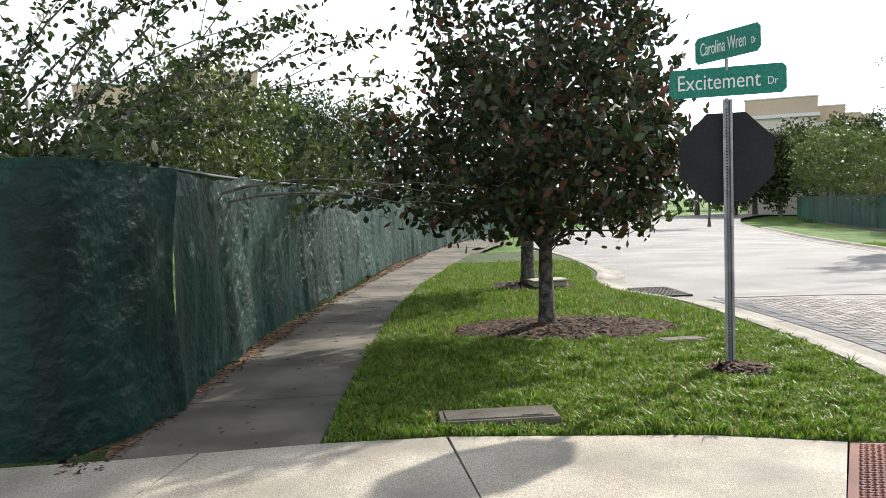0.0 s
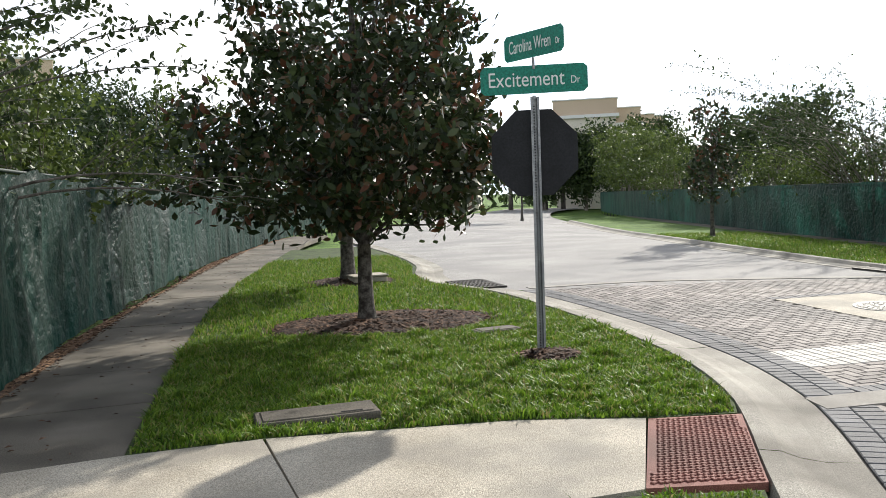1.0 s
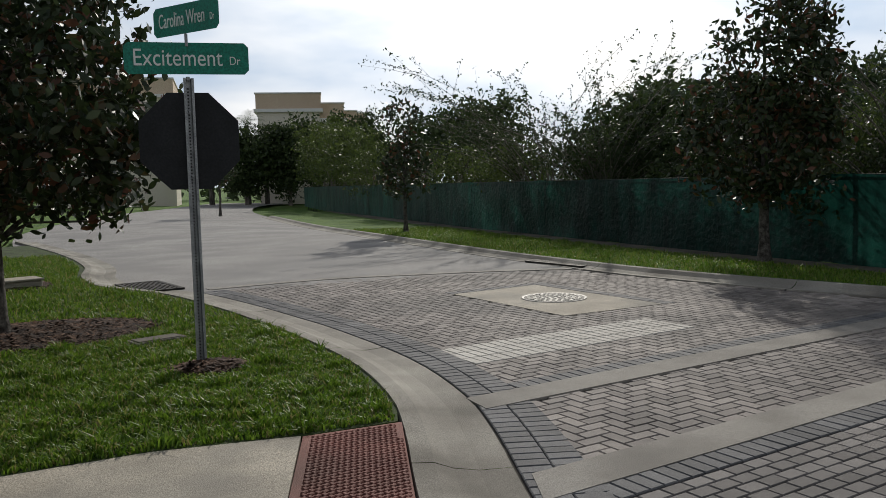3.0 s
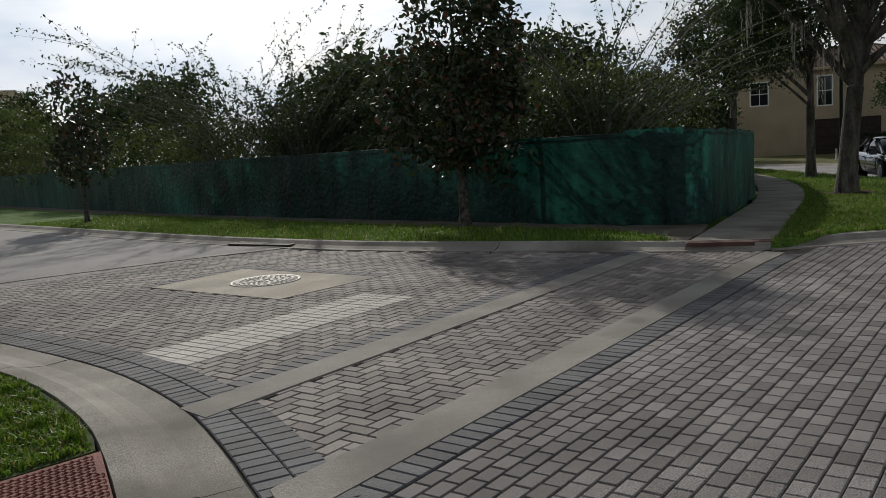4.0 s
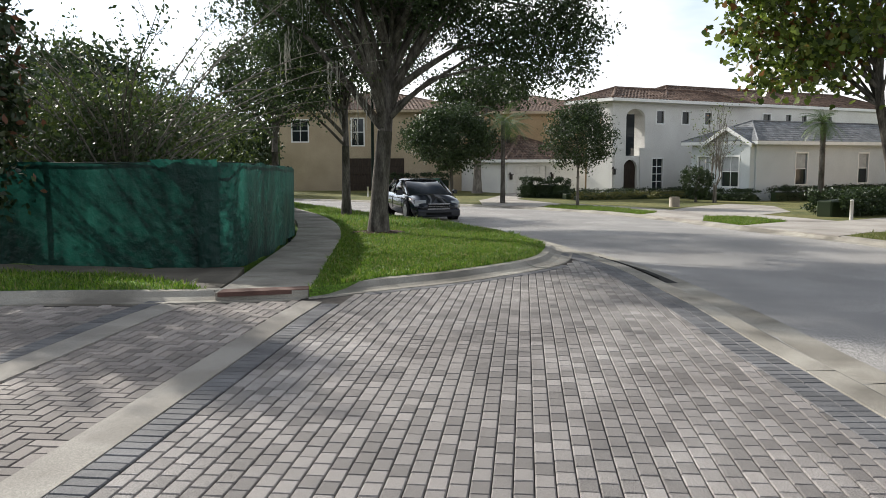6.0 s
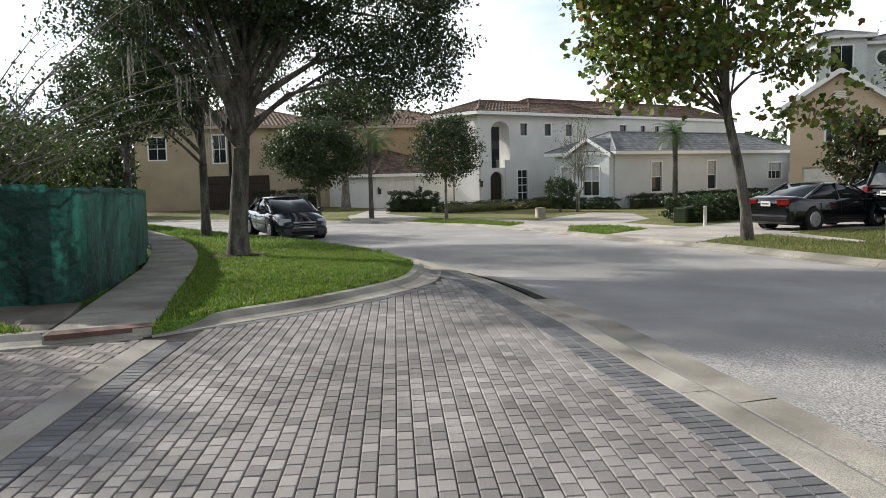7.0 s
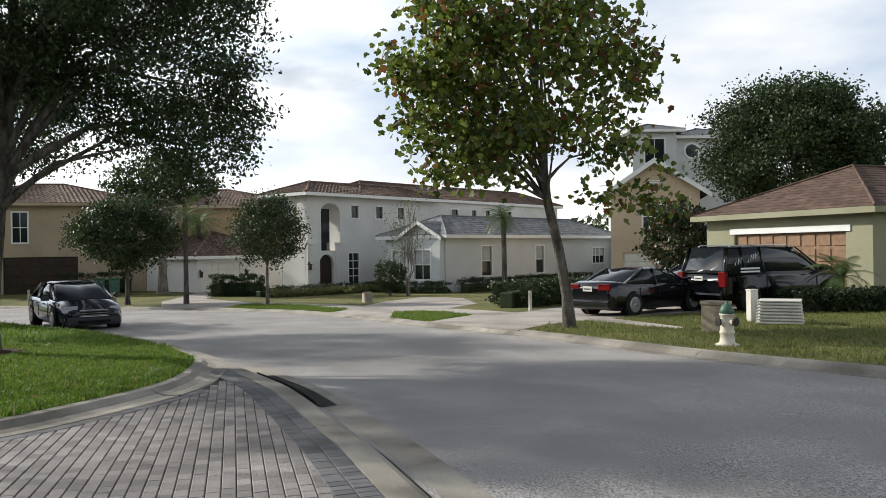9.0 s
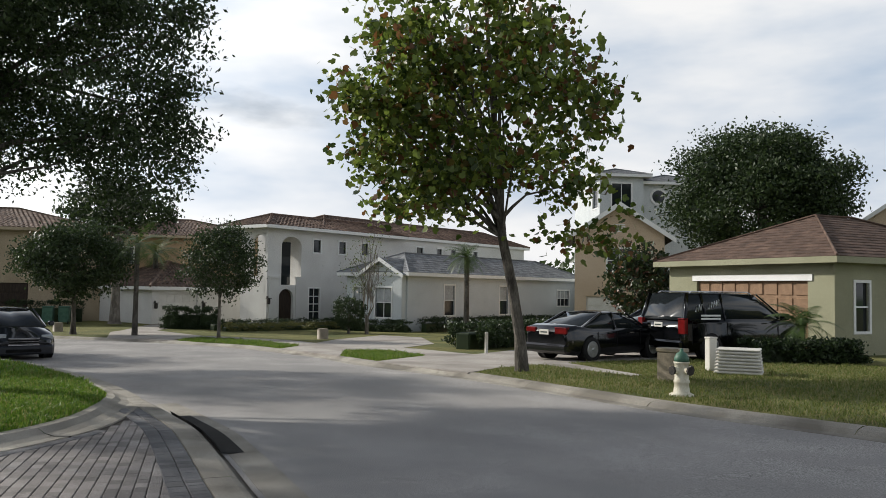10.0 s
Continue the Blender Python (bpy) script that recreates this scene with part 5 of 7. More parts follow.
def spray(label, x, y, z0, shoots, length, mat, leaf, seed, per=46, name="arching_shrub", rise=1.0, lean=(0, 0), base_r=0.02):
    """A shrub of long arching shoots with leaves set along both sides."""
    rng = random.Random(seed)
    root = tagged(empty(name), label, "shrub")
    bm = bmesh.new()
    cs = []
    for k in range(shoots):
        a = rng.uniform(0, 2 * math.pi)
        L = length * rng.uniform(0.6, 1.1)
        out = rng.uniform(0.2, 0.75)
        p = Vector((x + rng.uniform(-.4, .4), y + rng.uniform(-.4, .4), z0))
        d = Vector((math.cos(a) * out + lean[0], math.sin(a) * out + lean[1], rise)).normalized()
        pts = []
        for s in range(9):
            pts.append(p.copy())
            if s > 1:
                cs += [p.lerp(p + d * (L / 8), q / 6) for q in range(6)]
            p = p + d * (L / 8)
            d = (d + Vector((math.cos(a) * 0.09 + rng.uniform(-.08, .08), math.sin(a) * 0.09 + rng.uniform(-.08, .08), -0.10))).normalized()
            if s in (3, 5, 6):
                side = (d + Vector((rng.uniform(-.8, .8), rng.uniform(-.8, .8), rng.uniform(-.1, .6)))).normalized()
                e = p + side * L * rng.uniform(0.12, 0.28)
                add_tube(bm, [p, p.lerp(e, .5) + Vector((0, 0, .03)), e], [0.006, 0.004, 0.002], 4, False)
                cs += [p.lerp(e, q / 9) for q in range(2, 10)]
        add_tube(bm, pts, [base_r * (1 - 0.1 * s) for s in range(9)], 5, False)
    part("stem_tangle", bm, M["bark_pale"], root)
    v, f = leaf_cloud(cs, shoots * per, 0.045, leaf, "oval", seed, 0.1, 1.0)
    bulk("foliage", v.tolist(), f.tolist(), mat, root)
    return root


spray("tall arching shrub growing over the fence", -4.1, 7.2, 0.6, 46, 4.4, M["leaf_mid"], 0.085, 101, 240)
spray("arching shrub with dense small leaves behind the netting", -3.9, 6.6, 0.8, 26, 2.5, M["leaf_mid"], 0.085, 102, 170)
spray("long leafy shoot reaching over the footpath", -3.0, 8.6, 1.4, 3, 3.6, M["leaf_mid"], 0.075, 103, 70, lean=(0.75, 0.3), rise=0.55)
shrub("dense green bush behind the fence corner", -5.4, 6.6, 4.3, 1.9, M["leaf_mid"], 0.10, 17000, 104)
shrub("dense leafy bush leaning on the fence top", -4.0, 6.2, 2.8, 0.95, M["leaf_mid"], 0.10, 5500, 105, low=0.4)
spray("light green shrub behind the fence", -3.1, 13.2, 0.4, 34, 4.2, M["leaf_light"], 0.10, 106, 200)
shrub("light green bush along the fence", -3.6, 13.4, 3.9, 1.45, M["leaf_light"], 0.11, 9000, 107)
shrub("dark evergreen behind the fence", -3.4, 25, 5.0, 2.3, M["leaf_dark"], 0.14, 12000, 108)
shrub("dark evergreen behind the fence", -5.6, 30, 5.6, 2.5, M["leaf_dark"], 0.15, 12000, 109)
for k, (x, y, h, r, mt) in enumerate(((17.1, 21.5, 3.0, 1.3, "leaf_light"), (18.1, 26.0, 3.2, 1.6, "leaf_light"), (19.0, 31.0, 3.6, 1.8, "leaf_mid"), (20.1, 37.0, 3.4, 1.8, "leaf_light"), (16.5, 17.5, 3.4, 1.4, "leaf_mid"), (16.8, 14.0, 3.2, 1.5, "leaf_mid"), (18.3, 11.6, 3.3, 1.6, "leaf_mid"),
                                    (16.5, 12.2, 2.9, 1.1, "leaf_dark"), (16.7, 8.6, 3.0, 1.3, "leaf_mid"), (17.6, 9.7, 3.3, 1.5, "leaf_light"), (19.6, 9.4, 3.2, 1.4, "leaf_light"), (21.8, 10.0, 3.4, 1.6, "leaf_mid"), (24.6, 10.4, 3.4, 1.7, "leaf_light"), (28.0, 12.0, 3.8, 1.9, "leaf_dark"), (20.5, 11.8, 3.4, 1.9, "leaf_mid"))):
    shrub("unkempt leafy shrub behind the green fence", x, y, h, r, M[mt], 0.11, 3600, 120 + k)
for k, (x, y, h) in enumerate(((29.5, 63, 7.4), (26.0, 56, 6.6), (24.6, 51.5, 6.0), (23.6, 47, 5.4), (22.6, 43, 4.9))):
    shrub("light green bushy tree behind the far fence", x, y, h, 2.3, M["leaf_light"], 0.2, 4200, 180 + k, name="background_tree")
spray("bare-topped arching shrub behind the fence", 16.6, 19.6, 0.5, 46, 5.9, M["leaf_mid"], 0.085, 140, 150, base_r=0.018)
spray("bare-topped arching shrub behind the fence", 16.6, 17.0, 0.5, 40, 5.2, M["leaf_mid"], 0.085, 141, 150, base_r=0.018)
spray("tall thin shrub behind the fence", 16.4, 8.6, 0.5, 34, 5.4, M["leaf_mid"], 0.08, 142, 80, base_r=0.024)
spray("tall thin shrub behind the fence", 17.6, 8.6, 0.5, 26, 4.9, M["leaf_light"], 0.08, 143, 90, base_r=0.024)
for k, (x, y, h, r, mt) in enumerate(((20, 17, 4.6, 2.4, "leaf_mid"), (24, 15.5, 4.0, 2.4, "leaf_dark"), (27, 24, 5.2, 3.0, "leaf_mid"), (36, 20, 7.2, 3.6, "leaf_dark"), (44, 24, 7.5, 4.0, "leaf_dark"), (23, 33, 5.5, 3.2, "leaf_mid"), (40.5, 16.5, 4.6, 2.0, "leaf_mid"), (58.5, 21.0, 5.0, 2.4, "leaf_dark"))):
    shrub("full rounded tree behind the site", x, y, h, r, M[mt], 0.3, 7000, 160 + k, name="background_tree", spread=0.4, stems=2, nc=150)

for k, (x, y, h, r) in enumerate(((26.0, 73.0, 5.6, 2.6), (29.6, 71.5, 6.4, 2.7), (33.0, 71.0, 6.8, 2.8), (36.5, 70.0, 6.6, 2.8))):
    shrub("leafy tree before the pale apartment blocks", x, y, h + 1.4, r, M["leaf_mid"], 0.36, 11000, 190 + k, name="background_tree", spread=0.4, nc=200, low=0.1)

# hanging moss on the oaks
def moss(x, y, z, n, seed):
    rng = np.random.RandomState(seed)
    verts, faces = [], []
    for _ in range(n):
        px, py, pz = x + rng.normal(0, .12), y + rng.normal(0, .12), z + rng.normal(0, .08)
        L = rng.uniform(.25, .9)
        a = rng.uniform(0, 6.28)
        for s in range(5):
            w = 0.016 * (1 - s / 6)
            k = len(verts)
            q = [(px + rng.normal(0, .012), py + rng.normal(0, .012), pz - L * s / 5), (px + rng.normal(0, .012), py + rng.normal(0, .012), pz - L * (s + 1) / 5)]
            verts += [(q[0][0] - w * math.cos(a), q[0][1] - w * math.sin(a), q[0][2]), (q[0][0] + w * math.cos(a), q[0][1] + w * math.sin(a), q[0][2]), (q[1][0] + w * math.cos(a), q[1][1] + w * math.sin(a), q[1][2]), (q[1][0] - w * math.cos(a), q[1][1] - w * math.sin(a), q[1][2])]
            faces.append((k, k + 1, k + 2, k + 3))
    return tagged(bulk("hanging_moss", verts, faces, M["moss"]), "grey tufts of moss hanging from an oak limb", "moss", kind="stuff")


for k, (x, y, z) in enumerate(((19.02, 5.90, 4.90), (19.54, 6.29, 4.12), (19.93, 5.38, 3.60), (20.19, 4.86, 2.95), (18.76, 4.99, 5.29), (28.86, 7.48, 3.15), (28.63, 7.82, 3.72), (29.31, 7.02, 2.80))):
    moss(x, y, z, 13, 300 + k)


# ---- planting by the houses ----
def hedge(label, x0, y0, x1, y1, h, w, n, mat, seed, leaf=0.09):
    """A clipped hedge: a woody core thick with leaves."""
    root = tagged(empty("hedge"), label, "hedge")
    rng = np.random.RandomState(seed)
    L = math.hypot(x1 - x0, y1 - y0)
    m = frame_at((x0, y0, 0), (x1 - x0, y1 - y0))
    cs = []
    for _ in range(max(40, int(L * 30))):
        u = rng.uniform(0, L)
        face = rng.randint(0, 3)
        b = rng.uniform(-.5, .5) * w if face == 0 else (w / 2 if face == 1 else -w / 2)
        zz = h if face == 0 else rng.uniform(0.08, h)
        p = m @ Vector((u, b, 0))
        cs.append((p.x, p.y, H(p.x) + zz * rng.uniform(.9, 1.02)))
    bm = bmesh.new()
    segs = max(2, int(L))
    for k in range(segs):
        p, q = m @ Vector((L * k / segs, 0, 0)), m @ Vector((L * (k + 1) / segs, 0, 0))
        zz = H((p.x + q.x) / 2)
        add_box(bm, L * k / segs, L * (k + 1) / segs, -w * .22, w * .22, zz - 0.05, zz + h * .66, 0.05, m)
    part("core", bm, M["hedge"], root)
    v, f = leaf_cloud(cs, int(n * 1.8), 0.09, leaf * 1.25, "small", seed)
    bulk("foliage", v.tolist(), f.tolist(), mat, root)
    return root


hedge("long low clipped hedge before the white house", 49.85, -12.4, 57.9, -23.8, 0.75, 0.8, 5200, M["hedge"], 401)
hedge("low clipped hedge before the sided bay", 49.6, -11.4, 53.2, -8.6, 0.6, 0.8, 2400, M["hedge"], 399)
hedge("dense rounded hedge beside the drive", 31.63, -8.83, 36.92, -15.6, 0.85, 1.3, 9000, M["leaf_dark"], 402)
hedge("low bedding plants before the tower house", 52.5, -1.0, 57.3, -9.5, 0.5, 1.2, 2600, M["hedge"], 403)
hedge("dark clipped hedge beside the pale garage", 54.8, 1.6, 53.9, -1.4, 1.2, 0.9, 3000, M["hedge"], 404)
hedge("low bedding row along the lawn edge", 51.3, -1.6, 55.6, -9.6, 0.35, 1.0, 2200, M["flower"], 405)
hedge("dark low hedge before the olive house", 24.37, -14.6, 23.17, -17.32, 0.55, 0.9, 4200, M["hedge"], 406)
hedge("dark low hedge before the olive house", 22.19, -17.89, 21.19, -21.29, 0.65, 0.9, 3600, M["hedge"], 407)
hedge("dark clipped hedge before the tan house", 63.18, 11.53, 63.53, 7.04, 1.3, 0.9, 2400, M["hedge"], 408)
hedge("dark clipped hedge before the ochre house", 65.47, 5.66, 65.73, 2.54, 1.3, 0.9, 2000, M["hedge"], 409)

tree("topiary_ball", "round clipped topiary bush on a short stem", (47.8, -7.8, H(47.8) - 0.03), 0.07, 0.6, [(47.8, -7.8, 0.3, 0.85, 0.85, 0.75)], 240, 5200, 0.1, "small", M["leaf_dark"], M["bark"], 410, 0.07, 8, category="shrub", shell=0.75)
tree("crape_myrtle", "thin multi-stemmed crape myrtle, nearly bare", (46.6, -8.5, H(46.6)), 0.035, 1.4, [(46.6, -8.5, 2.7, 1.4, 1.4, 1.6)], 90, 420, 0.11, "oval", M["leaf_syc"], M["bark_pale"], 411, 0.3, 40, 4, twig=0.012)
tree("young_oak", "young round oak on the verge before the tower house", (41.3, -1.1, -0.69), 0.067, 1.52, [(41.39, -1.10, 2.45, 1.66, 1.66, 1.28), (41.39, -1.10, 3.49, 0.95, 0.95, 0.76)], 260, 13000, 0.125, "small", M["leaf_dark"], M["bark_pale"], 412, 0.2, 16)
tree("street_tree", "dense round tree on the verge at the bend", (46.6, 5.3, -0.71), 0.108, 1.53, [(46.60, 5.30, 2.62, 2.43, 2.52, 1.62), (46.60, 5.30, 3.70, 1.44, 1.44, 0.81)], 300, 19000, 0.17, "small", M["leaf_dark"], M["bark"], 413, 0.24, 14)
tree("mossy_tree", "pale-trunked tree hung with grey moss", (58.5, 4.6, -0.71), 0.26, 4.2, [(58.50, 4.60, 6.19, 3.20, 3.20, 1.60)], 220, 6000, 0.28, "small", M["leaf_oak"], M["bark_pale"], 414, 0.3, 14)
tree("street_tree", "tall tree behind the villas", (69.91, 22.57, -0.7), 0.2, 2.0, [(69.91, 22.57, 5.50, 4.00, 4.00, 3.00)], 220, 6000, 0.2, "small", M["leaf_dark"], M["bark"], 415, 0.4, 12)
tree("oak_tree", "large dense oak behind the olive house", (43.6, -30.27, -0.6), 0.35, 2.5, [(43.90, -30.3, 6.60, 5.0, 5.0, 3.60), (43.90, -30.3, 9.00, 3.40, 3.40, 1.90)], 900, 70000, 0.23, "small", M["leaf_oak"], M["bark"], 416, 0.42, 20)
tree("magnolia_tree", "dark red-brown leaved small magnolia before the gabled house", (36.89, -18.71, -0.55), 0.08, 0.9, [(36.89, -18.71, 1.70, 1.50, 1.60, 1.30), (36.89, -18.71, 2.90, 1.00, 1.10, 0.90)], 220, 4200, 0.24, "oval", M["leaf_mag"], M["bark"], 417, 0.18, 14)


def palm(label, x, y, h, crown, n, seed, r=0.11, z=None):
    rng = random.Random(seed)
    z = H(x) if z is None else z
    root = tagged(empty("palm_tree"), label, "palm")
    bm = bmesh.new()
    add_tube(bm, [(x, y, z - .1), (x + .02, y, z + h * .3), (x + .05, y, z + h * .7), (x + .05, y, z + h)], [r * 1.3, r, r * .9, r * 1.05], 9)
    for k in range(int(h / 0.16)):
        add_tube(bm, [(x + .05 * min(1, k * .16 / h * 1.4), y, z + k * .16), (x + .05 * min(1, k * .16 / h * 1.4), y, z + k * .16 + .05)], [r * 1.12, r * 1.02], 9)
    part("trunk", bm, M["bark"], root)
    verts, faces = [], []
    for k in range(n):
        a = rng.uniform(0, 6.283)
        el = rng.uniform(-.25, 1.2)
        p = Vector((x + .05, y, z + h))
        d = Vector((math.cos(a) * math.cos(el), math.sin(a) * math.cos(el), math.sin(el)))
        side = d.cross(Vector((0, 0, 1))).normalized()
        for s in range(12):
            q = p + d * crown / 12
            for sg_ in (-1, 1):
                for e in range(2):
                    b = p.lerp(q, e * .5)
                    L = crown * .30 * math.sin(math.pi * min(.97, (s + e * .5 + 1.5) / 14))
                    tip = b + (side * sg_ * .8 + d * .6 + Vector((0, 0, -.25))).normalized() * L
                    i = len(verts)
                    verts += [tuple(b), tuple(b + d * .035), tuple(tip)]
                    faces.append((i, i + 1, i + 2))
            p = q
            d = (d + Vector((0, 0, -.14))).normalized()
    bulk("frond_crown", verts, faces, M["leaf_palm"], root)
    return root


for k, (x, y, h) in enumerate(((24.0, 77.0, 6.6), (27.2, 76.0, 7.4), (29.6, 77.5, 7.0))):
    palm("tall palm before the pale apartment block", x, y, h, 2.4, 30, 510 + k, 0.2)
palm("small pygmy palm by the olive house corner", 24.15, -16.35, 1.0, 1.15, 26, 501, 0.07, -0.35)
palm("slim palm against the white house wall", 48.33, -14.44, 4.2, 1.5, 30, 502, 0.15)
palm("slim palm with drooping yellowing fronds at the bend", 45.0, 2.5, 4.2, 1.7, 18, 504, 0.11)
palm("tall palm between the villas", 64.37, 2.65, 4.6, 2.2, 30, 503, 0.16)

# ---- drives and verge islands ----
slab("driveway_1", [(22.0, -5.85), (25.9, -4.65), (28.25, -6.62), (28.8, -8.4), (31.0, -10.5), (32.6, -17.5), (27.0, -18.4), (25.0, -10.2), (23.4, -7.1)], 0.006, M["driveway"], "pale concrete driveway with parked cars", "driveway")
slab("driveway_2", [(28.4, -4.1), (32.6, -2.85), (34.6, -3.75), (40.2, -6.0), (45.0, -9.0), (42.0, -10.2), (35.7, -9.0), (31.9, -6.5), (31.2, -6.2), (31.3, -4.8)], 0.006, M["driveway"], "pale driveway curving to the white house", "driveway")
slab("driveway_3", [(39.4, 0.85), (42.2, 3.4), (50.0, 4.0), (60.1, 2.6), (62.4, -0.6), (52.6, 1.9), (44.5, -0.4)], 0.006, M["driveway"], "pale driveway to the tower house garage", "driveway")
path5 = [(20.6, -9.1), (24.3, -8.5), (24.7, -9.4), (20.8, -9.4)]
slab("footpath_5", path5, 0.006, M["driveway"], "pale concrete footpath across the front lawn", "footpath")
slab("footpath_6", [(28.2, -6.7), (31.2, -6.25), (34.6, -3.8), (38.5, -2.65), (42.2, -0.6), (45.2, 2.6), (46.2, 2.0), (43.1, -1.5), (39.2, -3.8), (35.3, -5.0), (32.0, -7.3), (28.6, -8.2)], 0.011, M["driveway"], "pale concrete footpath along the house fronts", "footpath")


# ---- street furniture ----
M["hydrant_cream"] = surface("cream_paint", (0.58, 0.55, 0.45), (0.68, 0.65, 0.54), 5, 80, 0.5, 0.15, stain=(0.4, 0.34, 0.24), stain_scale=4)
M["hydrant_green"] = surface("green_paint", (0.05, 0.12, 0.085), (0.08, 0.17, 0.12), 5, 80, 0.5, 0.1)
M["box_white"] = surface("off_white_plastic", (0.62, 0.60, 0.55), (0.7, 0.68, 0.63), 3, 80, 0.6, 0.1, stain=(0.5, 0.47, 0.41))
M["box_tan"] = surface("tan_plastic", (0.26, 0.22, 0.16), (0.33, 0.28, 0.21), 3, 80, 0.6, 0.1)
hx, hy = 16.95, -7.86
hz = H(hx) - 0.005
hyd = tagged(empty("fire_hydrant", Matrix.Translation((hx, hy, hz))), "cream fire hydrant with a green bonnet on the lawn", "hydrant")
bm = bmesh.new()
add_lathe(bm, [(0.2, -0.05), (0.2, 0.03), (0.135, 0.06), (0.115, 0.2), (0.13, 0.22), (0.13, 0.25), (0.115, 0.27), (0.115, 0.52), (0.13, 0.53), (0.13, 0.56)], 16)
part("barrel", bm, M["hydrant_cream"], hyd)
bm = bmesh.new()
add_lathe(bm, [(0.125, 0.56), (0.12, 0.62), (0.085, 0.69), (0.04, 0.72), (0.03, 0.73), (0.03, 0.77), (0.001, 0.77)], 16)
part("bonnet", bm, M["hydrant_green"], hyd, "green domed bonnet")
for a in (0, 90, 180):
    d = Vector((math.cos(radians(a + 100)), math.sin(radians(a + 100)), 0))
    bm = bmesh.new()
    add_tube(bm, [d * 0.08 + Vector((0, 0, 0.42)), d * 0.18 + Vector((0, 0, 0.42))], 0.06, 10)
    nz = part("nozzle", bm, M["hydrant_cream"], hyd)
    bm = bmesh.new()
    add_tube(bm, [d * 0.18 + Vector((0, 0, 0.42)), d * 0.215 + Vector((0, 0, 0.42))], 0.072, 8)
    part("cap", bm, M["iron"], nz, "black nozzle cap")

ub = tagged(empty("utility_cabinet", pose(20.75, -11.75, H(20.75) - 0.005, 0, 0, 50)), "squat off-white louvred utility cabinet on the lawn", "utility box")
for k in range(7):
    part("louvre", box(-0.5 + 0.008 * k, 0.5 - 0.008 * k, -0.4, 0.4, 0.03 + k * 0.072, 0.074 + k * 0.072, 0.012), M["box_white"], ub)
part("body", box(-0.41, 0.41, -0.31, 0.31, -0.05, 0.52), M["box_white"], ub)
part("lid", box(-0.46, 0.46, -0.41, 0.41, 0.53, 0.56, 0.012), M["box_white"], ub)
up_ = tagged(empty("marker_post", Matrix.Translation((21.75, -11.72, H(21.75) - 0.005))), "short off-white utility marker post", "post")
part("post", box(-0.1, 0.1, -0.1, 0.1, -0.1, 0.74, 0.012), M["box_white"], up_)
part("cap", box(-0.11, 0.11, -0.11, 0.11, 0.74, 0.78, 0.01), M["box_white"], up_)
um = tagged(empty("meter_box", pose(19.6, -9.35, H(19.6) - 0.005, 0, 0, 25)), "small tan meter pedestal on the lawn", "utility box")
part("pedestal", box(-0.24, 0.24, -0.18, 0.18, -0.1, 0.56, 0.015), M["box_tan"], um)
part("lid", box(-0.26, 0.26, -0.2, 0.2, 0.56, 0.64, 0.015), M["box_tan"], um)
for k, (x, y) in enumerate(((29.4, -8.9), (55.0, 11.5), (54.0, 10.5))):
    o = tagged(empty("marker_post", Matrix.Translation((x, y, H(x) - 0.01))), "thin white marker post at the verge", "post")
    part("post", tube([(0, 0, -.1), (0, 0, .62)], 0.055, 10), M["box_white"], o)
    part("cap", tube([(0, 0, .62), (0, 0, .66)], [0.062, 0.04], 10), M["box_white"], o)
for x, y in ((40.5, -5.4), (51.0, 6.6)):
    o = tagged(empty("utility_pedestal", Matrix.Translation((x, y, H(x) - 0.01))), "low round tan utility pedestal", "utility box")
    part("body", tube([(0, 0, -.1), (0, 0, .42), (0, 0, .46)], [.24, .24, .2], 14), M["box_tan"], o)
lamp2 = tagged(empty("lamp_pole", Matrix.Translation((23.6, 5.3, -0.25))), "slim dark steel pole beside the oak", "pole")
part("pole", tube([(0, 0, -.1), (0, 0, .5), (0, 0, 4.6)], [0.06, 0.045, 0.035], 10), M["post_paint"], lamp2)
for k, (x, y) in enumerate(((60.5, 8.6), (60.6, 7.7))):
    b = tagged(empty("wheeled_bin", pose(x, y, H(x), 0, 0, 90)), "dark green wheeled refuse bin at the drive", "bin")
    bm = bmesh.new()
    add_box(bm, -0.3, 0.3, -0.35, 0.35, 0.08, 1.0, 0.03)
    part("body", bm, M["hydrant_green"], b)
    part("lid", box(-0.33, 0.33, -0.38, 0.38, 1.0, 1.07, 0.02), M["hydrant_green"], b)
    for s in (-.26, .26):
        part("wheel", tube([(s - .03, .3, .1), (s + .03, .3, .1)], 0.1, 12), M["post_paint"], b)

# valve box lid, drains, manhole
vb = tagged(empty("valve_box", pose(0.5, 5.8, 0.06, 0, 0, 5)), "worn concrete valve box lid set in the lawn", "valve box")
part("rim", box(-0.42, 0.42, -0.17, 0.17, -0.1, 0.03, 0.01), M["valve"], vb)
part("lid", box(-0.38, 0.38, -0.135, 0.135, 0.0, 0.038, 0.008), M["valve"], vb)
part("slot", box(0.15, 0.3, -0.12, -0.10, 0.03, 0.0405), M["dark_hole"], vb)
vb2 = tagged(empty("valve_box", pose(2.62, 8.65, 0.05, 0, 0, 10)), "small flat valve lid half hidden in grass", "valve box")
part("rim", box(-0.26, 0.26, -0.13, 0.13, -0.1, 0.03, 0.01), M["shaded_concrete"], vb2)
part("lid", box(-0.22, 0.22, -0.1, 0.1, 0.0, 0.038, 0.006), M["shaded_concrete"], vb2)
vb3 = tagged(empty("valve_box", pose(1.95, 14.4, 0.05, 0, 0, 10)), "pale raised box lid at the second tree", "valve box")
part("body", box(-0.3, 0.3, -0.22, 0.22, -0.1, 0.12, 0.02), M["concrete"], vb3)
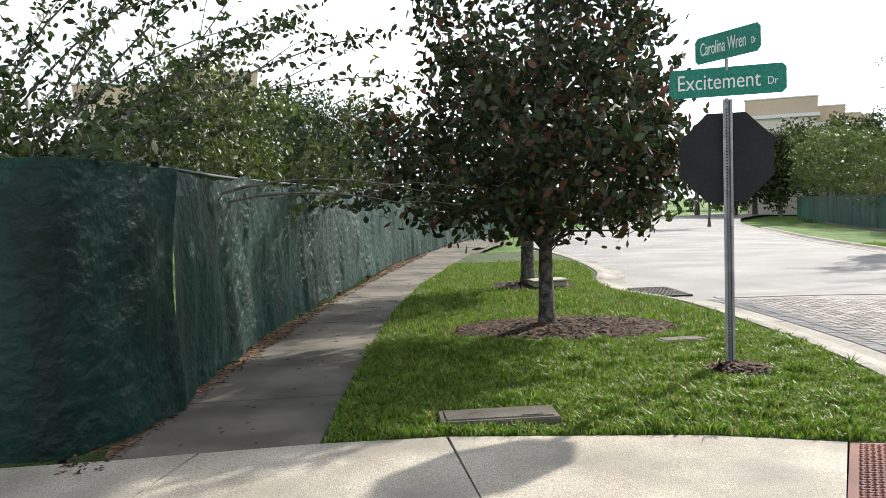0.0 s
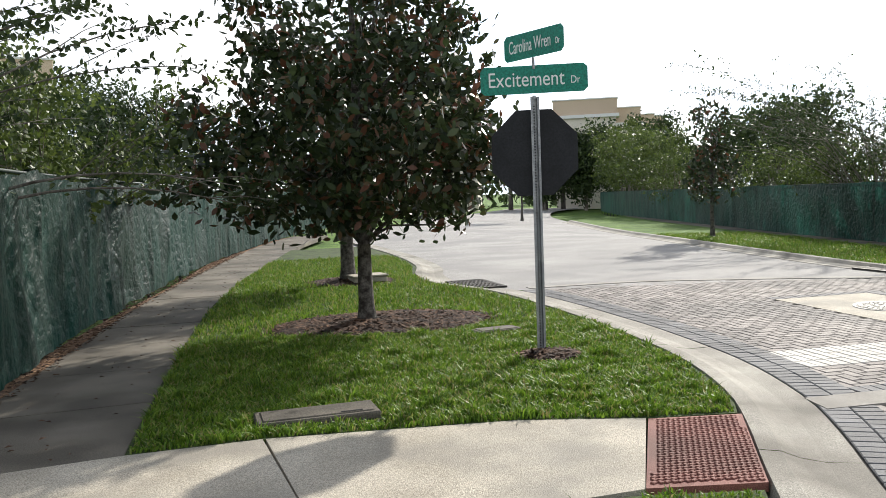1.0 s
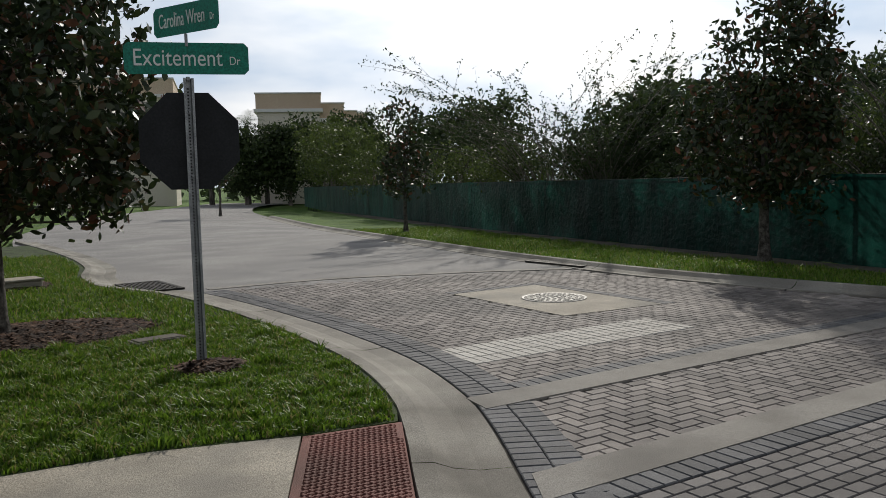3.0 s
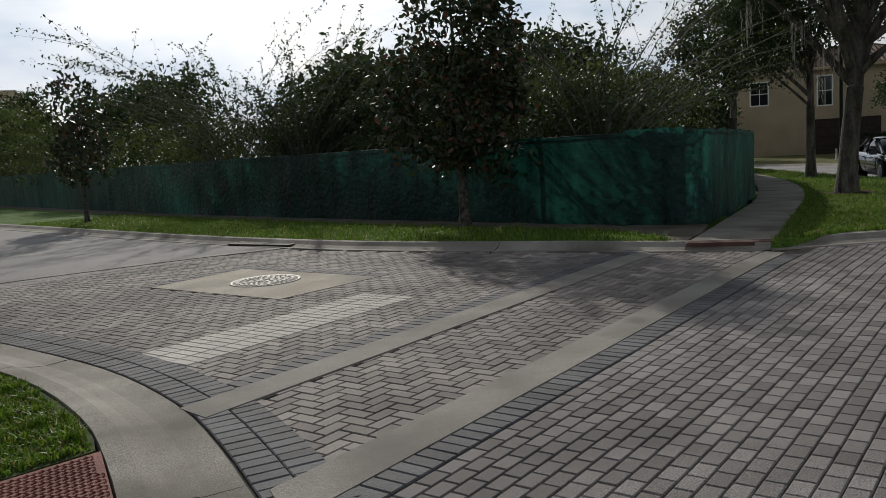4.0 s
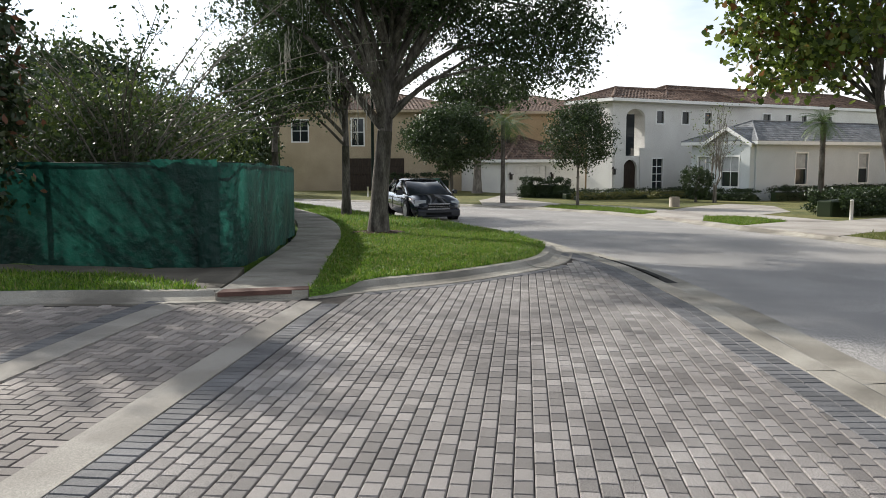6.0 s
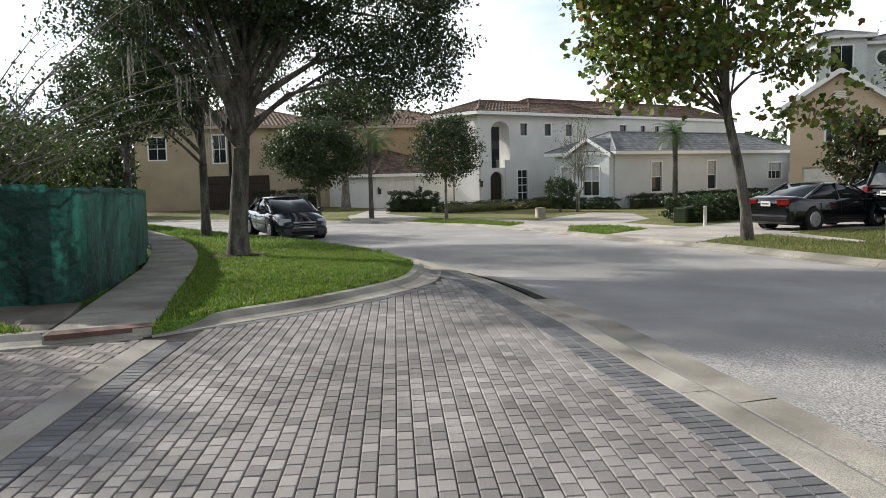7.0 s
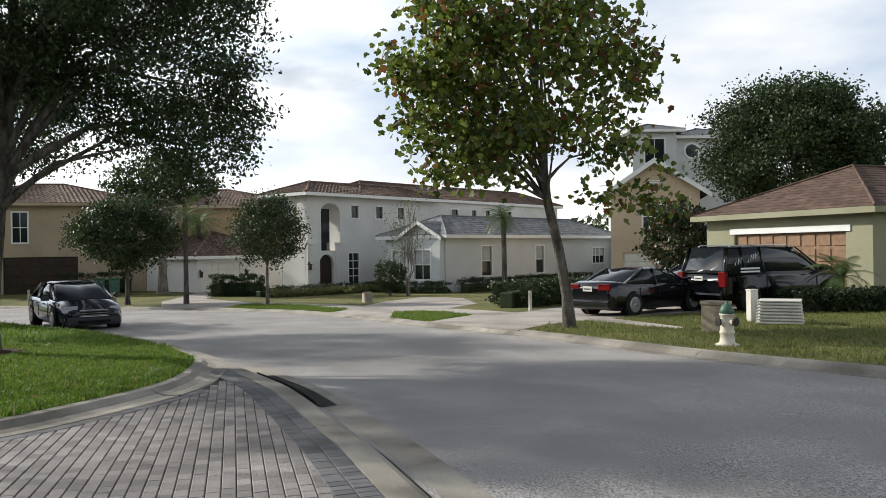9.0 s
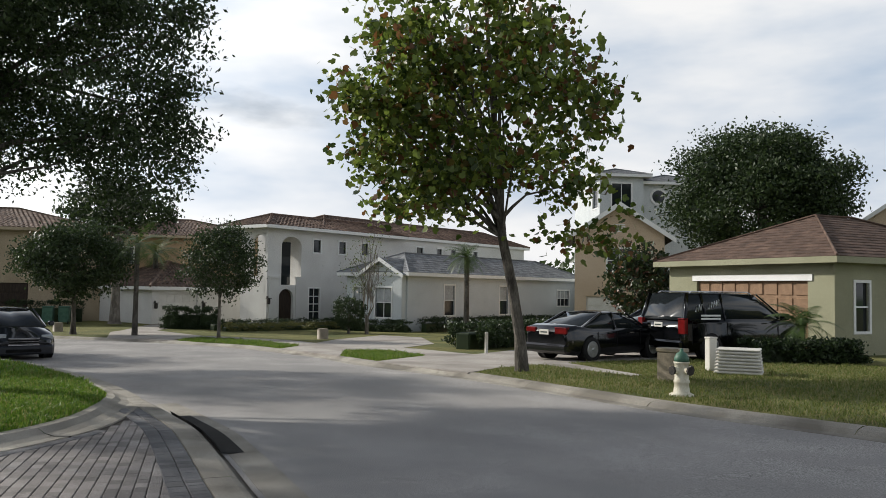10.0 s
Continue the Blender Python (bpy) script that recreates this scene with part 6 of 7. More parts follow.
part("lid", box(-0.32, 0.32, -0.24, 0.24, 0.12, 0.15, 0.01), M["concrete"], vb3)


def grate(label, cx, cy, w, d, turn, z=0.0, bars=12):
    g = tagged(empty("drain_grate", pose(cx, cy, H(cx) + z, 0, 0, turn)), label, "drain")
    part("pit", box(-w / 2, w / 2, -d / 2, d / 2, -0.03, 0.006), M["dark_hole"], g)
    bm = bmesh.new()
    for a in ((-w / 2, w / 2, -d / 2, -d / 2 + 0.05), (-w / 2, w / 2, d / 2 - 0.05, d / 2), (-w / 2, -w / 2 + 0.05, -d / 2 + .05, d / 2 - .05), (w / 2 - 0.05, w / 2, -d / 2 + .05, d / 2 - .05)):
        add_box(bm, *a, -0.01, 0.03)
    part("frame", bm, M["iron"], g)
    for k in range(1, bars):
        x = -w / 2 + w * k / bars
        part("bar", box(x - 0.014, x + 0.014, -d / 2 + .05, d / 2 - .05, 0.008, 0.026), M["iron"], g)
    part("cross_bar", box(-w / 2 + .05, w / 2 - .05, -0.02, 0.02, 0.008, 0.0275), M["iron"], g)
    return g


grate("black iron road drain grate beside the kerb", 3.66, 13.5, 0.68, 1.25, 4)
grate("dark kerb drain grate on the far side", 10.42, 11.7, 0.6, 1.4, 4, 0.012)
inl = tagged(empty("kerb_inlet"), "long dark slot of a kerb inlet by the paving", "drain")
il = [p for p in KERB_B if 13.7 < p[0] < 16.9]
bm = bmesh.new()
add_profile(bm, il, [(0.17, -0.017), (0.205, -0.088), (0.46, -0.091)])
part("slot", bm, M["dark_hole"], inl)

MHX, MHY = 7.55, 8.58
slab("manhole_slab", [(6.76, 9.72), (6.74, 7.46), (8.19, 7.34), (8.18, 9.74)], 0.005, M["concrete"], "square concrete slab round the manhole", "slab")
mh = tagged(empty("manhole_cover", Matrix.Translation((MHX, MHY, 0.005))), "pale round patterned manhole cover set in concrete", "manhole cover")
bm = bmesh.new()
add_lathe(bm, [(0.42, -0.02), (0.42, 0.008), (0.40, 0.008), (0.39, 0.003)], 40)
part("ring", bm, M["cover"], mh)
bm = bmesh.new()
add_lathe(bm, [(0.385, -0.02), (0.385, 0.006)], 40)
part("plate", bm, M["iron"], mh, "dark plate under the raised pattern")
bm = bmesh.new()
for rr, n in ((0.33, 30), (0.25, 22), (0.17, 14), (0.08, 7)):
    for k in range(n):
        a = 2 * math.pi * k / n
        add_box(bm, -0.017, 0.017, -0.022, 0.022, 0.004, 0.012, 0, Matrix.Rotation(a, 4, 'Z') @ Matrix.Translation((0, rr, 0)))
part("raised_pattern", bm, M["cover"], mh)["kind"] = "stuff"

# mulch ring, wood chips and scattered leaves
def mulch_ring(cx, cy, rx, ry, n, seed, label, z=0.045):
    rng = random.Random(seed)
    bm = bmesh.new()
    c = bm.verts.new((cx, cy, H(cx) + z + 0.07))
    rings = []
    for f_, hh in ((0.5, 0.06), (0.85, 0.035), (1.0, -0.01)):
        rings.append([bm.verts.new((cx + rx * f_ * (1 + .16 * noise.noise((math.cos(k * .314) * 2, math.sin(k * .314) * 2, seed))) * math.cos(k * .314159), cy + ry * f_ * (1 + .16 * noise.noise((math.cos(k * .314) * 2, math.sin(k * .314) * 2, seed))) * math.sin(k * .314159), H(cx) + z + hh)) for k in range(20)])
    for k in range(20):
        bm.faces.new((c, rings[0][k], rings[0][(k + 1) % 20]))
        for a, b in zip(rings, rings[1:]):
            bm.faces.new((a[k], b[k], b[(k + 1) % 20], a[(k + 1) % 20]))
    root = tagged(mesh_object("mulch_bed", bm, M["mulch"]), label, "mulch", kind="stuff")
    verts, faces = [], []
    for _ in range(n):
        r, a = math.sqrt(rng.random()) * 1.04, rng.uniform(0, 6.283)
        x, y = cx + rx * r * math.cos(a), cy + ry * r * math.sin(a)
        zz = H(cx) + z + 0.068 * (1 - r * r) + rng.uniform(0.0, 0.02)
        L, w, t = rng.uniform(.015, .05), rng.uniform(.006, .016), rng.uniform(0, 6.28)
        e = rng.uniform(-.4, .4)
        dx, dy = math.cos(t), math.sin(t)
        i = len(verts)
        verts += [(x - dx * L - dy * w, y - dy * L + dx * w, zz - e * L), (x - dx * L + dy * w, y - dy * L - dx * w, zz - e * L), (x + dx * L + dy * w, y + dy * L - dx * w, zz + e * L), (x + dx * L - dy * w, y + dy * L + dx * w, zz + e * L)]
        faces.append((i, i + 1, i + 2, i + 3))
    bulk("wood_chips", verts, faces, M["chip"], root)
    return root


mulch_ring(1.55, 9.75, 1.35, 0.95, 5200, 61, "dark bark mulch ring under the magnolia")
mulch_ring(1.7, 14.7, 0.8, 0.8, 1200, 62, "mulch ring under the second tree")
mulch_ring(2.66, 7.15, 0.42, 0.3, 700, 63, "bare dry patch at the foot of the sign post", 0.03)
mulch_ring(20.45, 4.6, 0.75, 0.75, 700, 64, "bare mulch round the oak trunk", 0.08)
rng = random.Random(77)
verts, faces = [], []
wl_s = resample(walk_l, 60)
for k in range(2600):
    i = rng.randrange(len(wl_s) - 20)
    x, y = wl_s[i]
    x += rng.uniform(-0.22, 0.1) if rng.random() < .93 else rng.uniform(0, 1.2)
    y += rng.uniform(-.3, .3)
    z = 0.045 + rng.uniform(0, .015)
    L, t = rng.uniform(.012, .035), rng.uniform(0, 6.28)
    dx, dy = math.cos(t) * L, math.sin(t) * L
    j = len(verts)
    verts += [(x - dx, y - dy, z), (x + dy * .5, y - dx * .5, z + .006), (x + dx, y + dy, z), (x - dy * .5, y + dx * .5, z + .008)]
    faces.append((j, j + 1, j + 2, j + 3))
tagged(bulk("fallen_leaves", verts, faces, M["chip"]), "dry fallen leaves along the fence foot", "leaves", kind="stuff")

# ---- cars ----
def car_paint(name, c, rough=0.16):
    m, n, l, b = material(name, rough, 0.25, 0.5)
    tc = n.new("ShaderNodeTexCoord")
    ns = n.new("ShaderNodeTexNoise")
    ns.inputs["Scale"].default_value = 3.0
    l.new(tc.outputs["Object"], ns.inputs["Vector"])
    r = n.new("ShaderNodeValToRGB")
    r.color_ramp.elements[0].color, r.color_ramp.elements[1].color = col([q * 0.85 for q in c]), col([q * 1.15 for q in c])
    l.new(ns.outputs["Fac"], r.inputs["Fac"])
    l.new(r.outputs["Color"], b.inputs["Base Color"])
    b.inputs["Coat Weight"].default_value = 0.6
    b.inputs["Coat Roughness"].default_value = 0.05
    return m


M["paint_black"] = car_paint("black_car_paint", (0.004, 0.0045, 0.006))
M["paint_navy"] = car_paint("dark_blue_car_paint", (0.012, 0.016, 0.028))
M["paint_grey"] = car_paint("dark_grey_car_paint", (0.02, 0.024, 0.032))
M["tyre"] = surface("tyre_rubber", (0.012, 0.012, 0.012), (0.022, 0.022, 0.022), 9, 90, 0.85, 0.2)
M["rim"] = surface("silver_rim", (0.45, 0.45, 0.46), (0.58, 0.58, 0.6), 6, 90, 0.3, 0.05, metal=0.9)
M["chrome"] = surface("chrome", (0.6, 0.6, 0.62), (0.7, 0.7, 0.72), 6, 90, 0.12, 0, metal=1.0)
M["red_lens"] = surface("red_lamp_lens", (0.13, 0.008, 0.008), (0.18, 0.012, 0.012), 6, 90, 0.15, 0)
M["clear_lens"] = surface("clear_lamp_lens", (0.5, 0.52, 0.54), (0.62, 0.64, 0.66), 6, 90, 0.1, 0, metal=0.3)


def loft(sections, close=True):
    """Sections of points, each mirrored left to right, joined into a shell. A section: (x, [(half width, z), ...]) from the bottom centre up to the top centre."""
    bm = bmesh.new()
    rows = []
    for x, pts in sections:
        ring = [bm.verts.new((x, -y, z)) for y, z in pts] + [bm.verts.new((x, y, z)) for y, z in reversed(pts)]
        rows.append(ring)
    n = len(rows[0])
    for a, b in zip(rows, rows[1:]):
        for k in range(n):
            f = bm.faces.new((a[k], b[k], b[(k + 1) % n], a[(k + 1) % n]))
            f.smooth = True
    if close:
        bm.faces.new(rows[0])
        bm.faces.new(rows[-1][::-1])
    bmesh.ops.recalc_face_normals(bm, faces=bm.faces)
    return bm


def wheel(parent, x, y, r, side, spokes=10, w=0.2):
    bm = bmesh.new()
    prof = [(r * 0.66, -w / 2), (r * 0.95, -w / 2), (r, -w / 2 + 0.03), (r, w / 2 - 0.03), (r * 0.95, w / 2), (r * 0.66, w / 2)]
    add_lathe(bm, prof, 22)
    m = Matrix.Translation((x, y, r)) @ Matrix.Rotation(radians(-90 * side), 4, 'X')
    bmesh.ops.transform(bm, matrix=m, verts=bm.verts)
    wh_ = part("wheel", bm, M["tyre"], parent)
    bm = bmesh.new()
    add_lathe(bm, [(r * 0.62, w / 2 - 0.02), (r * 0.67, w / 2 + 0.004), (r * 0.61, w / 2 + 0.012)], 22)
    for k in range(spokes):
        add_box(bm, -0.013, 0.013, 0.03, r * 0.63, w / 2 + 0.002, w / 2 + 0.018, 0, Matrix.Rotation(2 * math.pi * k / spokes, 4, 'Z'))
    add_lathe(bm, [(0.05, w / 2), (0.045, w / 2 + 0.025), (0.01, w / 2 + 0.03)], 12)
    bmesh.ops.transform(bm, matrix=m, verts=bm.verts)
    part("rim", bm, M["rim"], wh_, "bright spoked rim")


def car(name, label, m, L, W, Ht, paint, belt, hood, boot, ws, rs, roof0, roof1, wheel_r, axle_f, axle_r, kind="sedan", group=""):
    """Local x forward from the tail (0) to the nose (L), z up from the road."""
    root = tagged(empty(name, m), label, "car", group)
    h = W / 2
    g = 0.17 if kind == "sedan" else 0.26

    def sec(x, top, hw, nose=0.0):
        return (x, [(0.0, g + nose), (hw * 0.86, g + nose), (hw * 0.97, g + 0.1 + nose), (hw, g + 0.3), (hw * 0.985, top - 0.16), (hw * 0.93, top - 0.03), (hw * 0.8, top + 0.0), (0.0, top + 0.025)])

    st = [sec(0.0, boot - 0.2, h * 0.78, 0.14), sec(0.06, boot - 0.05, h * 0.9, 0.06), sec(0.35, boot, h * 0.97), sec(rs, belt, h), sec((rs + ws) / 2, belt, h), sec(ws, belt - 0.01, h), sec(L - 0.75, hood + 0.02, h * 0.97), sec(L - 0.25, hood - 0.07, h * 0.9, 0.03), sec(L - 0.05, hood - 0.2, h * 0.78, 0.1), sec(L, hood - 0.28, h * 0.66, 0.14)]
    part("body", loft(st), paint, root)

    def gsec(x, z0, z1, w0, w1):
        return (x, [(0.0, z0 - 0.03), (w0, z0 - 0.03), (w0 * 0.5 + w1 * 0.5, (z0 + z1) / 2 + 0.03), (w1, z1 - 0.05), (w1 * 0.88, z1 - 0.005), (0.0, z1 + 0.02)])
    gs = [gsec(rs - (0.02 if kind == "suv" else 0.5), belt - 0.02, belt + 0.0 if kind == "sedan" else belt + 0.03, h * 0.86, h * 0.80), gsec(roof0, belt - 0.02, Ht - 0.06, h * 0.92, h * 0.72), gsec((roof0 + roof1) / 2, belt - 0.02, Ht - 0.02, h * 0.93, h * 0.73), gsec(roof1, belt - 0.02, Ht - 0.07, h * 0.92, h * 0.71), gsec(ws + 0.55, belt - 0.06, belt - 0.02, h * 0.86, h * 0.8)]
    part("glasshouse", loft(gs), M["glass"], root, "dark tinted windows")
    bm = bmesh.new()
    n = 7
    rows = []
    for k in range(n):
        x = roof0 - 0.02 + (roof1 - roof0 + 0.04) * k / (n - 1)
        zz = Ht - 0.055 + 0.045 * math.sin(math.pi * (0.12 + 0.76 * k / (n - 1)))
        rows.append([bm.verts.new((x, y * h * 0.735, zz - 0.06 * abs(y) ** 3)) for y in (-1, -.8, -.4, 0, .4, .8, 1)])
    for a, b in zip(rows, rows[1:]):
        for k in range(6):
            f = bm.faces.new((a[k], b[k], b[k + 1], a[k + 1]))
            f.smooth = True
    bmesh.ops.solidify(bm, geom=bm.faces[:], thickness=0.035)
    part("roof_panel", bm, paint, root)
    for s in (-1, 1):
        mid = (roof0 + roof1) / 2 - 0.1
        posts = [((ws + 0.5, s * h * 0.88, belt - 0.03), (roof1, s * h * 0.745, Ht - 0.06), 0.026), ((rs - (0.0 if kind == "suv" else 0.45), s * h * 0.86, belt - 0.01), (roof0, s * h * 0.745, Ht - 0.06), 0.04 if kind == "sedan" else 0.06), ((mid, s * h * 0.945, belt - 0.02), (mid, s * h * 0.75, Ht - 0.05), 0.03)]
        if kind == "suv":
            posts.append(((roof0 + 0.55, s * h * 0.945, belt - 0.02), (roof0 + 0.5, s * h * 0.75, Ht - 0.05), 0.04))
        for p0, p1, pr in posts:
            part("pillar", tube([p0, p1], pr, 6), paint, root)
        bm = bmesh.new()
        add_box(bm, ws + 0.18, ws + 0.32, s * (h + 0.02), s * (h + 0.17), belt - 0.02, belt + 0.11, 0.025)
        part("mirror", bm, paint, root)
        for x in (rs + 0.15, mid + 0.05, ws + 0.1):
            part("door_seam", box(x - 0.006, x + 0.006, s * (h * 0.99), s * (h * 1.004), g + 0.2, belt - 0.1), M["dark_hole"], root)
        for x in (mid - 0.35, ws - 0.55) if kind != "coupe" else (mid - .3,):
            part("door_handle", box(x, x + 0.16, min(s * h * 0.99, s * (h + 0.02)), max(s * h * 0.99, s * (h + 0.02)), belt - 0.16, belt - 0.13, 0.006), paint, root)
        for ax in (axle_f, axle_r):
            bm = bmesh.new()
            add_tube(bm, [(ax, s * (h - 0.25), wheel_r + 0.01), (ax, s * (h - 0.012), wheel_r + 0.01)], wheel_r + 0.045, 24)
            part("wheel_arch", bm, M["dark_hole"], root)
            wheel(root, ax, s * (h - 0.085), wheel_r, s, 14 if kind == "sedan" else 6)
        bm = bmesh.new()
        add_box(bm, -0.015, 0.09, s * h * 0.42, s * h * 0.84, boot - 0.22, boot - 0.08, 0.02) if kind == "sedan" else add_box(bm, 0.0, 0.12, s * h * 0.74, s * h * 0.95, belt - 0.42, belt - 0.02, 0.02)
        part("tail_lamp", bm, M["red_lens"], root, "red tail lamp")
        bm = bmesh.new()
        add_box(bm, L - 0.32, L - 0.08, s * h * 0.5, s * h * 0.84, hood - 0.24, hood - 0.11, 0.035)
        part("headlamp", bm, M["clear_lens"], root, "clear headlamp")
    part("rear_bumper", box(-0.06, 0.2, -h * 0.88, h * 0.88, g + 0.06, g + 0.3, 0.05), paint, root)
    part("front_bumper", box(L - 0.2, L + 0.03, -h * 0.84, h * 0.84, g + 0.0, g + 0.26, 0.05), paint, root)
    part("bumper_intake", box(L - 0.05, L + 0.036, -h * 0.5, h * 0.5, g + 0.05, g + 0.16, 0.02), M["dark_hole"], root)
    bm = bmesh.new()
    add_box(bm, L - 0.08, L + 0.015, -h * 0.42, h * 0.42, hood - 0.36, hood - 0.2, 0.03)
    gr = part("grille", bm, M["dark_hole"], root, "dark grille")
    bm = bmesh.new()
    for z in (hood - 0.37, hood - 0.195):
        add_box(bm, L - 0.05, L + 0.022, -h * 0.43, h * 0.43, z - 0.012, z + 0.012, 0.004)
    for k in (-0.1, 0, 0.1):
        add_box(bm, L - 0.02, L + 0.018, -h * 0.4, h * 0.4, hood - 0.283 + k * .6, hood - 0.275 + k * .6)
    part("chrome_bar", bm, M["chrome"], gr, "chrome grille bars")
    pl = part("plate", box(-0.075, -0.058, -0.17, 0.17, (boot if kind == "sedan" else belt) - 0.27, (boot if kind == "sedan" else belt) - 0.13, 0.004), M["box_white"], root, "pale blank plate")
    part("plate_bar", box(-0.078, -0.0755, -0.12, 0.12, (boot if kind == "sedan" else belt) - 0.22, (boot if kind == "sedan" else belt) - 0.185), M["post_paint"], pl)
    return root


def car_pose(x, y, dx, dy, z):
    return Matrix.Translation((x, y, z)) @ Matrix.Rotation(math.atan2(dy, dx), 4, 'Z')


# parked by the kerb, nose towards the crossing
d = Vector((-0.92, -0.39)).normalized()
car("sedan_car", "dark grey saloon parked at the kerb under the oaks", car_pose(29.4 - d.x * 4.7, 4.2 - d.y * 4.7, d.x, d.y, H(31.0) - 0.10), 4.75, 1.80, 1.40, M["paint_grey"], 0.90, 0.80, 0.94, 3.15, 1.0, 1.45, 2.65, 0.33, 3.85, 1.05, group="parked cars")
car("coupe_car", "low black coupe with silver rims on the drive", car_pose(25.75, -9.3, 0.392, -0.92, H(26.5) + 0.006), 4.45, 1.75, 1.36, M["paint_black"], 0.90, 0.84, 0.98, 2.9, 1.0, 1.5, 2.55, 0.33, 3.6, 0.9, group="parked cars")
car("sedan_car", "dark saloon mostly hidden behind the coupe", car_pose(29.2, -13.5, 0.1, -0.99, H(29.2) + 0.006), 3.8, 1.72, 1.42, M["paint_navy"], 0.93, 0.86, 1.0, 2.5, 0.85, 1.2, 2.1, 0.31, 3.05, 0.75, group="parked cars")
suv = car("suv_car", "tall black sport utility car on the drive with white window lettering", car_pose(25.9, -12.9, 0.2, -0.98, H(26.2) + 0.006), 5.1, 1.98, 1.93, M["paint_black"], 1.18, 1.10, 1.12, 3.6, 0.12, 0.3, 3.05, 0.39, 4.15, 1.0, "suv", group="parked cars")
bm = bmesh.new()
for x0, z0, n, sx in ((0.42, 1.36, 3, 0.1), (0.92, 1.44, 5, 0.09)):
    pts = [(x0 + k * sx * 0.5, -0.955 + 0.012 * (k % 2), z0 + k * 0.012 + (0.16 if k % 2 else 0.0)) for k in range(n * 2)]
    add_tube(bm, pts, 0.018, 5)
for z in (1.26, 1.17):
    add_box(bm, 0.6, 1.35, -0.985, -0.972, z - 0.025, z + 0.025)
part("window_decal", bm, M["white_letter"], suv, "white decal on the dark side window")
for s in (-1, 1):
    part("roof_rail", tube([(0.5, s * 0.62, 1.88), (0.6, s * 0.62, 1.93), (2.8, s * 0.62, 1.93), (2.95, s * 0.62, 1.87)], 0.018, 6), M["chrome"], suv)

# ---- apartment blocks far behind the fences ----
M["apt_cream"] = surface("cream_render", (0.66, 0.61, 0.53), (0.72, 0.67, 0.59), 0.3, 40, 0.9, 0.3)
M["apt_orange"] = surface("terracotta_render", (0.58, 0.45, 0.34), (0.64, 0.51, 0.39), 0.3, 40, 0.9, 0.3)


def apartment(label, origin, direction, w, d, h, bays, low=0.0):
    a = tagged(empty("apartment_block", Matrix.Translation(origin)), label, "building")
    m = a.matrix_world.inverted() @ frame_at(origin, direction)
    holes = [b for b in bays]
    fm, rm, lm = house_box(a, m, w, d, h, M["apt_cream"], front=holes, thick=0.4)
    o = part("parapet", box(-0.15, w + 0.15, -0.15, d + 0.15, h, h + 1.5), M["apt_orange"], a)
    o.data.transform(m)
    o = part("cornice", box(-0.35, w + 0.35, -0.35, d + 0.35, h - 0.35, h - 0.02), M["trim"], a)
    o.data.transform(m)
    o = part("coping", box(-0.25, w + 0.25, -0.25, d + 0.25, h + 1.5, h + 1.62), M["trim"], a)
    o.data.transform(m)
    for x0, x1, z0, z1 in holes:
        o = part("recess", box(x0 - .1, x1 + .1, 1.3, 1.4, z0 - .1, z1 + .1), M["apt_cream"], a)
        o.data.transform(m)
        wd = window(a, m @ Matrix.Translation((0, 1.18, 0)), x0 + (x1 - x0) * .2, x0 + (x1 - x0) * .75, z0 + 0.1, z1 - 0.5, (1, 0))
        bm = bmesh.new()
        add_box(bm, x0, x1, 0.1, 0.16, z0 + 0.95, z0 + 1.02)
        k = x0 + .1
        while k < x1:
            add_box(bm, k - .02, k + .02, 0.11, 0.15, z0, z0 + .95)
            k += 0.22
        o = part("balcony_rail", bm, M["trim"], a)
        o.data.transform(m)
    return a


apartment("cream apartment block with terracotta parapet and balconies", (-17.7, 56.4, 0), (0.97, 0.24), 5.3, 12, 9.5, [(2.3, 4.6, 5.9, 8.6), (2.3, 4.6, 2.6, 5.2)])
apartment("cream apartment wing with white balcony rails", (-23.9, 55.0, 0), (0.97, 0.24), 6.0, 10, 8.6, [(2.6, 5.6, 2.4, 4.9), (2.6, 5.6, 5.6, 8.1)])
lb = tagged(empty("low_building", Matrix.Translation((-10, 44, 0))), "low white building with a dark hipped roof", "building")
lm_ = lb.matrix_world.inverted() @ frame_at((-17.4, 39.4, 0), (0.98, 0.2))
house_box(lb, lm_, 14, 8, 3.6, M["stucco_white"])
hip_roof(lb, lm_, 0, 14, 0, 8, 3.65, 1.4, 0.5, M["shingle_dark"])
for k, (x, y, w, h) in enumerate(((30.3, 81.2, 6.2, 10.1), (36.6, 80.6, 2.6, 9.25), (39.1, 80.4, 1.6, 8.5), (40.8, 80.2, 1.1, 8.3))):
    apartment("pale apartment block with flat parapet roof beyond the trees", (x, y, 0), (0.9, -0.4), w, 9, h - 1.0, [(w * .55, w * .85, 4.6, 6.4)] if w > 3 else [])
apartment("pale apartment block half hidden by palms", (10.5, 89, 0), (0.95, -0.3), 13, 10, 10.7, [(1.5, 4.5, 6.6, 9.2), (7, 10, 6.6, 9.2)])
sh = tagged(empty("site_house", Matrix.Translation((32, 26, 0))), "low grey-roofed house hidden behind the shrubs", "house")
sm_ = sh.matrix_world.inverted() @ frame_at((26, 28, -0.3), (0.6, -0.8))
house_box(sh, sm_, 16, 10, 3.6, M["stucco_tan"])
hip_roof(sh, sm_, 0, 16, 0, 10, 3.65, 2.2, 0.6, M["shingle_grey"])

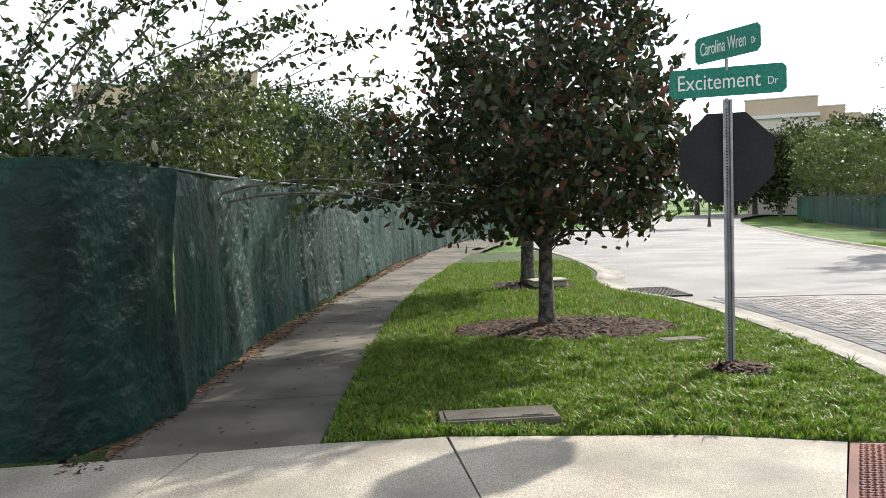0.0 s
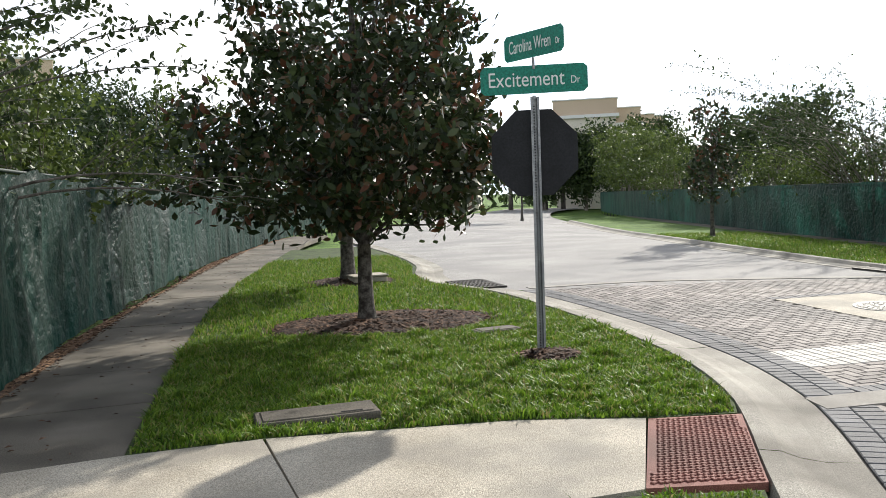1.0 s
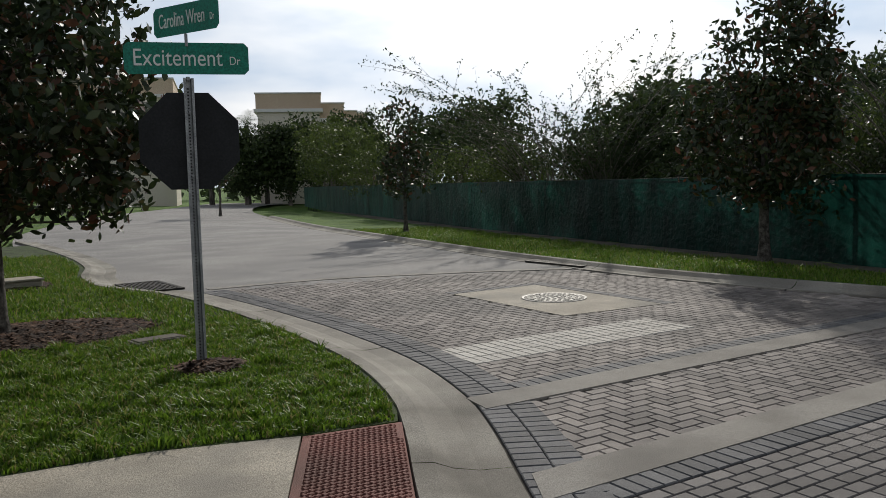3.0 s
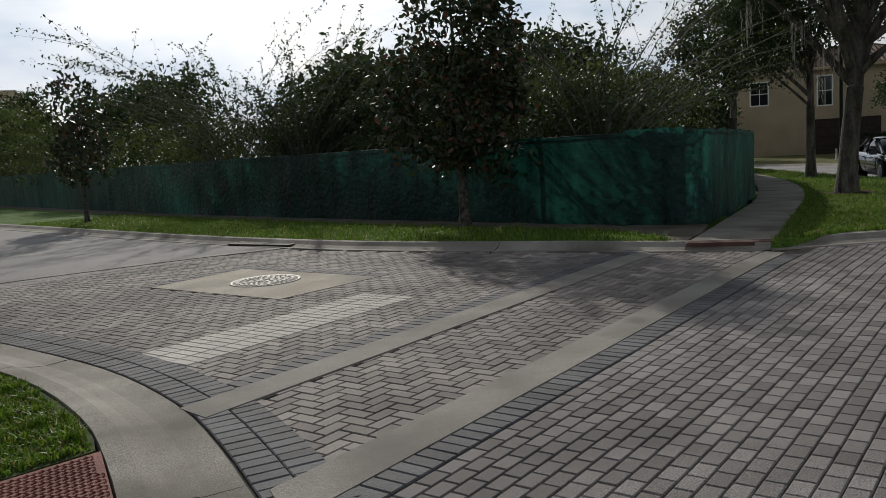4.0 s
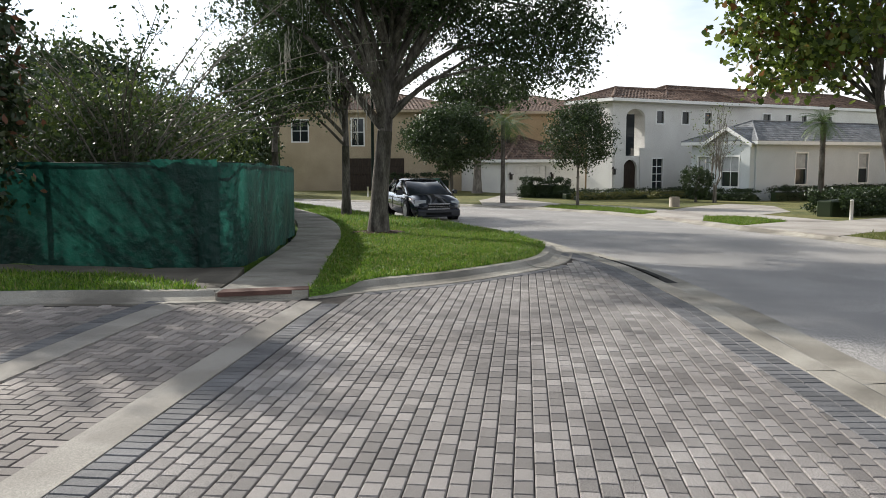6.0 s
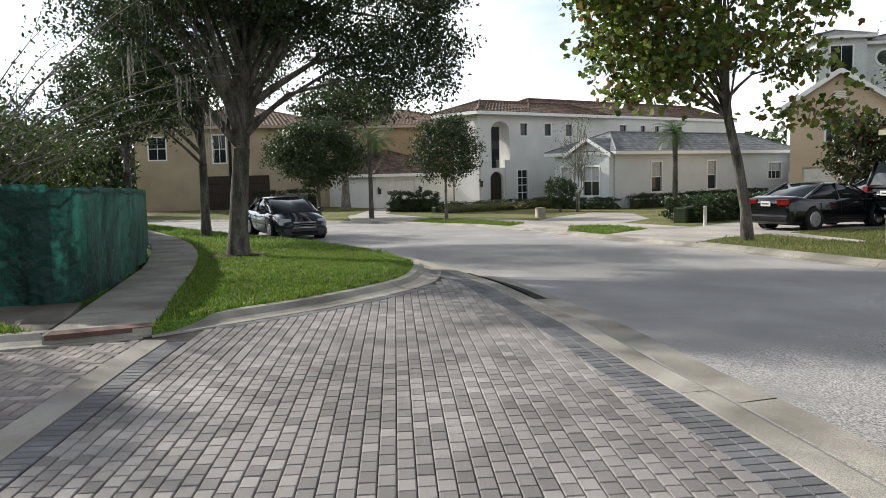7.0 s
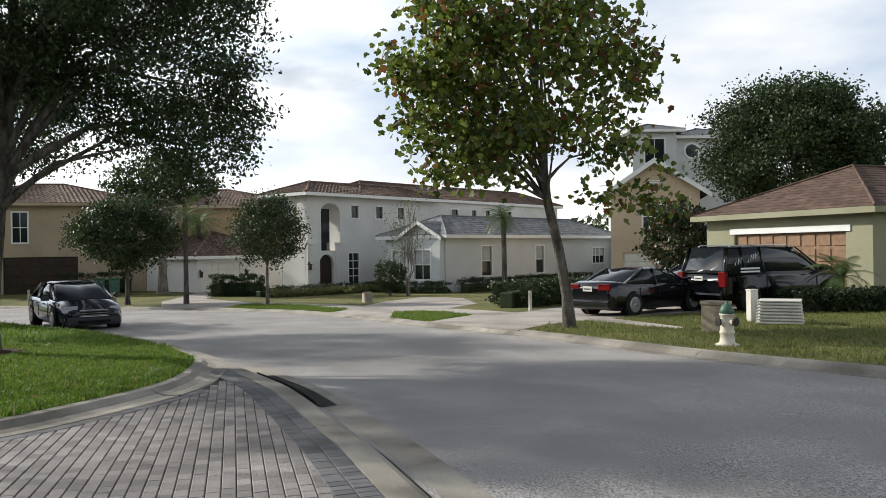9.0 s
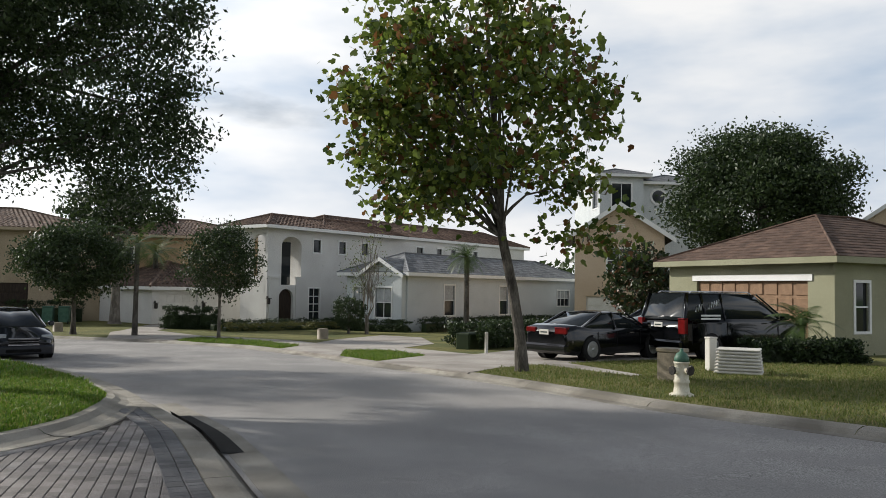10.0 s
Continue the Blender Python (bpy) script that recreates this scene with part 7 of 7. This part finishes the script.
# woods on the horizon
rng = np.random.RandomState(900)
cs = []
for k in range(900):
    a = rng.uniform(-0.3, 2.6)
    r = rng.uniform(120, 150)
    cs.append((r * math.sin(a), r * math.cos(a), rng.uniform(-1, 7 + 2.5 * math.sin(a * 9))))
v, f = leaf_cloud(cs, 16000, 1.4, 1.5, "small", 901)
tagged(bulk("distant_woods", v.tolist(), f.tolist(), M["leaf_mid"]), "hazy band of distant trees", "trees", kind="stuff")

# ---- grass blades ----
off = lambda x, y: math.hypot((x - 1.55) / 1.3, (y - 9.75) / 0.9) > 1 and math.hypot((x - 2.66) / 0.36, (y - 7.15) / 0.25) > 1 and not (abs(x - 0.5) < 0.44 and abs(y - 5.8) < 0.2) and not (abs(x - 2.62) < .26 and abs(y - 8.65) < .13) and math.hypot(x - 1.7, y - 14.7) > .75
cutA = [(-0.66, 5.36), (-0.67, 8.1), (-0.66, 9.2), (3.78, 9.2), (3.78, 8.3), (3.68, 6.7), (3.42, 5.52), (3.2, 4.98), (2.6, 5.06), (1.77, 5.29), (0.13, 5.43)]
farA = [(-0.66, 9.2), (-0.58, 11.9), (-0.3, 15.5), (0.4, 20.5), (3.3, 20.5), (3.28, 17.4), (2.93, 15.4), (2.93, 13.8), (3.48, 12.2), (3.68, 10.6), (3.76, 9.2)]
grass("grass", cutA, 0.045, 80000, 0.07, M["blade"], "thick green grass on the corner lawn", 701, off)
grass("grass", farA, 0.045, 46000, 0.075, M["blade"], "green grass along the verge", 702, off)
grass("grass", [(1.95, 3.77), (2.5, 3.66), (2.1, 2.75), (1.7, 1.7), (0.9, 2.2), (0.3, 2.9)], 0.045, 9000, 0.06, M["blade"], "grass strip by the corner path", 703)
grass("grass", [p for p in LAWN_O if p[0] < 22.5], 0.09, 70000, 0.07, M["blade"], "bright grass on the oak island", 704, lambda x, y: math.hypot(x - 20.45, y - 4.6) > .6)
grass("grass", [p for p in LAWN_O if p[0] > 22], 0.09, 16000, 0.09, M["blade"], "grass further along the oak island", 705)
grass("grass", [p for p in LAWN_F if p[1] < 24], 0.085, 42000, 0.07, M["blade"], "shaded grass on the far verge", 706)
on_drive = [(22.0, -5.85), (25.9, -4.65), (28.25, -6.62), (28.8, -8.4), (31.0, -10.5), (32.6, -17.5), (27.0, -18.4), (25.0, -10.2), (23.4, -7.1)]
clear = lambda x, y: not inside(x, y, on_drive) and not inside(x, y, path5)
grass("grass", [(9.0, -9.3), (12.7, -8.45), (13.75, -8.1), (15.9, -7.4), (18.2, -6.92), (22.1, -6.1), (23.4, -7.1), (25.0, -10.2), (26.4, -17), (16, -17)], -0.005, 62000, 0.07, M["blade_dry"], "slightly dry grass on the front lawn", 707, clear)
grass("grass", [(26.2, -4.75), (28.45, -4.15), (31.3, -4.8), (31.1, -6.2), (28.25, -6.6)], -0.005, 9000, 0.08, M["blade"], "grass island between the drives", 708)
grass("grass", [(32.7, -2.9), (35.2, -2.0), (39.2, 0.5), (42.0, -0.5), (38.4, -2.6), (34.5, -3.7)], -0.005, 20000, 0.09, M["blade"], "green front lawn of the tower house", 709)

# ---- paving pieces ----
def piece_mesh(name, w, d, mat, gap=0.006, top=0.0, ch=0.006):
    """One paver: top face and chamfered sides."""
    bm = bmesh.new()
    a, b = w / 2 - gap / 2, d / 2 - gap / 2
    t = [bm.verts.new((sx * (a - ch), sy * (b - ch), top)) for sx, sy in ((-1, -1), (1, -1), (1, 1), (-1, 1))]
    u = [bm.verts.new((sx * a, sy * b, top - ch)) for sx, sy in ((-1, -1), (1, -1), (1, 1), (-1, 1))]
    l_ = [bm.verts.new((sx * a, sy * b, top - 0.03)) for sx, sy in ((-1, -1), (1, -1), (1, 1), (-1, 1))]
    bm.faces.new(t)
    for k in range(4):
        j = (k + 1) % 4
        bm.faces.new((u[k], u[j], t[j], t[k]))
        bm.faces.new((l_[k], l_[j], u[j], u[k]))
    me = bpy.data.meshes.new(name)
    bm.to_mesh(me)
    bm.free()
    me.materials.append(mat)
    return me


class Joined:
    """Collects many pieces into one mesh."""
    def __init__(self):
        self.v, self.f = [], []

    def add(self, x, y, w, d, turn, gap=0.006, ch=0.006, tilt=0.0015, lift=0.0):
        z = H(x) + lift + random.uniform(-tilt, tilt)
        tx, ty = random.uniform(-.008, .008), random.uniform(-.008, .008)
        c, s = math.cos(turn), math.sin(turn)
        a, b = w / 2 - gap / 2, d / 2 - gap / 2
        i = len(self.v)
        for aa, bb, zz in ((a - ch, b - ch, 0.0), (a, b, -ch), (a, b, -0.03)):
            for sx, sy in ((-1, -1), (1, -1), (1, 1), (-1, 1)):
                px, py = sx * aa, sy * bb
                self.v.append((x + c * px - s * py, y + s * px + c * py, z + zz + px * tx + py * ty))
        self.f.append((i, i + 1, i + 2, i + 3))
        for k in range(4):
            j = (k + 1) % 4
            self.f.append((i + 4 + k, i + 4 + j, i + j, i + k))
            self.f.append((i + 8 + k, i + 8 + j, i + 4 + j, i + 4 + k))


def part_stuff(name, joined, mat, parent):
    o = bulk(name, joined.v, joined.f, mat, parent)
    o["kind"] = "stuff"
    return o


pav = tagged(empty("block_paving"), "warm grey block paving with dark borders and herringbone panels", "paving", kind="structure")
random.seed(4)
BORDER = 0.40
kerb_edge = [p for p in KERB_A_OUT if -1 < p[1] < 12.5]
inner_a = offset_line(kerb_edge, BORDER - 0.12)
far_edge = [p for p in FAR_KERB if p[1] < 11.2 and p[0] < 17.4]
inner_f = offset_line(far_edge, -0.40)
kb = [p for p in KERB_B if 1.0 < p[0] < 17.2]
inner_b = offset_line(kb, -0.39)
FIELD = [p for p in inner_a if p[1] < 12.3] + [p for p in inner_b[::-1] if p[0] > 1.6] + [(16.3, 0.42)] + [p for p in inner_f[::-1] if p[1] > 0.7 and p[0] < 16.2][::1] + [(9.3, 11.2), (7.5, 12.0), (6.5, 12.35), (4.8, 12.48)]


def run_border(line, width, pw, store, side):
    """Pavers laid across a border, one after the other along its edge."""
    n = max(2, int(sum(math.hypot(b[0] - a[0], b[1] - a[1]) for a, b in zip(line, line[1:])) / pw))
    pts = resample(offset_line(line, side * width / 2), n)
    for a, b in zip(pts, pts[1:]):
        x, y = (a[0] + b[0]) / 2, (a[1] + b[1]) / 2
        t = math.atan2(b[1] - a[1], b[0] - a[0])
        store.add(x, y, math.hypot(b[0] - a[0], b[1] - a[1]), width, t, lift=0.005)


grey = Joined()
for k in range(2):
    run_border(offset_line(kerb_edge, 0.01 + k * 0.195), 0.195, 0.1, grey, 1)
for k in range(2):
    run_border(offset_line(kb, -0.16 - k * 0.15), 0.15, 0.105, grey, -1)
run_border(offset_line([p for p in FAR_KERB if p[1] < 3.9 and p[0] < 15.6], -0.325), 0.15, 0.1, grey, -1)
x = 3.45
while x < 10.9:
    grey.add(x, 3.41, 0.1, 0.2, 0, lift=0.004)
    if 4.4 < x:
        grey.add(x, 5.33, 0.1, 0.2, 0, lift=0.004)
    x += 0.1
# frame of dark pavers beside the manhole slab
for k in range(17):
    grey.add(6.8 + k * 0.1, 9.84, 0.1, 0.2, 0, lift=0.004)
    grey.add(8.3, 7.4 + k * 0.145, 0.2, 0.145, 0, lift=0.004)
part_stuff("border_paver", grey, M["paver_grey"], pav)

# light pavers in a strip
light = Joined()
for i in range(27):
    for j in range(3):
        light.add(4.60 + i * 0.1 + 0.05, 6.1 + j * 0.23 + 0.115, 0.1, 0.23, 0, lift=0.004)
part_stuff("light_paver", light, M["paver_light"], pav)

# herringbone panels
her = Joined()


def in_slab(x, y):
    return (6.78 < x < 8.4 and 7.45 < y < 9.75) or (4.68 < x < 7.25 and 6.2 < y < 6.75)


for r in range(0, 100):
    for s in range(-60, 60):
        # each step of the stair: one piece along x, one along y
        bx, by = 3.5 + (r + 2 * s) * 0.1 + 0.0, 3.2 + (r - 2 * s) * 0.1
        for x, y, w, d in ((bx + 0.1, by + 0.05, 0.2, 0.1), (bx + 0.05, by + 0.2, 0.1, 0.2)):
            ok = 3.70 < y < 12.7 and x > 3.4 and abs(y - 5.05) > 0.06
            if ok and inside(x, y, FIELD) and not in_slab(x, y):
                her.add(x, y, w, d, 0)
part_stuff("herringbone_paver", her, M["paver_herring"], pav)

# running courses of larger pavers
fieldj = Joined()
PL, PW = 0.155, 0.101
me_f = piece_mesh("paver", PL, PW, M["paver"])
count = 0
row = 0
y = 3.255
while y > -0.9:
    x = 1.2 + (PL / 2 if row % 2 else 0.0) + random.uniform(-.02, .02)
    while x < 17.5:
        if inside(x, y, FIELD):
            if 5.0 < x < 8.0 and 1.0 < y < 2.7 and count < 300:
                count += 1
                ob = new("paver", me_f)
                ob.parent = pav
                ob.matrix_basis = Matrix.Translation((x, y, H(x) + random.uniform(-.0015, .0015))) @ Euler((random.uniform(-.008, .008), random.uniform(-.008, .008), random.uniform(-.006, .006))).to_matrix().to_4x4()
            else:
                fieldj.add(x, y, PL, PW, random.uniform(-.006, .006))
        x += PL
    y -= PW
    row += 1
part_stuff("paver_field", fieldj, M["paver_joined"], pav)

# raised bars of the warning mat
matb = Joined()
for i in range(36):
    for j in range(36):
        u, v = (i + .5) / 18 - .5, (j + .5) / 31
        x = 2.03 + 0.58 * v + 0.62 * u
        y = 3.86 + 1.14 * v - 0.09 * u
        if inside(x, y, [(2.63, 4.96), (3.15, 4.87), (2.62, 3.79), (2.06, 3.89)]):
            matb.add(x, y, 0.024, 0.036, radians(-28) + (0.6 if (i + j) % 2 else -0.6), 0.0, 0.004, 0.0)
o = bulk("raised_bars", [(a, b, c + 0.052 + 0.009) for a, b, c in matb.v], matb.f, M["brick_mat"], bpy.data.objects["warning_mat"])
